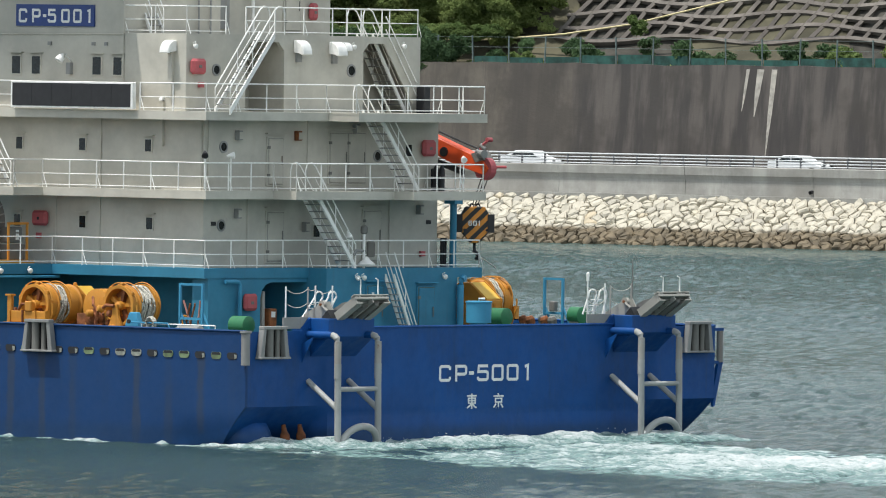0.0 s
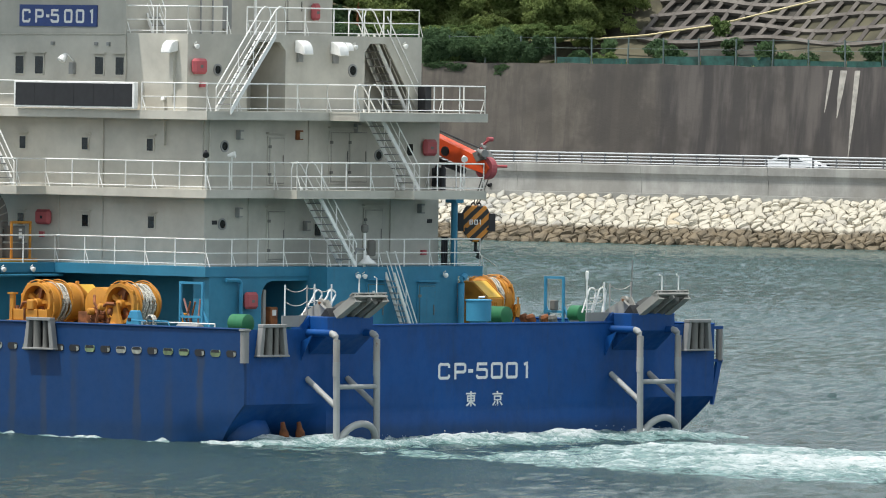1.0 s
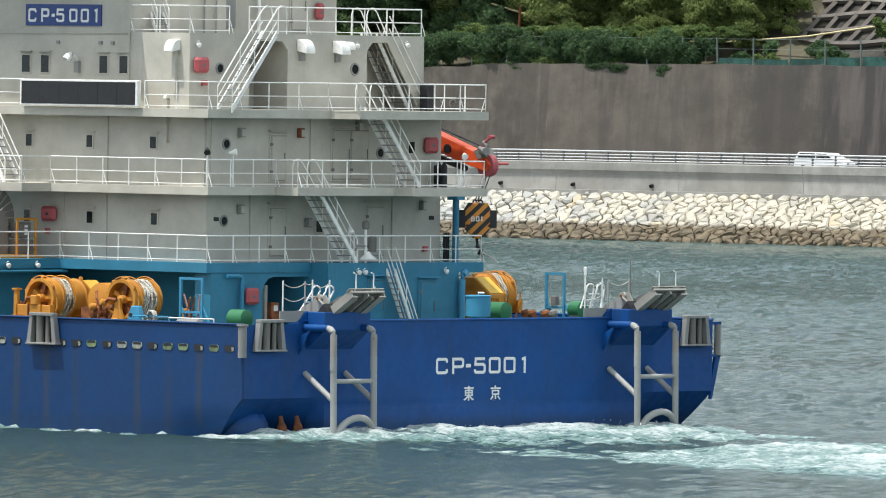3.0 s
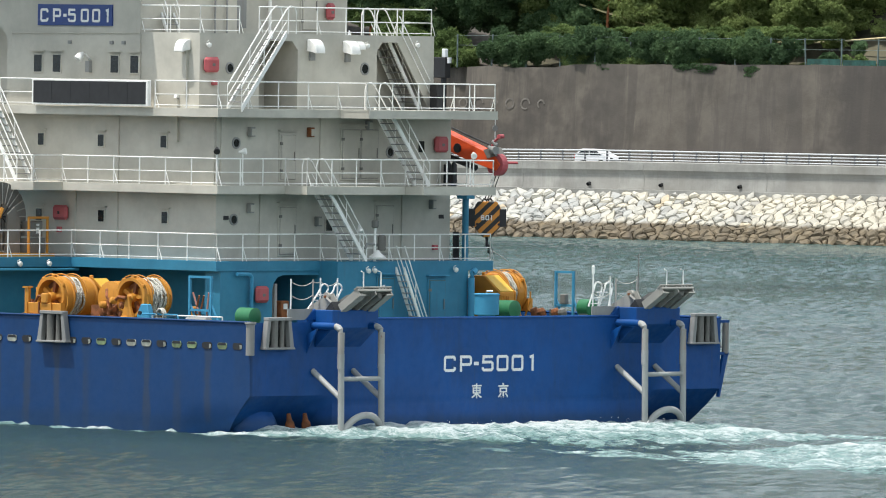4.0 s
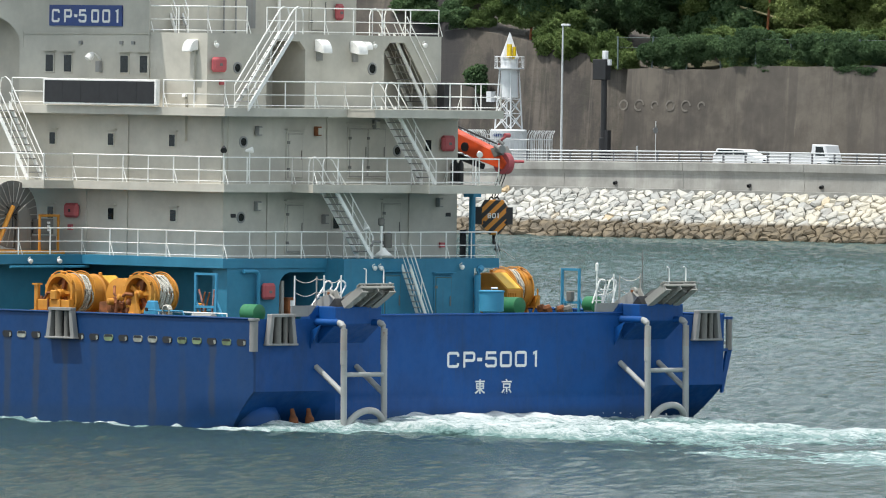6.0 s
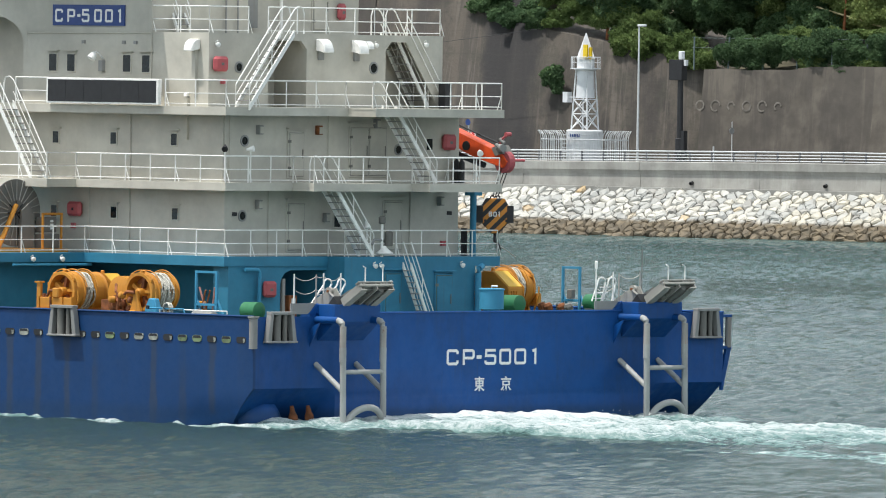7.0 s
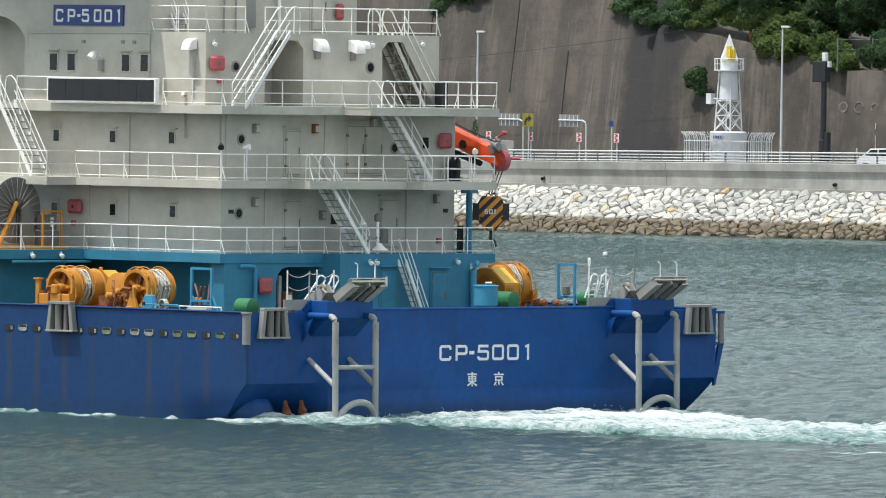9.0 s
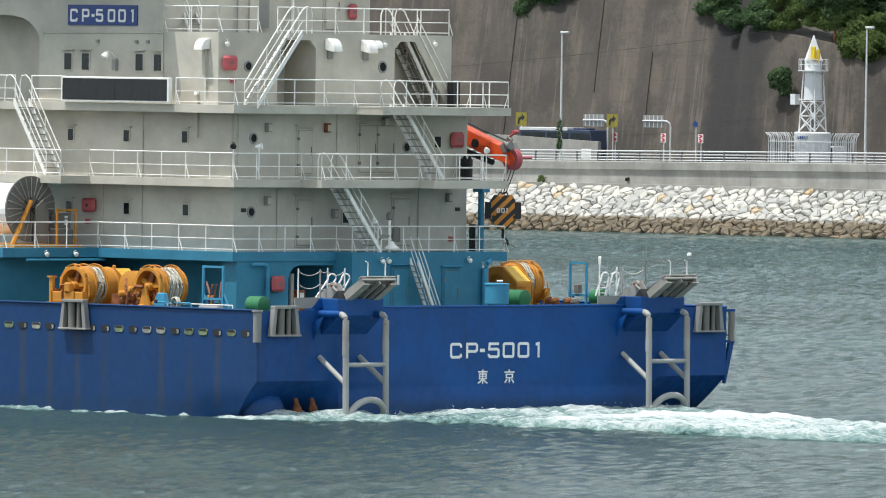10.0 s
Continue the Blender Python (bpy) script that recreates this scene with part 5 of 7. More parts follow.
def concrete(name, col, rough=0.85, streak=0.5, dark=(0.05, 0.045, 0.04), pale=0.25, sooty=False):
    n = Nodes(name, rough)
    c = n.mix(n.ramp(n.noise(0.35, detail=6, rough=0.65), 0.3, 0.7), shade(col, 0.72), shade(col, 1.18))
    c = n.mix(n.ramp(n.noise(1.0, (0.55, 0.55, 0.03), 6, 0.72, 0.4), 0.45, 0.58, 0, streak), c, dark)
    c = n.mix(n.ramp(n.noise(1.0, (1.5, 1.5, 0.05), 4, 0.7, 0.3), 0.66, 0.76, 0, pale), c, shade(col, 2.2))
    c = n.mix(n.ramp(n.noise(0.12, detail=4), 0.45, 0.65, 0, 0.4), c, shade(dark, 1.5))
    if sooty:  # the eastern lengths are blackened with old growth
        along = n.calc("ADD", n.axis(0), n.calc("MULTIPLY", n.noise(0.25, (1, 1, 0.3), 5), 26.0))
        c = n.mix(n.ramp(along, 4.0, 14.0, 0.0, 0.8), c, n.mix(n.ramp(n.noise(0.8, (1, 1, 0.08), 5), 0.4, 0.65), (0.045, 0.041, 0.041), (0.12, 0.105, 0.095)))
        c = n.mix(n.ramp(n.noise(0.09, detail=5, rough=0.7), 0.5, 0.62, 0, 0.6), c, (0.055, 0.048, 0.042))
    n.put("Base Color", c)
    n.bump(n.noise(5, detail=6), 0.4, 0.03)
    return n.mat


SEAWALL = concrete("pale_concrete", (0.35, 0.342, 0.315), 0.85, 0.22, (0.16, 0.15, 0.13), 0.1)
OLDWALL = concrete("stained_old_concrete", (0.132, 0.114, 0.093), 0.9, 0.45, (0.06, 0.053, 0.048), 0.25, True)


def slope_concrete():
    """Old sprayed slope: brown-grey, with damp runs that follow the fall line of the face."""
    n = Nodes("damp_slope_concrete", 0.92)
    j = n.t.nodes.new("ShaderNodeCombineXYZ")
    run = n.calc("ADD", n.axis(0), n.calc("MULTIPLY", n.axis(1), 0.5))
    n.link(run, j.inputs[0])
    n.link(n.axis(1), j.inputs[1])
    n.link(n.axis(2), j.inputs[2])
    n.co = j.outputs[0]
    c = n.mix(n.ramp(n.noise(0.22, (1, 0.6, 0.6), 7, 0.68), 0.42, 0.58), (0.046, 0.04, 0.035), (0.093, 0.079, 0.064))
    c = n.mix(n.ramp(n.noise(1.0, (0.5, 0.05, 0.05), 7, 0.72, 0.6), 0.47, 0.57, 0, 0.62), c, (0.05, 0.044, 0.04))
    c = n.mix(n.ramp(n.noise(1.0, (1.7, 0.07, 0.07), 5, 0.7, 0.5), 0.53, 0.66, 0, 0.45), c, (0.155, 0.134, 0.112))
    c = n.mix(n.ramp(n.noise(0.5, (1, 1, 1), 8, 0.75), 0.5, 0.6, 0, 0.5), c, (0.055, 0.052, 0.04))
    # the damp, blackened run beside the corner
    here = n.calc("ADD", run, n.calc("MULTIPLY", n.noise(0.45, (1, 0.4, 0.4), 6, 0.7), 4.0))
    damp = n.calc("MULTIPLY", n.ramp(here, -53.0, -51.4), n.ramp(here, -47.4, -45.6, 1.0, 0.0))
    c = n.mix(n.calc("MULTIPLY", damp, 0.85), c, (0.026, 0.025, 0.026))
    # faint lift lines across the face
    lift = n.calc("ABSOLUTE", n.calc("SUBTRACT", n.calc("FRACT", n.calc("ADD", n.calc("MULTIPLY", n.axis(2), 0.55), n.calc("MULTIPLY", n.noise(0.15), 0.5))), 0.5))
    c = n.mix(n.ramp(lift, 0.0, 0.05, 0.22, 0.0), c, (0.05, 0.045, 0.04))
    n.put("Base Color", c)
    n.bump(n.noise(2.5, detail=8, rough=0.7), 0.6, 0.08)
    return n.mat


OLDSLOPE = slope_concrete()
EARTH = plain("hill_earth", (0.075, 0.068, 0.042), 0.95, 0, 0.4, 0.4)
ROAD = plain("asphalt", (0.055, 0.055, 0.055), 0.9, 0, 0.15, 2)


def build_ground():
    """Beach bed under the stones, road shelf and the hill behind, one sheet."""
    rng = np.random.RandomState(3)
    xs = np.concatenate([[-3000, -600, -250], np.arange(-150, 101, 5.0), [250, 600, 3000]])
    rows = [(-6, -4), (0, -0.35), (5.2, 2.5), (7.2, 2.9), (21.5, 4.4), (22.0, 12.2), (25, 12.6), (30, 17.0), (38, 25), (55, 30), (80, 33), (140, 35), (400, 30), (2500, 10)]
    bm = nb()
    g = []
    for y, z in rows:
        line = []
        for x in xs:
            yy, zz = y, z
            if y > 24:
                yy, zz = y + rng.randn() * 0.4, z + rng.randn() * (0.3 if y < 60 else 1.5)
            if x < -42 and 20 < y < 60:
                yy, zz = y + 11, z - (0 if y > 35 else 2.5) + (9 if 21.6 < y < 26 else 0) * (x < -64)
            line.append(bm.verts.new((x, yy, zz)))
        g.append(line)
    for a, b in zip(g, g[1:]):
        for i in range(len(xs) - 1):
            bm.faces.new((a[i], a[i + 1], b[i + 1], b[i]))
    return onshore("ground", finish(bm, "ground", EARTH, True), "wooded hillside above the coast road", "hillside", "structure")


build_ground()
road = onshore("road", finish(box(nb(), -300, 300, 7.6, 19.5, 4.1, 4.45), "road", ROAD), "asphalt coast road behind the sea wall", "road", "structure")

# sea wall in cast lengths of 10.9 m with a curled-out head
sea_wall = onshore("sea_wall", finish(box(nb(), -300, 300, 7.0, 7.5, 3.0, 4.7), "sea_wall", SEAWALL), "pale grey cast concrete sea wall with recurved face", "sea wall", "structure")
def fall(a):
    """The wall head sinks gently towards the west."""
    return -0.0085 * min(max(-20.0 - a, 0.0), 60.0)


PROFILE = [(5.3, 3.35), (6.42, 3.35), (6.44, 3.6), (6.48, 4.1), (6.47, 4.45), (6.38, 4.68), (6.30, 4.80), (6.30, 5.36), (6.36, 5.42), (6.98, 5.42), (6.98, 3.0), (5.3, 3.0)]
for k in range(-9, 10):
    mid = -37.98 + 10.94 * (k + 3.5)
    ob = new("wall_length", finish(prism(nb(), PROFILE, mid - 5.455, mid + 5.455, lambda a, b, c: (c, a, b + (fall(c) if b > 4.3 else 0))), "wall_length", SEAWALL))
    ob.parent = sea_wall

# old retaining wall
def build_back_wall():
    bm = nb()
    rng = np.random.RandomState(8)
    xs = np.arange(-42.5, 140, 2.0)
    lo = [bm.verts.new((x, 20.0, 4.2)) for x in xs]
    hi = [bm.verts.new((x, 20.9, 12.25 + 0.5 * min(1, (x + 42) / 25) + 0.05 * rng.randn())) for x in xs]
    bk = [bm.verts.new((x, 22.2, v.co.z)) for x, v in zip(xs, hi)]
    for i in range(len(xs) - 1):
        bm.faces.new((lo[i], lo[i + 1], hi[i + 1], hi[i]))
        bm.faces.new((hi[i], hi[i + 1], bk[i + 1], bk[i]))
    return onshore("back_wall", finish(bm, "back_wall", OLDWALL), "dark stained concrete retaining wall behind the road", "retaining wall", "structure")


build_back_wall()


def build_slope_wall():
    bm = nb()
    xs = np.arange(-180, -60.9, 2.0)
    lo = [bm.verts.new((x, 21.5, 4.2)) for x in xs]
    hi = [bm.verts.new((x - (3.0 if x > -64 else 0), 30.5, 22.5)) for x in xs]
    bk = [bm.verts.new((x, 34, 22.4)) for x in xs]
    for i in range(len(xs) - 1):
        bm.faces.new((lo[i], lo[i + 1], hi[i + 1], hi[i]))
        bm.faces.new((hi[i], hi[i + 1], bk[i + 1], bk[i]))
    # the corner piece, its top falling towards the straight wall
    xs = np.arange(-64.0, -41.9, 2.0)
    lo = [bm.verts.new((x, 21.3, 4.2)) for x in xs]
    hi = [bm.verts.new((x, 23.0 + 0.13 * (-42 - x), 12.3 + 0.155 * (-42 - x))) for x in xs]
    bk = [bm.verts.new((x, 36, 13.5 + 0.2 * (-42 - x))) for x in xs]
    for i in range(len(xs) - 1):
        bm.faces.new((lo[i], lo[i + 1], hi[i + 1], hi[i]))
        bm.faces.new((hi[i], hi[i + 1], bk[i + 1], bk[i]))
    return onshore("slope_wall", finish(bm, "slope_wall", OLDSLOPE), "leaning dark concrete slope wall streaked with damp", "retaining wall", "structure")


build_slope_wall()


# ---- stones of the revetment: a flat-laid slope of broken rock ----
def stone_material():
    n = Nodes("broken_rock", 0.9)
    r = n.chance()
    ri = n.chance(True)
    mixr = n.calc("FRACT", n.calc("ADD", r, ri))
    c = n.mix(n.ramp(mixr, 0.25, 0.85), (0.38, 0.38, 0.36), (0.56, 0.54, 0.485))
    c = n.mix(n.ramp(mixr, 0.965, 0.995), c, (0.45, 0.33, 0.19))
    c = n.mix(n.ramp(n.calc("ADD", n.axis(0), n.calc("MULTIPLY", mixr, 30.0)), -14.0, 16.0, 0.0, 0.65), c, (0.54, 0.48, 0.36))
    c = n.mix(n.ramp(mixr, 0.0, 0.14, 0.6, 0.0), c, (0.28, 0.26, 0.23))
    c = n.mix(n.ramp(n.noise(2.5, detail=7, rough=0.7), 0.4, 0.75, 0, 0.5), c, (0.34, 0.31, 0.26))
    z = n.calc("ADD", n.axis(2), n.calc("MULTIPLY", n.noise(0.8), 0.7))
    tide = n.ramp(z, 1.15, 1.5, 1.0, 0.0)
    wet = n.mix(n.ramp(n.noise(1.3, detail=6), 0.35, 0.7), (0.075, 0.055, 0.03), (0.17, 0.125, 0.07))
    n.put("Base Color", n.mix(n.calc("MULTIPLY", tide, 0.9), c, wet))
    n.bump(n.noise(4, detail=7), 0.7, 0.06)
    return n.mat


STONE = stone_material()


def cell(p, near):
    """The patch of ground nearer to p than to its neighbours, cut from a square."""
    poly = [(p[0] - 1.3, p[1] - 1.3), (p[0] + 1.3, p[1] - 1.3), (p[0] + 1.3, p[1] + 1.3), (p[0] - 1.3, p[1] + 1.3)]
    for q in near:
        nx, ny = q[0] - p[0], q[1] - p[1]
        c = (q[0] ** 2 + q[1] ** 2 - p[0] ** 2 - p[1] ** 2) / 2
        out = []
        for i, a in enumerate(poly):
            b = poly[(i + 1) % len(poly)]
            da, db = nx * a[0] + ny * a[1] - c, nx * b[0] + ny * b[1] - c
            if da <= 0:
                out.append(a)
            if da * db < 0:
                f = da / (da - db)
                out.append((a[0] + (b[0] - a[0]) * f, a[1] + (b[1] - a[1]) * f))
        poly = out
        if len(poly) < 3:
            break
    return poly


def stone(bm, poly, rng, lift):
    """One rock: its cell shrunk for the joint, domed and tilted; slope of 1 in 1.5."""
    cx, cy = sum(a for a, b in poly) / len(poly), sum(b for a, b in poly) / len(poly)
    tx, ty, full = rng.gauss(0, 0.11), rng.gauss(0, 0.13), rng.uniform(0.93, 1.03)

    def at(a, b, h):
        # a along the shore, b up the slope
        return (a, b * 0.832 - h * 0.555 - 0.35, b * 0.555 + h * 0.832 - 0.23)

    rings = []
    for k, h in ((0.98 * full, -0.25), (0.93 * full, lift * 0.45), (0.66 * full, lift)):
        ring = []
        for a, b in poly:
            u, v = cx + (a - cx) * k, cy + (b - cy) * k
            ring.append(bm.verts.new(at(u, v, h + (tx * (u - cx) + ty * (v - cy) if h > 0 else 0) + (rng.gauss(0, 0.04) if h > 0 else 0))))
        rings.append(ring)
    n = len(poly)
    for A, B in zip(rings, rings[1:]):
        for j in range(n):
            bm.faces.new((A[j], A[(j + 1) % n], B[(j + 1) % n], B[j]))
    bm.faces.new(rings[-1])


def build_revetment():
    rng = random.Random(4)
    rows = [[(-104 + 1.02 * i + (0.5 if k % 2 else 0) + rng.uniform(-0.42, 0.42), -0.45 + 0.52 * k + rng.uniform(-0.2, 0.2)) for i in range(160)] for k in range(14)]
    base = onshore("revetment", finish(box(nb(), -260, 260, 4.62, 5.6, 2.4, 3.36), "revetment", SEAWALL), "sloping revetment of pale broken rocks, brown at the tide line", "rock revetment", "structure")
    rest = nb()
    picked = 0
    for k, row in enumerate(rows[1:-1], 1):
        for i, p in enumerate(row[2:-2], 2):
            near = [rows[r][j] for r in (k - 1, k, k + 1) for j in range(i - 2, i + 3) if (r, j) != (k, i)]
            poly = cell(p, near)
            poly = [(a, min(b, 6.3)) for a, b in poly]
            if len(poly) < 3 or min(b for a, b in poly) > 6.05:
                continue
            # worn corners
            poly = [(a[0] + (b[0] - a[0]) * f, a[1] + (b[1] - a[1]) * f) for a, b in zip(poly, poly[1:] + poly[:1]) for f in (0.13, 0.87) if (a[0] - b[0]) ** 2 + (a[1] - b[1]) ** 2 > 0.003]
            if len(poly) < 3:
                continue
            lift = rng.uniform(0.07, 0.21) + (0.08 if k < 4 else 0.0)
            if 4.0 < p[0] < 34 and picked < 290:
                bm = nb()
                stone(bm, poly, rng, lift)
                part("rock", bm, STONE, base)
                picked += 1
            else:
                stone(rest, poly, rng, lift)
    ob = new("rocks", finish(rest, "rocks", STONE))
    ob.parent = base
    tagged(ob, "closely laid pale broken rocks", kind="stuff")


build_revetment()

# drain pipes in the sea wall
for a in (-60.5, -33.2, -21.0, -14.5, -7.5, 27.5):
    onshore("drain_pipe", finish(turned(nb(), [(0, 0.14), (0.35, 0.14), (0.36, 0.1), (0.2, 0.1)], (a, 6.55, 3.75), (0, -1, -0.2), 12), "drain_pipe", DARK, True), "short dark drain pipe out of the sea wall", "drain pipe", group="drains in the sea wall")

# ---- guard rail on the sea wall ----
GALVBAR = plain("galvanised_rail", (0.62, 0.63, 0.63), 0.4, 0.2, 0.08)


def build_guard_rail():
    bar = lambda z, r: finish(tube(nb(), [(a, 6.8, z + fall(a)) for a in (-200, -80, -50, -20, 200)], r, 8), "rail_bar", GALVBAR, True)
    g = onshore("guard_rail", bar(6.2, 0.06), "galvanised pipe guard rail on the sea wall", "guard rail", "structure")
    for z, r in ((5.96, 0.045), (5.74, 0.045), (5.52, 0.045)):
        ob = new("rail_bar", bar(z, r))
        ob.parent = g
    me = finish(box(nb(), -0.05, 0.05, 6.76, 6.9, 5.4, 6.2), "rail_post", GALVBAR)
    me.materials[0] = plain("rail_post_grey", (0.10, 0.10, 0.11), 0.5)
    for k in range(-52, 30):
        ob = new("rail_post", me)
        ob.parent = g
        ob.location = (2.0 * k + 0.3, 0, fall(2.0 * k + 0.3))


build_guard_rail()

# ---- lighthouse in its fenced yard ----
LH_WHITE = painted("lighthouse_white", (0.68, 0.69, 0.70), 0.45, 0.05, 0.06)
BEACON = plain("beacon_yellow", (0.75, 0.52, 0.02), 0.4)
LIGHT_A, LIGHT_B = -45.35, 9.4


def build_lighthouse():
    a, b = LIGHT_A, LIGHT_B
    lh = tagged(new("lighthouse"), "small white lattice lighthouse with a pointed cap", "lighthouse")
    lh.matrix_world = SHORE @ Matrix.Translation((a, b, 5.0))
    z = lambda h: h - 5.0
    part("tower_drum", turned(nb(), [(z(9.95), 0.72), (z(12.0), 0.64), (z(12.1), 0.85), (z(12.16), 0.85)], (0, 0, 0), (0, 0, 1), 20), LH_WHITE, lh, smooth=True)
    part("gallery", turned(nb(), [(z(12.14), 1.14), (z(12.22), 1.14)], (0, 0, 0), (0, 0, 1), 20), LH_WHITE, lh)
    part("lantern_room", turned(nb(), [(z(12.2), 0.66), (z(12.95), 0.66)], (0, 0, 0), (0, 0, 1), 20), LH_WHITE, lh, smooth=True)
    part("cap", turned(nb(), [(z(12.9), 0.86), (z(13.0), 0.84), (z(14.9), 0.03)], (0, 0, 0), (0, 0, 1), 4), LH_WHITE, lh)
    beacon = part("day_mark", box(nb(), 0.28, 0.62, -0.75, -0.55, z(13.0), z(14.0)), BEACON, lh, "yellow day mark plate")
    part("day_mark_side", box(nb(), 0.62, 0.82, -0.5, -0.3, z(12.9), z(13.8)), BEACON, beacon)
    rail = part("gallery_rail", tube(nb(), [(1.1 * math.cos(k), 1.1 * math.sin(k), z(13.05)) for k in [i * math.pi / 10 for i in range(20)]], 0.03, 5, True), LH_WHITE, lh)
    part("gallery_bar", tube(nb(), [(1.1 * math.cos(k), 1.1 * math.sin(k), z(12.65)) for k in [i * math.pi / 10 for i in range(20)]], 0.02, 5, True), LH_WHITE, rail)
    for i in range(12):
        k = i * math.pi / 6
        part("gallery_post", tube(nb(), [(1.1 * math.cos(k), 1.1 * math.sin(k), z(12.2)), (1.1 * math.cos(k), 1.1 * math.sin(k), z(13.05))], 0.025, 5), LH_WHITE, rail)
    s0, s1, zb, zt = 0.74, 0.52, z(7.55), z(12.1)
    for sx in (-1, 1):
        for sy in (-1, 1):
            part("leg", tube(nb(), [(sx * s0, sy * s0, zb), (sx * s1, sy * s1, zt)], 0.06, 6), LH_WHITE, lh)
    levels = [7.6, 8.75, 9.85]
    for lo, hi in zip(levels, levels[1:]):
        for i in range(4):
            c = [(-1, -1), (1, -1), (1, 1), (-1, 1)]
            (ax, ay), (bx, by) = c[i], c[(i + 1) % 4]
            f = lambda h: s0 + (s1 - s0) * (h - 7.55) / 4.55
            for h0, h1 in ((lo, hi), (hi, lo)):
                part("lattice_bar", tube(nb(), [(ax * f(h0), ay * f(h0), z(h0)), (bx * f(h1), by * f(h1), z(h1))], 0.04, 5), LH_WHITE, lh)
            part("lattice_girt", tube(nb(), [(ax * f(hi), ay * f(hi), z(hi)), (bx * f(hi), by * f(hi), z(hi))], 0.04, 5), LH_WHITE, lh)
    part("base_house", turned(nb(), [(z(4.8), 1.4), (z(7.45), 1.4), (z(7.55), 1.3)], (0, 0, 0), (0, 0, 1), 24), LH_WHITE, lh, "white round base building")
    for i in range(5):
        part("name_mark", box(nb(), -0.35 + 0.2 * i, -0.24 + 0.2 * i, -1.44, -1.39, z(7.0), z(7.22)), SIGN, lh)
    for k in range(7):
        part("rung", box(nb(), -1.0, -0.65, -1.46, -1.38, z(5.2 + 0.32 * k), z(5.26 + 0.32 * k)), LH_WHITE, lh)
    box_ = part("meter_box", box(nb(), -1.9, -1.45, -0.3, 0.3, z(9.6), z(10.4)), LH_WHITE, lh)
    part("meter_arm", tube(nb(), [(-1.9, 0, z(10.0)), (-0.9, 0, z(10.0))], 0.05, 5), LH_WHITE, box_)


build_lighthouse()


def build_yard_fence():
    f = tagged(new("yard_fence"), "white steel picket fence with outward-curved tops", "fence")
    f.matrix_world = SHORE @ Matrix.Translation((LIGHT_A - 0.1, LIGHT_B, 4.8))
    line = [(-2.9, -1.5), (3.1, -1.5), (3.1, 1.5), (-2.9, 1.5)]
    for h in (0.3, 2.0):
        part("fence_rail", tube(nb(), [(x, y, h) for x, y in line], 0.04, 5, True), GALVBAR, f)
    for (x0, y0), (x1, y1) in zip(line, line[1:] + line[:1]):
        d = math.hypot(x1 - x0, y1 - y0)
        ux, uy = (y1 - y0) / d, -(x1 - x0) / d
        m = int(d / 0.24)
        for i in range(m):
            x, y = x0 + (x1 - x0) * i / m, y0 + (y1 - y0) * i / m
            part("picket", tube(nb(), [(x, y, 0.0), (x, y, 2.1), (x + ux * 0.1, y + uy * 0.1, 2.4), (x + ux * 0.38, y + uy * 0.38, 2.68)], 0.035, 4), GALVBAR, f)


build_yard_fence()


# ---- poles, signs ----
def lamp_post(a, b, top):
    p = onshore("street_lamp", finish(turned(nb(), [(4.6, 0.11), (top, 0.06)], (a, b, 0), (0, 0, 1), 10), "street_lamp", GALVBAR, True), "slender grey steel street lamp", "street lamp", group="street lamps by the road")
    part("lamp_head", box(nb(), a - 0.1, a + 0.65, b - 0.12, b + 0.12, top - 0.02, top + 0.14), GALVBAR, p, bevel=0.03)
    part("lens", box(nb(), a + 0.05, a + 0.6, b - 0.09, b + 0.09, top - 0.05, top - 0.015), GLASS, p)


lamp_post(-41.2, 10.5, 15.45)
lamp_post(-70.1, 10.5, 14.8)


def camera_mast():
    a, b = -37.3, 10.5
    m = onshore("equipment_mast", finish(turned(nb(), [(4.6, 0.34), (7.0, 0.34), (7.05, 0.24), (12.2, 0.22)], (a, b, 0), (0, 0, 1), 14), "equipment_mast", DARK, True), "dark steel mast carrying a control box", "mast")
    part("control_box", box(nb(), a - 0.85, a + 0.35, b - 0.35, b + 0.35, 11.4, 12.95), DARK, m, bevel=0.03)
    part("head_unit", box(nb(), a - 0.1, a + 0.25, b - 0.2, b + 0.2, 12.95, 13.6), LH_WHITE, m, bevel=0.05)
    part("side_unit", box(nb(), a + 0.38, a + 0.58, b - 0.15, b + 0.15, 12.5, 12.95), LH_WHITE, m)
    part("switch_box", box(nb(), a + 0.25, a + 0.55, b - 0.25, b + 0.2, 4.6, 7.6), DARK, m)


camera_mast()


def sign_pole(a, b, top, r=0.05):
    return finish(tube(nb(), [(a, b, 4.6), (a, b, top)], r, 8), "sign_pole", GALVBAR, True)


CHEVRON = plain("chevron_red", (0.6, 0.04, 0.05), 0.4)
for a, zc in ((-75.0, 6.75), (-70.9, 6.8), (-66.2, 6.85), (-62.6, 6.75)):
    p = onshore("chevron_post", sign_pole(a, 18.6, 7.0), "red and white chevron marker on a thin post", "road marker", group="chevron markers")
    part("plate", box(nb(), a - 0.24, a + 0.24, 18.5, 18.54, 6.45, 7.15), LETTER, p)
    for k in range(2):
        part("chevron", prism(nb(), [(a - 0.2, 6.5 + 0.34 * k), (a + 0.02, 6.5 + 0.34 * k), (a + 0.2, 6.64 + 0.34 * k), (a + 0.02, 6.78 + 0.34 * k), (a - 0.2, 6.78 + 0.34 * k), (a - 0.02, 6.64 + 0.34 * k)], 18.485, 18.5, lambda x, zz, y: (x, y, zz)), CHEVRON, p)
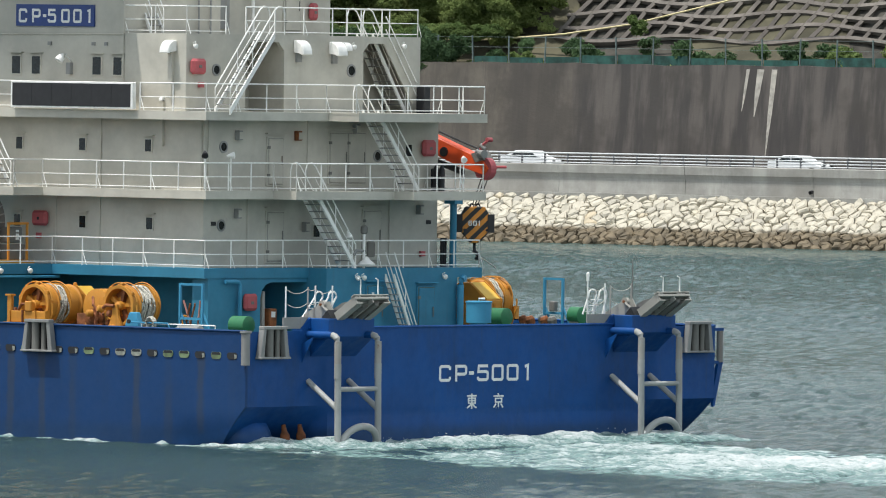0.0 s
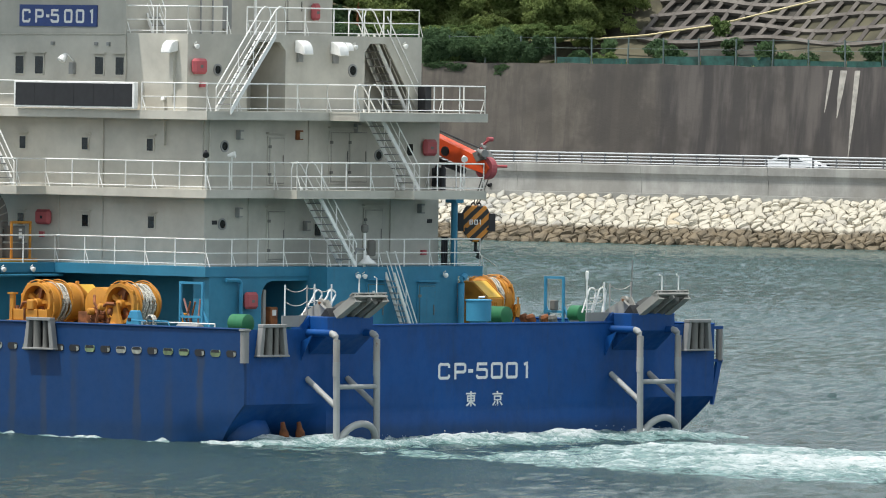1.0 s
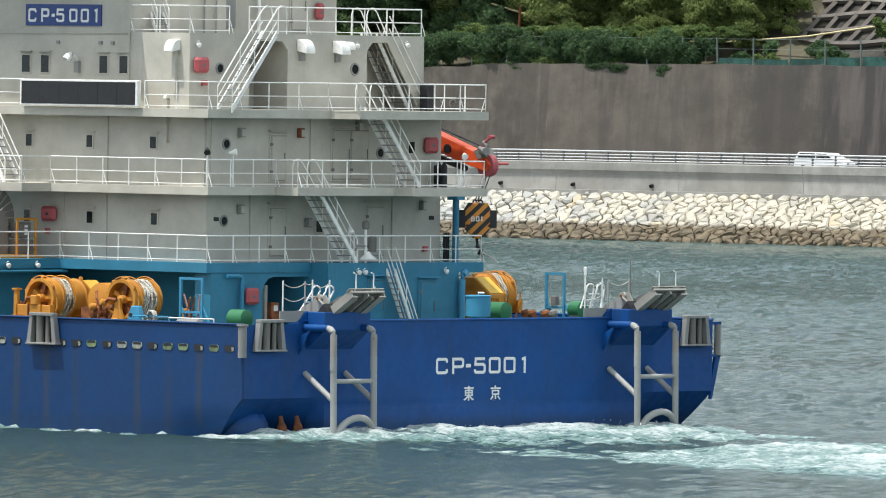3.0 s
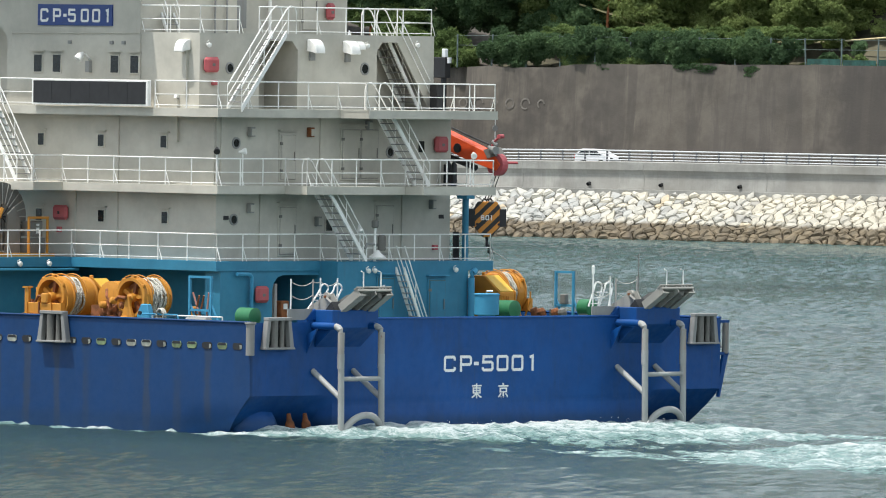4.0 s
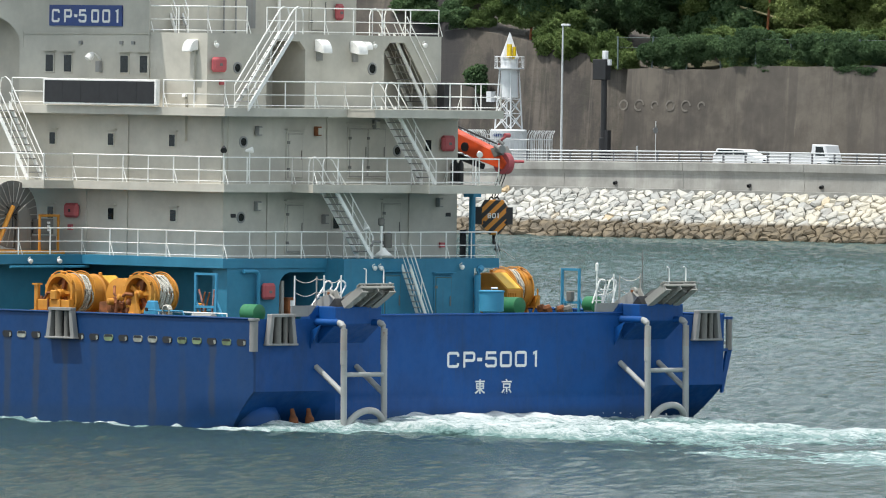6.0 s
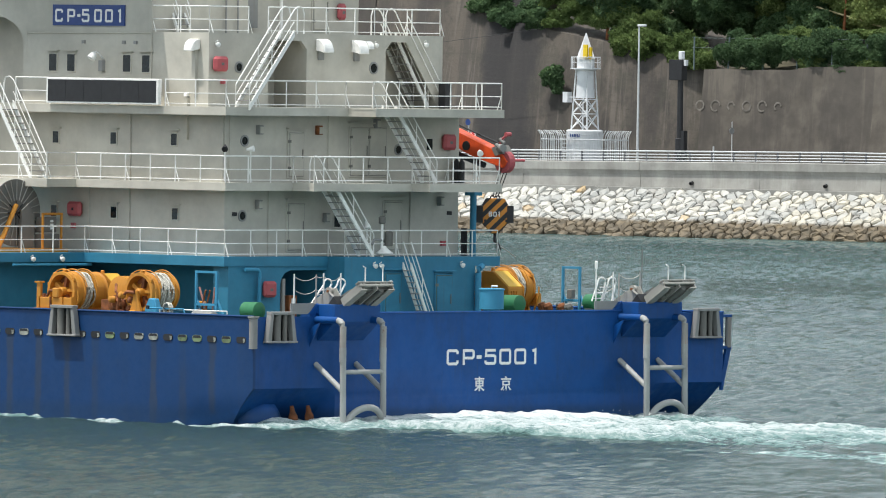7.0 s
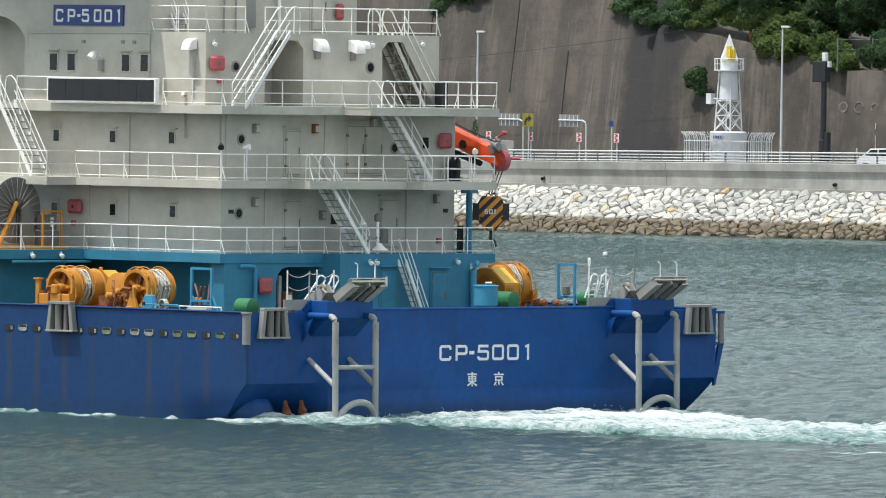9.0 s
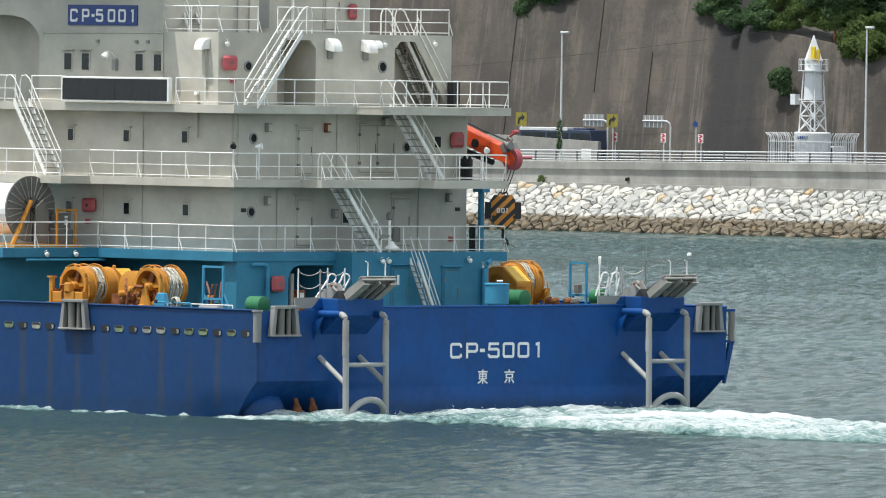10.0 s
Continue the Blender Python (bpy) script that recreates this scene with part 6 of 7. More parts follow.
for a0, ap in ((-74.0, -71.6), (-68.2, -65.5)):
    p = onshore("overhead_sign", finish(tube(nb(), [(ap, 18.5, 4.6), (ap, 18.5, 7.7), (ap - 0.12, 18.5, 7.98), (ap - 0.4, 18.5, 8.1), (a0, 18.5, 8.1)], 0.07, 8), "overhead_sign", GALVBAR, True), "back of a grey sign panel on a bent pole", "road sign", group="cantilever road signs")
    part("panel", box(nb(), a0, a0 + 2.0, 18.56, 18.6, 7.6, 8.55), GALV, p)
    for k in range(5):
        part("stiffener", box(nb(), a0 + 0.2 + 0.4 * k, a0 + 0.26 + 0.4 * k, 18.5, 18.56, 7.62, 8.53), GALVBAR, p)
SIGN_Y = plain("sign_yellow", (0.26, 0.22, 0.03), 0.4)
p = onshore("bend_sign", sign_pole(-70.85, 18.2, 8.5), "yellow road sign with a black bend arrow", "road sign")
part("panel", box(nb(), -71.40, -70.35, 18.1, 18.13, 7.55, 8.6), SIGN_Y, p)
part("arrow", prism(nb(), [(-71.20, 7.7), (-71.02, 7.7), (-71.00, 8.0), (-70.80, 8.12), (-70.80, 7.95), (-70.50, 8.22), (-70.80, 8.48), (-70.80, 8.3), (-71.10, 8.2), (-71.20, 7.95)], 18.085, 18.1, lambda x, zz, y: (x, y, zz)), DARK, p)
p = onshore("bend_sign", sign_pole(-79.8, 18.2, 8.4), "yellow road sign with a black bend arrow", "road sign")
part("panel", box(nb(), -80.3, -79.25, 18.1, 18.13, 7.55, 8.6), SIGN_Y, p)
part("arrow", prism(nb(), [(-80.10, 7.7), (-79.92, 7.7), (-79.90, 8.0), (-79.70, 8.12), (-79.70, 7.95), (-79.40, 8.22), (-79.70, 8.48), (-79.70, 8.3), (-80.00, 8.2), (-80.10, 7.95)], 18.085, 18.1, lambda x, zz, y: (x, y, zz)), DARK, p)
p = onshore("round_sign", sign_pole(-63.1, 18.6, 8.0), "blue round road sign on a thin post", "road sign")
part("disc", turned(nb(), [(0, 0.24), (0.03, 0.24)], (-63.1, 18.52, 7.9), (0, -1, 0), 20), SIGN, p)
p = onshore("round_sign", sign_pole(-38.4, 18.9, 8.3, 0.035), "round road sign seen edge-on on a thin post", "road sign")
part("disc", turned(nb(), [(0, 0.24), (0.03, 0.24)], (-38.4, 18.86, 7.6), (0.93, -0.3, 0), 20), GALV, p)
p = onshore("marker_post", sign_pole(-40.1, 18.9, 6.4, 0.07), "short grey marker post", "post")
p = onshore("notice_board", finish(box(nb(), -65.9, -65.0, 7.6, 7.66, 5.2, 5.95), "notice_board", LETTER), "white notice board by the rail", "notice board")

# low ramp wall with the lane behind it
onshore("ramp_wall", finish(prism(nb(), [(-140, 4.2), (-70.2, 4.2), (-70.2, 6.45), (-78.5, 6.8), (-140, 8.6)], 15.4, 15.8, lambda x, zz, y: (x, y, zz)), "ramp_wall", SEAWALL), "pale concrete wall beside the ramp", "wall", "structure")

# joints of the leaning slope wall
CRACK = plain("open_joint_grime", (0.045, 0.04, 0.036), 0.95)
for a, b0, b1 in ((-73.7, 21.42, 30.42), (-65.25, 24.4, 30.42), (-59.95, 23.2, 26.0)):
    onshore("slope_joint", finish(tube(nb(), [(a - 0.5 * b, b - 0.01, 4.2 + (b - 21.42) * 2.0333) for b in (b0, (2 * b0 + b1) / 3, (b0 + 2 * b1) / 3, b1)], 0.035, 4), "slope_joint", CRACK), "dark open joint in the slope wall", "joint", "structure")

for a0, z0, a1, z1 in ((-96, 11.6, -58, 15.2),):
    onshore("slope_cable", finish(tube(nb(), [(a0 + (a1 - a0) * f, 20.8, z0 + (z1 - z0) * f - 1.2 * f * (1 - f)) for f in [i / 8 for i in range(9)]], 0.018, 4), "slope_cable", DARK), "thin dark cable strung before the slope", "cable", "structure")

# pale streaks and old ring marks on the retaining wall
STREAK = plain("lime_streak", (0.42, 0.39, 0.34), 0.9, 0, 0.3, 1.5)
RINGS = plain("faded_ring_mark", (0.165, 0.148, 0.127), 0.95, 0, 0.3, 2)


def wall_y(z):
    return 20.0 + 0.9 * (z - 4.2) / 8.6 - 0.012


STREAKS = ((12.9, 0.14, 9.4), (14.0, 0.3, 9.0), (15.2, 0.24, 6.0))
for a, w, z0 in STREAKS:
    out = [(a - w, 12.5), (a + w, 12.5), (a + w * 0.5 - 0.1, (12.5 + z0) / 2), (a - 0.3, z0), (a - 0.35, z0), (a - w * 0.8 - 0.15, (12.5 + z0) / 2)]
    bm = nb()
    bm.faces.new([bm.verts.new((x, wall_y(zz), zz)) for x, zz in out])
    onshore("lime_streak", finish(bm, "lime_streak", STREAK), "pale lime streak down the old wall", "stain", "structure")
for k in range(6):
    a, r = -42.6 + 1.45 * k, 0.42 + 0.06 * math.sin(k * 2.2)
    bm = nb()
    ring = [[bm.verts.new((a + q * math.cos(i * math.pi / 9), wall_y(9.5 + q * math.sin(i * math.pi / 9)), 9.5 + q * math.sin(i * math.pi / 9))) for i in range(18)] for q in (r - 0.13, r)]
    for i in range(18 - k % 3 * 3):
        bm.faces.new((ring[0][i], ring[0][(i + 1) % 18], ring[1][(i + 1) % 18], ring[1][i]))
    onshore("ring_mark", finish(bm, "ring_mark", RINGS), "faded pale ring on the old wall", "mark", "structure")


# ---- fence, crib frames, pipe and plants above the wall ----
NET = plain("green_net", (0.02, 0.075, 0.062), 0.8, 0, 0.5, 1.0)
FENCEGREY = plain("fence_grey_green", (0.13, 0.17, 0.16), 0.6)


def build_top_fence():
    f = tagged(new("top_fence"), "rusty grey net fence with green sheeting above the wall", "fence", kind="structure")
    f.matrix_world = SHORE
    for k in range(30):
        a = -43.8 + 3.2 * k
        lean = 0.1 * math.sin(k * 1.7)
        part("fence_post", tube(nb(), [(a, 21.4, 12.2), (a + lean, 21.4, 14.75)], 0.07, 6), FENCEGREY, f)
        if a > -13:
            part("green_sheet", box(nb(), a + 0.1, a + 3.05, 21.42, 21.45, 12.4, 13.3 + 0.15 * math.sin(k)), NET, f)
    for h in (14.65, 13.9):
        part("fence_wire", tube(nb(), [(-44, 21.4, h), (50, 21.4, h)], 0.012, 4), FENCEGREY, f)


build_top_fence()

CRIB_BED = plain("dark_slope_face", (0.05, 0.046, 0.038), 0.95, 0, 0.5, 0.7)
CRIB = concrete("old_crib_concrete", (0.17, 0.15, 0.13), 0.9, 0.4, (0.06, 0.05, 0.045), 0.2)


def build_crib(a0, a1, z0, z1):
    """Weathered concrete lattice laid on the hillside."""
    rng = random.Random(9)
    c = onshore("slope_lattice", finish(prism(nb(), [(24.75, 12.5), (35.6, 22.0), (36.0, 21.5), (25.2, 12.2)], a0 - 1, a1 + 1, lambda y, zz, x: (x, y, zz)), "slope_lattice", CRIB_BED), "weathered concrete lattice frames on the slope", "slope lattice", "structure")
    at = lambda a, z: (a, 25.0 + (z - 12.6) * 1.136 - 0.6 + 0.08 * math.sin(a * 0.7 + z), z)
    zs = [z0 + 0.95 * k for k in range(int((z1 - z0) / 0.95) + 1)]
    wob = lambda a, z: 0.25 * math.sin(a * 0.45 + z * 1.3)
    for z in zs:
        part("cross_beam", tube(nb(), [at(a, z + wob(a, z)) for a in np.arange(a0, a1, 1.3)], 0.24, 4), CRIB, c)
    n = int((a1 - a0) / 1.5)
    for i in range(n):
        a = a0 + 1.5 * i
        part("down_beam", tube(nb(), [at(a + 0.35 * (z - z0) + rng.uniform(-0.12, 0.12), z + wob(a, z)) for z in zs], 0.21, 4), CRIB, c)


build_crib(-8.0, 48.0, 14.6, 21.5)
build_crib(-34.0, -27.0, 16.9, 21.5)
PIPE_Y = plain("cream_pipe", (0.62, 0.52, 0.28), 0.6)
onshore("slope_pipe", finish(tube(nb(), [(-38, 25.6, 17.9), (-36.5, 25.6, 17.4), (-29.5, 25.4, 15.75), (-22, 25.2, 14.6), (-15, 25.0, 14.4), (-12, 25.0, 14.5), (-6, 25.0, 14.95), (0, 25.1, 15.75), (8, 25.2, 17.5), (16, 25.6, 19.6)], 0.075, 6), "slope_pipe", PIPE_Y, True), "cream plastic pipe slung across the slope", "pipe")
for a, h in ((-33.6, 19.5), (-55.8, 20.0), (-54.2, 19.0)):
    onshore("dead_trunk", finish(turned(nb(), [(12.6, 0.13), (h, 0.08)], (a, 25.4, 0), (0.06, 0, 1), 8), "dead_trunk", RUST, True), "bare pale trunk among the bushes", "tree trunk")


def leaf_material(name, dark, light):
    n = Nodes(name, 0.85)
    n.put("Specular IOR Level", 0.2)
    c = n.mix(n.chance(True), dark, light)
    c = n.mix(n.ramp(n.noise(0.4, detail=4), 0.35, 0.7), shade(dark, 0.8), c)
    n.put("Base Color", c)
    # thin leaves let part of the light through
    thin, both = n.t.nodes.new("ShaderNodeBsdfTranslucent"), n.t.nodes.new("ShaderNodeMixShader")
    both.inputs[0].default_value = 0.4
    n.link(c, thin.inputs["Color"])
    n.link(n.b.outputs[0], both.inputs[1])
    n.link(thin.outputs[0], both.inputs[2])
    n.link(both.outputs[0], n.t.nodes["Material Output"].inputs["Surface"])
    return n.mat


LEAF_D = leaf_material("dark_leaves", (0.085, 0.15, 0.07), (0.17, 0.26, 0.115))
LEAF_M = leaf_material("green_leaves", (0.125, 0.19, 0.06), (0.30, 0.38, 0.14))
LEAF_L = leaf_material("pale_leaves", (0.17, 0.225, 0.07), (0.36, 0.42, 0.16))


def foliage(name, material, label, blobs, seed, size=0.22, per=900, category="bush", kind=""):
    """Leaves strewn over lumpy mounds; blobs: rows of (a, b, z, ra, rb, rz)."""
    rng = np.random.RandomState(seed)
    co, clumps = [], []
    for a, b, z, ra, rb, rz in blobs:
        if ra < 0.6:
            clumps.append((a, b, z, ra, rb, rz))
            continue
        for _ in range(9):  # a crown is many uneven clumps
            q = rng.randn(3)
            q *= (0.45 + 0.4 * rng.rand()) / np.linalg.norm(q)
            k = 0.28 + 0.3 * rng.rand()
            clumps.append((a + q[0] * ra, b + q[1] * rb, z + q[2] * rz, ra * k * 1.15, rb * k, rz * k * 0.85))
    for a, b, z, ra, rb, rz in clumps:
        n = int(per * 1.5 * (ra * rz + ra * rb) / 2)
        d = rng.randn(n, 3)
        d /= np.linalg.norm(d, axis=1)[:, None]
        d[:, 1] = -np.abs(d[:, 1]) * np.where(rng.rand(n) < 0.85, 1, -1)
        lump = 1 + 0.22 * np.sin(d[:, 0] * 5 + seed + a) * np.sin(d[:, 2] * 4 + b) + 0.14 * np.sin(d[:, 0] * 11 + d[:, 2] * 9 + a)
        r = lump * (1 - 0.35 * rng.rand(n) ** 2)
        c = np.stack([a + d[:, 0] * ra * r, b + d[:, 1] * rb * r, z + d[:, 2] * rz * r], 1)
        u = rng.randn(n, 3)
        u /= np.linalg.norm(u, axis=1)[:, None]
        w = np.cross(u, d + 0.8 * rng.randn(n, 3))
        w /= np.linalg.norm(w, axis=1)[:, None] + 1e-9
        s = size * 0.72 * (0.6 + 0.8 * rng.rand(n))[:, None]
        k = len(co) * 4
        co.append(np.stack([c - u * s, c + w * s * 0.45, c + u * s, c - w * s * 0.45], 1).reshape(-1, 3))
    co = np.concatenate(co)
    me = bpy.data.meshes.new(name)
    me.from_pydata(co.tolist(), [], np.arange(len(co)).reshape(-1, 4).tolist())
    me.materials.append(material)
    return onshore(name, me, label, category, kind)


def spread(seed, n, a, b, z, r):
    rng = np.random.RandomState(seed)
    out = []
    for _ in range(n):
        k = r[0] + (r[1] - r[0]) * rng.rand()
        out.append((a[0] + (a[1] - a[0]) * rng.rand(), b[0] + (b[1] - b[0]) * rng.rand(), z[0] + (z[1] - z[0]) * rng.rand(), k * 1.3, k, k))
    return out


hedge = [(-41 + 0.95 * i, 21.7 + 0.25 * math.sin(i * 1.9), 13.75 + 0.3 * math.sin(i * 1.3), 1.2, 0.8 + 0.3 * math.sin(i * 2.7) ** 2, 1.3 + 0.25 * math.sin(i * 0.8)) for i in range(30)]
hedge += [(-21.5, 21.0, 12.3, 1.6, 0.3, 0.5), (-16.5, 21.0, 12.2, 0.9, 0.25, 0.5), (-30.5, 21.0, 12.3, 1.0, 0.25, 0.35)]
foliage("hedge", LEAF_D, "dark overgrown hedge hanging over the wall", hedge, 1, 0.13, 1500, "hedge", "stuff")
# the crest's sunlit look is put into its paler leaf colour
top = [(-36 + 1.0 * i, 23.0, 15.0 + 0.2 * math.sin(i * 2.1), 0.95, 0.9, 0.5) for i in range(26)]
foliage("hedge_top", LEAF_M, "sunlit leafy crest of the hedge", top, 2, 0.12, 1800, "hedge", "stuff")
foliage("wall_bushes", LEAF_M, "low bushes at the top of the wall", [(-27.5, 21.6, 12.9, 1.5, 0.6, 0.5), (-21.5, 21.6, 12.9, 1.0, 0.5, 0.45), (-33, 21.6, 13.0, 1.4, 0.6, 0.6), (-14.5, 21.6, 12.8, 1.0, 0.5, 0.4)], 12, 0.16, 1200, "bush", "stuff")
foliage("hillside_scrub", LEAF_L, "mixed green scrub on the hillside", spread(3, 60, (-44, -10), (25.5, 31), (16, 21), (1.0, 1.9)), 3, 0.17, 800, "scrub", "stuff")
foliage("hillside_trees", LEAF_D, "dark leafy trees on the hillside", spread(4, 40, (-56, -36), (25.5, 31), (15.0, 21), (1.2, 2.2)), 4, 0.17, 800, "trees", "stuff")
foliage("slope_grass", LEAF_L, "pale grass and creepers on the slope", spread(5, 50, (-25, -8), (25.0, 28), (14.4, 18.5), (0.6, 1.1)), 5, 0.14, 800, "grass", "stuff")
foliage("ledge_scrub", LEAF_D, "low scrub below the slope lattice", spread(7, 26, (-12, 46), (23.0, 25.0), (12.8, 14.2), (0.5, 0.9)), 7, 0.14, 900, "scrub", "stuff")
foliage("ledge_grass", LEAF_L, "grass on the ledge above the wall", [(-12 + 1.6 * i, 22.0, 12.6, 1.0, 0.5, 0.32) for i in range(38)], 6, 0.16, 900, "grass", "stuff")
for i, (a, z, r, m) in enumerate(((-8.2, 13.2, 0.9, LEAF_M), (-2.0, 13.3, 1.1, LEAF_D), (6.2, 13.6, 1.3, LEAF_D), (20.5, 13.5, 1.2, LEAF_M), (25.0, 13.6, 1.6, LEAF_L), (33.0, 13.4, 1.2, LEAF_M), (2.0, 15.7, 0.8, LEAF_M), (-10.5, 13.2, 0.8, LEAF_D))):
    foliage("bush", m, "leafy bush against the net fence", [(a, 22.3, z, r, r * 0.7, r * 0.85), (a + r * 0.6, 22.4, z - 0.3, r * 0.7, r * 0.6, r * 0.6)], 20 + i, 0.18, 900, "bush")
foliage("bush", LEAF_D, "dark bush clinging to the concrete slope", [(-58.2, 22.9, 11.6, 1.0, 0.7, 1.0), (-57.7, 22.9, 10.9, 0.7, 0.6, 0.8)], 31, 0.2, 900, "bush")
foliage("upper_bushes", LEAF_D, "dark bushes overhanging the concrete slope", [(-67.5, 27.2, 17.4, 2.6, 1.6, 1.6), (-64.5, 26.8, 16.2, 2.0, 1.4, 1.3), (-62.0, 26.0, 16.4, 1.8, 1.2, 1.3), (-84, 28.5, 18.6, 1.8, 1.4, 1.8), (-86.5, 28.0, 16.6, 1.4, 1.0, 1.4)], 32, 0.17, 1000, "bushes", "stuff")
foliage("corner_bushes", LEAF_M, "green bushes above the wall's corner", [(-52.5, 24.6, 14.2, 1.7, 1.0, 1.2), (-49.5, 24.0, 14.0, 1.8, 1.0, 1.3), (-46.2, 23.2, 13.6, 1.8, 1.0, 1.4), (-44.0, 22.8, 13.2, 1.5, 0.9, 1.2), (-56.5, 25.8, 15.8, 1.7, 1.0, 1.1), (-61.0, 26.2, 17.6, 1.8, 1.1, 1.2), (-58.3, 26.0, 17.2, 1.9, 1.1, 1.3), (-54.5, 25.6, 16.6, 2.0, 1.1, 1.4), (-51.5, 25.0, 15.6, 1.8, 1.0, 1.3), (-60.0, 25.6, 15.9, 1.2, 0.8, 0.8)], 33, 0.15, 1300, "bushes", "stuff")
foliage("weed", LEAF_M, "tuft of weeds at the foot of the sea wall", [(-68.6, 6.2, 3.5, 0.35, 0.2, 0.35)], 34, 0.14, 1500, "weed")

foliage("climber", LEAF_D, "dark climbing plant round the lamp post", [(-70.1, 10.4, 7.4, 0.22, 0.2, 0.9), (-70.1, 10.4, 6.2, 0.25, 0.2, 0.6)], 35, 0.12, 1500, "climber")


# ---- road traffic ----
CARWHITE = plain("car_white_paint", (0.78, 0.79, 0.80), 0.25, 0, 0.04)
TYRE = plain("tyre_rubber", (0.02, 0.02, 0.02), 0.8)
ROAD_Z = 4.8
road.location.z += 0.35


def vehicle(name, side, glass, label, width=1.65, category="car", body=CARWHITE, extra=()):
    """A road vehicle facing +x, from its side outline and window outlines."""
    v = tagged(new(name), label, category)
    part("body", prism(nb(), side, -width / 2, width / 2, lambda a, b, c: (a, c, b)), body, v, bevel=0.05)
    for out in glass:
        part("side_window", prism(nb(), out, -width / 2 - 0.012, width / 2 + 0.012, lambda a, b, c: (a, c, b)), GLASS, v)
    xs = (min(a for a, b in side) + 0.85, max(a for a, b in side) - 0.85)
    for x in xs:
        for s in (-1, 1):
            w = part("wheel", turned(nb(), [(-0.1, 0.2), (-0.1, 0.31), (0.1, 0.31), (0.1, 0.2)], (x, s * (width / 2 - 0.1), 0.31), (0, 1, 0), 16), TYRE, v)
            part("rim", turned(nb(), [(-0.02, 0.19), (0.02, 0.17)], (x, s * (width / 2 + 0.005), 0.31), (0, 1, 0), 12), GALVBAR, w)
    for s in (-1, 1):
        part("headlight", box(nb(), max(a for a, b in side) - 0.06, max(a for a, b in side) + 0.012, s * 0.58 - 0.16, s * 0.58 + 0.16, 0.62, 0.76), GLASS, v)
        part("tail_light", box(nb(), min(a for a, b in side) - 0.012, min(a for a, b in side) + 0.06, s * 0.62 - 0.1, s * 0.62 + 0.1, 0.72, 0.95), CHEVRON, v)
    for dims, m, nm in extra:
        part(nm, box(nb(), *dims), m, v, bevel=0.03)
    return v


SEDAN = [(-2.3, 0.3), (2.3, 0.3), (2.35, 0.7), (1.2, 0.95), (0.45, 1.45), (-0.9, 1.47), (-1.75, 1.05), (-2.3, 1.0)]
SEDAN_G = [[(1.0, 0.98), (0.4, 1.38), (-0.2, 1.4), (-0.2, 0.98)], [(-0.3, 0.98), (-0.3, 1.4), (-0.85, 1.39), (-1.45, 1.02)]]
WAGON = [(-2.3, 0.3), (2.3, 0.3), (2.35, 0.75), (1.35, 1.0), (0.6, 1.5), (-1.9, 1.55), (-2.25, 1.0)]
WAGON_G = [[(1.15, 1.02), (0.55, 1.42), (-0.3, 1.46), (-0.3, 1.02)], [(-0.4, 1.02), (-0.4, 1.46), (-1.75, 1.46), (-2.0, 1.05)]]
VAN = [(-1.9, 0.3), (1.9, 0.3), (1.95, 0.8), (1.35, 1.1), (0.75, 1.62), (-1.75, 1.68), (-1.9, 1.0)]
VAN_G = [[(1.2, 1.1), (0.68, 1.52), (0.05, 1.55), (0.05, 1.08)], [(-0.05, 1.08), (-0.05, 1.56), (-1.0, 1.58), (-1.0, 1.08)], [(-1.1, 1.08), (-1.1, 1.58), (-1.7, 1.58), (-1.75, 1.08)]]
car_a = vehicle("sedan_car", SEDAN, SEDAN_G, "white saloon car driving on the coast road")
car_b = vehicle("sedan_car", SEDAN, SEDAN_G, "white saloon car driving on the coast road")
car_c = vehicle("estate_car", WAGON, WAGON_G, "white estate car driving on the coast road")
HATCH = [(-1.6, 0.3), (1.65, 0.3), (1.72, 0.7), (1.1, 0.92), (0.45, 1.36), (-0.9, 1.42), (-1.5, 1.0)]
HATCH_G = [[(0.95, 0.94), (0.4, 1.3), (-0.15, 1.33), (-0.15, 0.94)], [(-0.25, 0.94), (-0.25, 1.33), (-0.85, 1.34), (-1.3, 0.98)]]
car_d = vehicle("hatchback_car", HATCH, HATCH_G, "small white hatchback car driving on the coast road", 1.5)
car_e = vehicle("estate_car", WAGON, WAGON_G, "pale estate car following the truck")
car_f = vehicle("minivan", VAN, VAN_G, "white minivan with a pale roof on the near lane", category="van")
truck = vehicle("flatbed_truck", [(-3.1, 0.45), (2.2, 0.45), (2.3, 0.9), (1.95, 1.95), (0.75, 2.0), (0.7, 0.95), (-3.1, 0.95)], [[(1.95, 1.15), (1.75, 1.82), (1.1, 1.84), (1.1, 1.15)]], "white flatbed truck driving on the coast road", 1.8, "truck", extra=(((-3.1, 0.65, -0.9, -0.84, 0.95, 1.3), GALVBAR, "side_board"), ((-3.1, 0.65, 0.84, 0.9, 0.95, 1.3), GALVBAR, "side_board")))
BUSBLUE = plain("bus_navy_paint", (0.03, 0.045, 0.09), 0.3, 0, 0.1)
bus = vehicle("bus", [(-3.6, 0.35), (3.5, 0.35), (3.6, 1.2), (3.4, 2.5), (-3.5, 2.62)], [[(3.48, 1.3), (3.36, 2.25), (1.5, 2.28), (1.5, 1.3)], [(1.3, 1.3), (1.3, 2.28), (-0.8, 2.3), (-0.8, 1.3)], [(-1.0, 1.3), (-1.0, 2.3), (-3.3, 2.32), (-3.3, 1.3)]], "navy bus with dark windows and a pale roof on the ramp", 2.2, "bus", BUSBLUE, (((-3.5, 1.2, -1.12, 1.12, 2.42, 2.68), GALVBAR, "roof_panel"), ((1.4, 2.6, -0.6, 0.6, 2.5, 2.66), BUSBLUE, "cooler")))


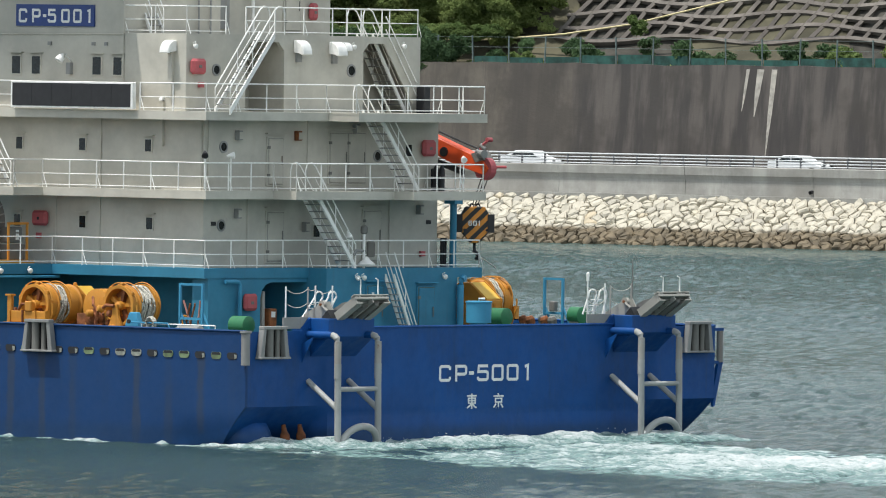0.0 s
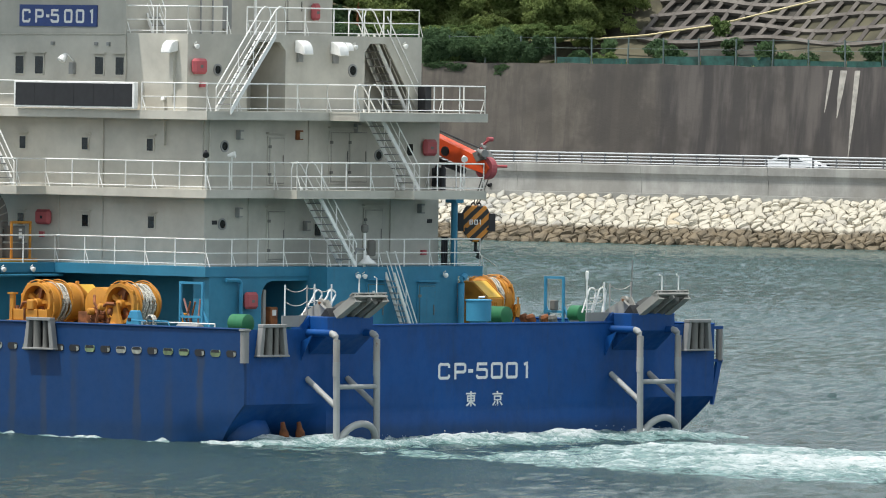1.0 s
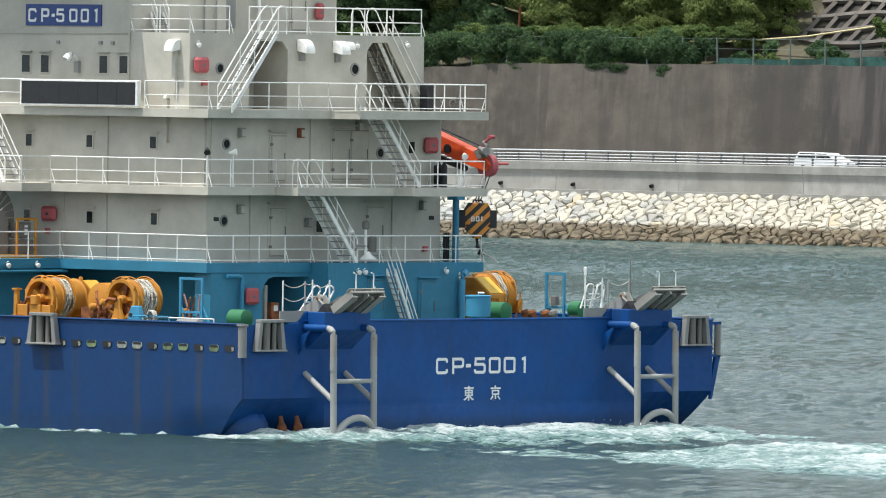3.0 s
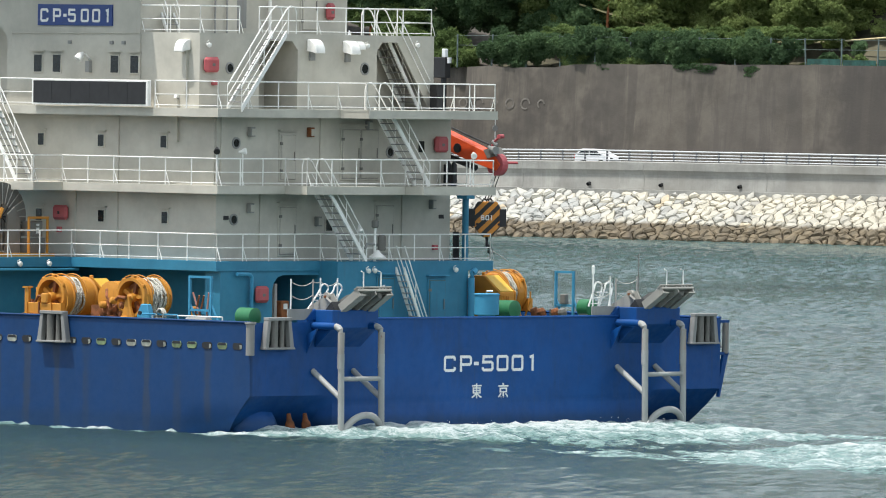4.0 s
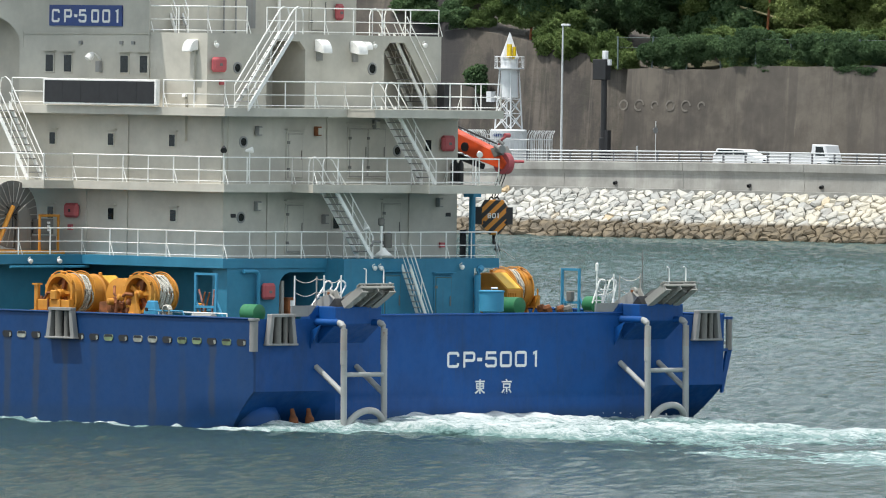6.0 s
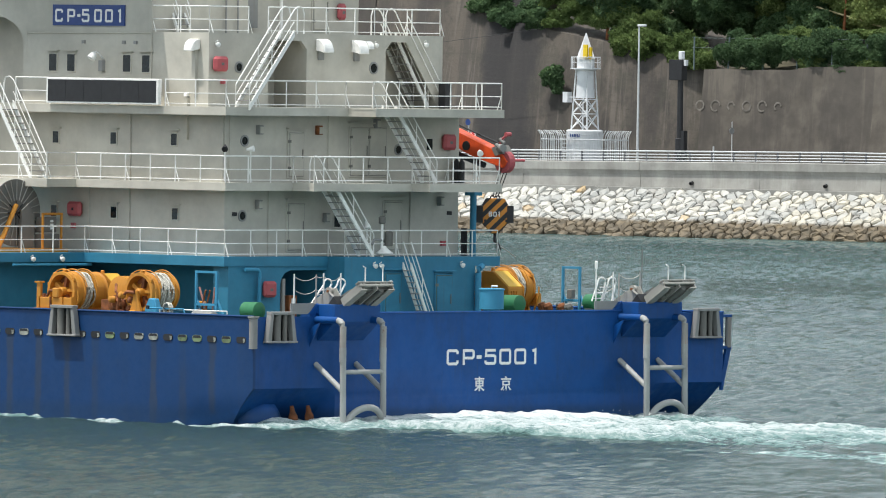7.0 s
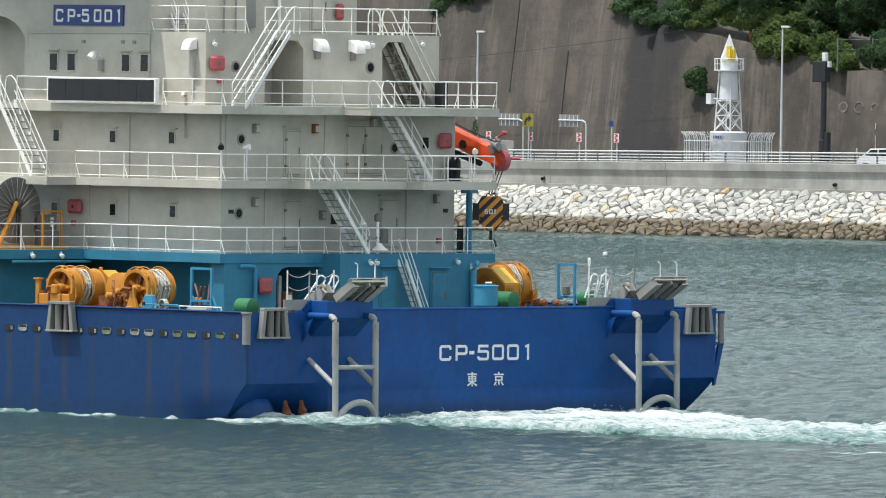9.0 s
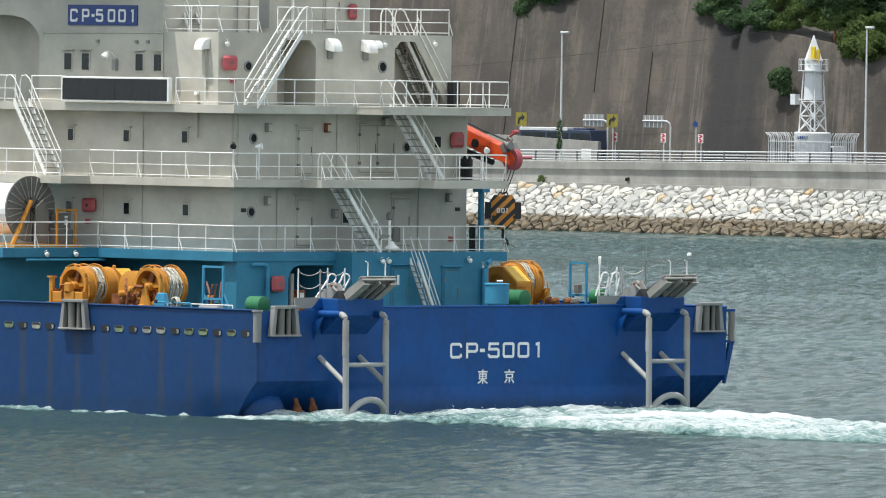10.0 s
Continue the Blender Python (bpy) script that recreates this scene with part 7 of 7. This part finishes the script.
def on_road(a, b, back=False, z=ROAD_Z):
    return SHORE @ pose(a, b, z, 0, 0, 180 if back else 0)


TRAFFIC = ((car_a, -3.2, 16.0, 16.5, 0.0), (car_b, 20.2, 16.0, 16.5, 0.0), (car_c, -13.75, 14.9, 16.5, 2.0), (car_d, -27.3, 12.8, 16.5, 4.0), (truck, -35.5, 13.0, 16.5, 5.0), (car_e, -42.0, 13.4, 16.5, 5.0), (car_f, -33.4, -13.8, 13.0, 9.0), (bus, -75.2, 7.5, 17.6, 10.0))


# ---- foam and churned water round the stern ----
def foam_material(name, lo, hi, shift=0.0):
    """Churned water that turns from green to white with the height of the froth."""
    n = Nodes(name, 0.35)
    z = n.axis(2)
    fine = n.noise(2.6, (0.6, 0.75, 1.6), 12, 0.82, 0.5)
    big = n.noise(0.3, (0.6, 1, 1), 5, 0.65, 0.5)
    f = n.calc("ADD", n.calc("ADD", n.calc("MULTIPLY", z, 1.0), n.calc("MULTIPLY", fine, 2.0)), n.calc("MULTIPLY", big, 0.8))
    sea_c = n.mix(n.ramp(f, lo - 0.22, lo + 0.1), (0.03, 0.07, 0.07), (0.22, 0.37, 0.35))
    white = n.ramp(f, lo, hi)
    n.put("Base Color", n.mix(white, sea_c, (0.84, 0.87, 0.87)))
    n.put("Roughness", n.ramp(white, 0.0, 1.0, 0.12, 0.8))
    n.put("IOR", 1.333)
    n.bump(n.noise(5.0, detail=10, rough=0.8), 0.9, 0.2)
    return n.mat


FOAM = foam_material("sea_foam", 1.34, 1.98)
EDGE_FOAM = foam_material("edge_foam", 1.2, 1.75)


def fbm(x, y, seed, octaves=5, gain=0.55):
    """Smooth value noise, 0 to 1."""
    out, amp, tot = np.zeros_like(x), 1.0, 0.0
    for o in range(octaves):
        rng = np.random.RandomState(seed + o)
        g = rng.rand(64, 64)
        xi, yi = np.floor(x).astype(int), np.floor(y).astype(int)
        fx, fy = x - xi, y - yi
        fx, fy = fx * fx * (3 - 2 * fx), fy * fy * (3 - 2 * fy)
        at = lambda i, j: g[(xi + i) % 64, (yi + j) % 64]
        out += amp * ((at(0, 0) * (1 - fx) + at(1, 0) * fx) * (1 - fy) + (at(0, 1) * (1 - fx) + at(1, 1) * fx) * fy)
        tot += amp
        amp *= gain
        x, y = x * 2.03 + 17.1, y * 2.03 + 5.3
    return out / tot


def sheet(name, u0, u1, v0, v1, du, dv, height, seed, label, su=0.3, sv=0.42, material=FOAM):
    """A rough sheet on the water that sinks below it where the wash ends."""
    us, vs = np.arange(u0, u1, du), np.arange(v0, v1, dv)
    gu, gv = np.meshgrid(us, vs)
    z = height(gu, gv, fbm(gu * su, gv * sv, seed), fbm(gu * 1.3, gv * 1.3, seed + 40, 4))
    nv, nu = gu.shape
    keep = (z > -0.3)[:-1, :-1]
    i = (np.arange(nv - 1)[:, None] * nu + np.arange(nu - 1)[None])[keep]
    quads = np.stack([i, i + 1, i + nu + 1, i + nu], 1)
    used, inv = np.unique(quads, return_inverse=True)
    co = np.stack([gu, gv, z], -1).reshape(-1, 3)[used]
    me = bpy.data.meshes.new(name)
    me.from_pydata(co.tolist(), [], inv.reshape(-1, 4).tolist())
    me.polygons.foreach_set("use_smooth", np.ones(len(me.polygons), bool))
    me.materials.append(material)
    return tagged(new(name, me), label, "foam", kind="stuff")


def core(u, v):
    """How strongly the screws churn the water, 0 to 1."""
    near = np.where(u > 0, 1.0, 0.62 + 0.1 * np.sin(u * 0.5)) * np.exp(-np.maximum(-u - 12, 0) / 40.0)
    band = 1 / (1 + np.exp((np.abs(v - 3.0 - np.clip(-u, -6, 30) * 0.2) - np.where(u > 2, 9.0, 10.8)) / 1.2))
    burst = np.exp(-((u + 25.0) / 9.0) ** 2 - ((v - 10.5) / 5.5) ** 2)
    clear = np.where((u > 0) & (v > 8), 0.3, 1.0)
    return np.clip(near * band * clear + 0.75 * burst, 0, 1.25)


wash_near = sheet("stern_foam", -7.5, 0.6, -11.8, 13.2, 0.1, 0.12,
                  lambda u, v, n, f: -0.42 + (0.55 + 0.55 * (n - 0.5) + 0.5 * (f - 0.5)) * np.exp(-np.maximum(-u - 2.5, 0) / 2.2) / (1 + np.exp((np.abs(v - 0.6) - 11.6) / 0.35)), 3,
                  "white foam boiling along the transom", 0.4, 0.35)
wash_far = sheet("wake_foam", -60.0, 34.0, -10.5, 26.0, 0.22, 0.18,
                 lambda u, v, n, f: -0.40 + core(u, v) ** 0.6 * (0.47 + 0.85 * (n - 0.46) + 0.5 * (f - 0.5)), 11,
                 "trailing white wake foam on churned water", 0.11, 0.2)
side_foam = sheet("side_foam", -1.0, 40.0, 11.95, 13.6, 0.09, 0.1,
                  lambda u, v, n, f: -0.3 + (0.31 + 0.1 * (n - 0.5) + 0.34 * (f - 0.5)) * np.exp(-np.maximum(v - 12.1, 0) / 0.5), 21,
                  "thin line of foam along the hull", 0.5, 0.9, EDGE_FOAM)


def spray(seed, n, u0, u1, v0, v1, z1):
    """Flecks thrown up by the wash."""
    rng = random.Random(seed)
    bm = nb()
    for _ in range(n):
        # flecks gather in bursts
        c = rng.randrange(9)
        v = v0 + (v1 - v0) * ((c + 0.5) / 9 + rng.gauss(0, 0.022))
        p = Vector((rng.uniform(u0, u1), v, 0.05 + z1 * rng.random() ** 2 * (0.5 + 0.5 * math.sin(c * 2.3) ** 2)))
        s = rng.uniform(0.008, 0.022)
        q = [bm.verts.new(p + Vector((rng.gauss(0, s), rng.gauss(0, s), rng.gauss(0, s)))) for _ in range(4)]
        for f in ((0, 1, 2), (0, 3, 1), (1, 3, 2), (2, 3, 0)):
            bm.faces.new([q[k] for k in f])
    return tagged(new("spray", finish(bm, "spray", LETTER)), "flecks of white spray over the wash", "spray", kind="stuff")


drops = spray(2, 260, -2.5, -0.6, -9.5, 8.5, 0.4)
buoy = tagged(new("float", finish(turned(nb(), [(-0.1, 0.05), (0.0, 0.16), (0.15, 0.14), (0.2, 0.04)], (0, 0, 0.03), (0, 0, 1), 12), "float", LETTER, True)), "small white float on the water", "float")
buoy.location = (-36.5, 745.0, -0.16)


# ---- what moves ----
def ship_pose(t):
    s = 3.7916 * t - 0.004345 * t * t
    a = radians(139.117 + 0.0297 * t)
    return pose(1.526 + s * math.cos(a), 383.456 + s * math.sin(a), 0, 0, 0, 138.116 + 0.0594 * t)


def motions():
    walk(ship, [(t, ship_pose(t)) for t in range(0, 11)])
    for piece, slip, low in ((wash_near, 0.0, -0.24), (side_foam, 0.0, -0.22), (drops, 0.0, -0.2), (wash_far, 3.0, -0.2)):
        walk(piece, [(t, ship_pose(t) @ pose(-slip * t, 0, low)) for t in range(0, 11)])
    walk(sea, [(0, pose(0, 0, -0.25)), (5, pose(-1.1, -0.5, -0.25)), (10, pose(-2.2, -1.0, -0.25))])
    for thing, a, speed, lane, at in TRAFFIC:
        walk(thing, [(t, on_road(a + speed * (t - at), lane, speed < 0, ROAD_Z)) for t in (0, 5, 10)])


motions()
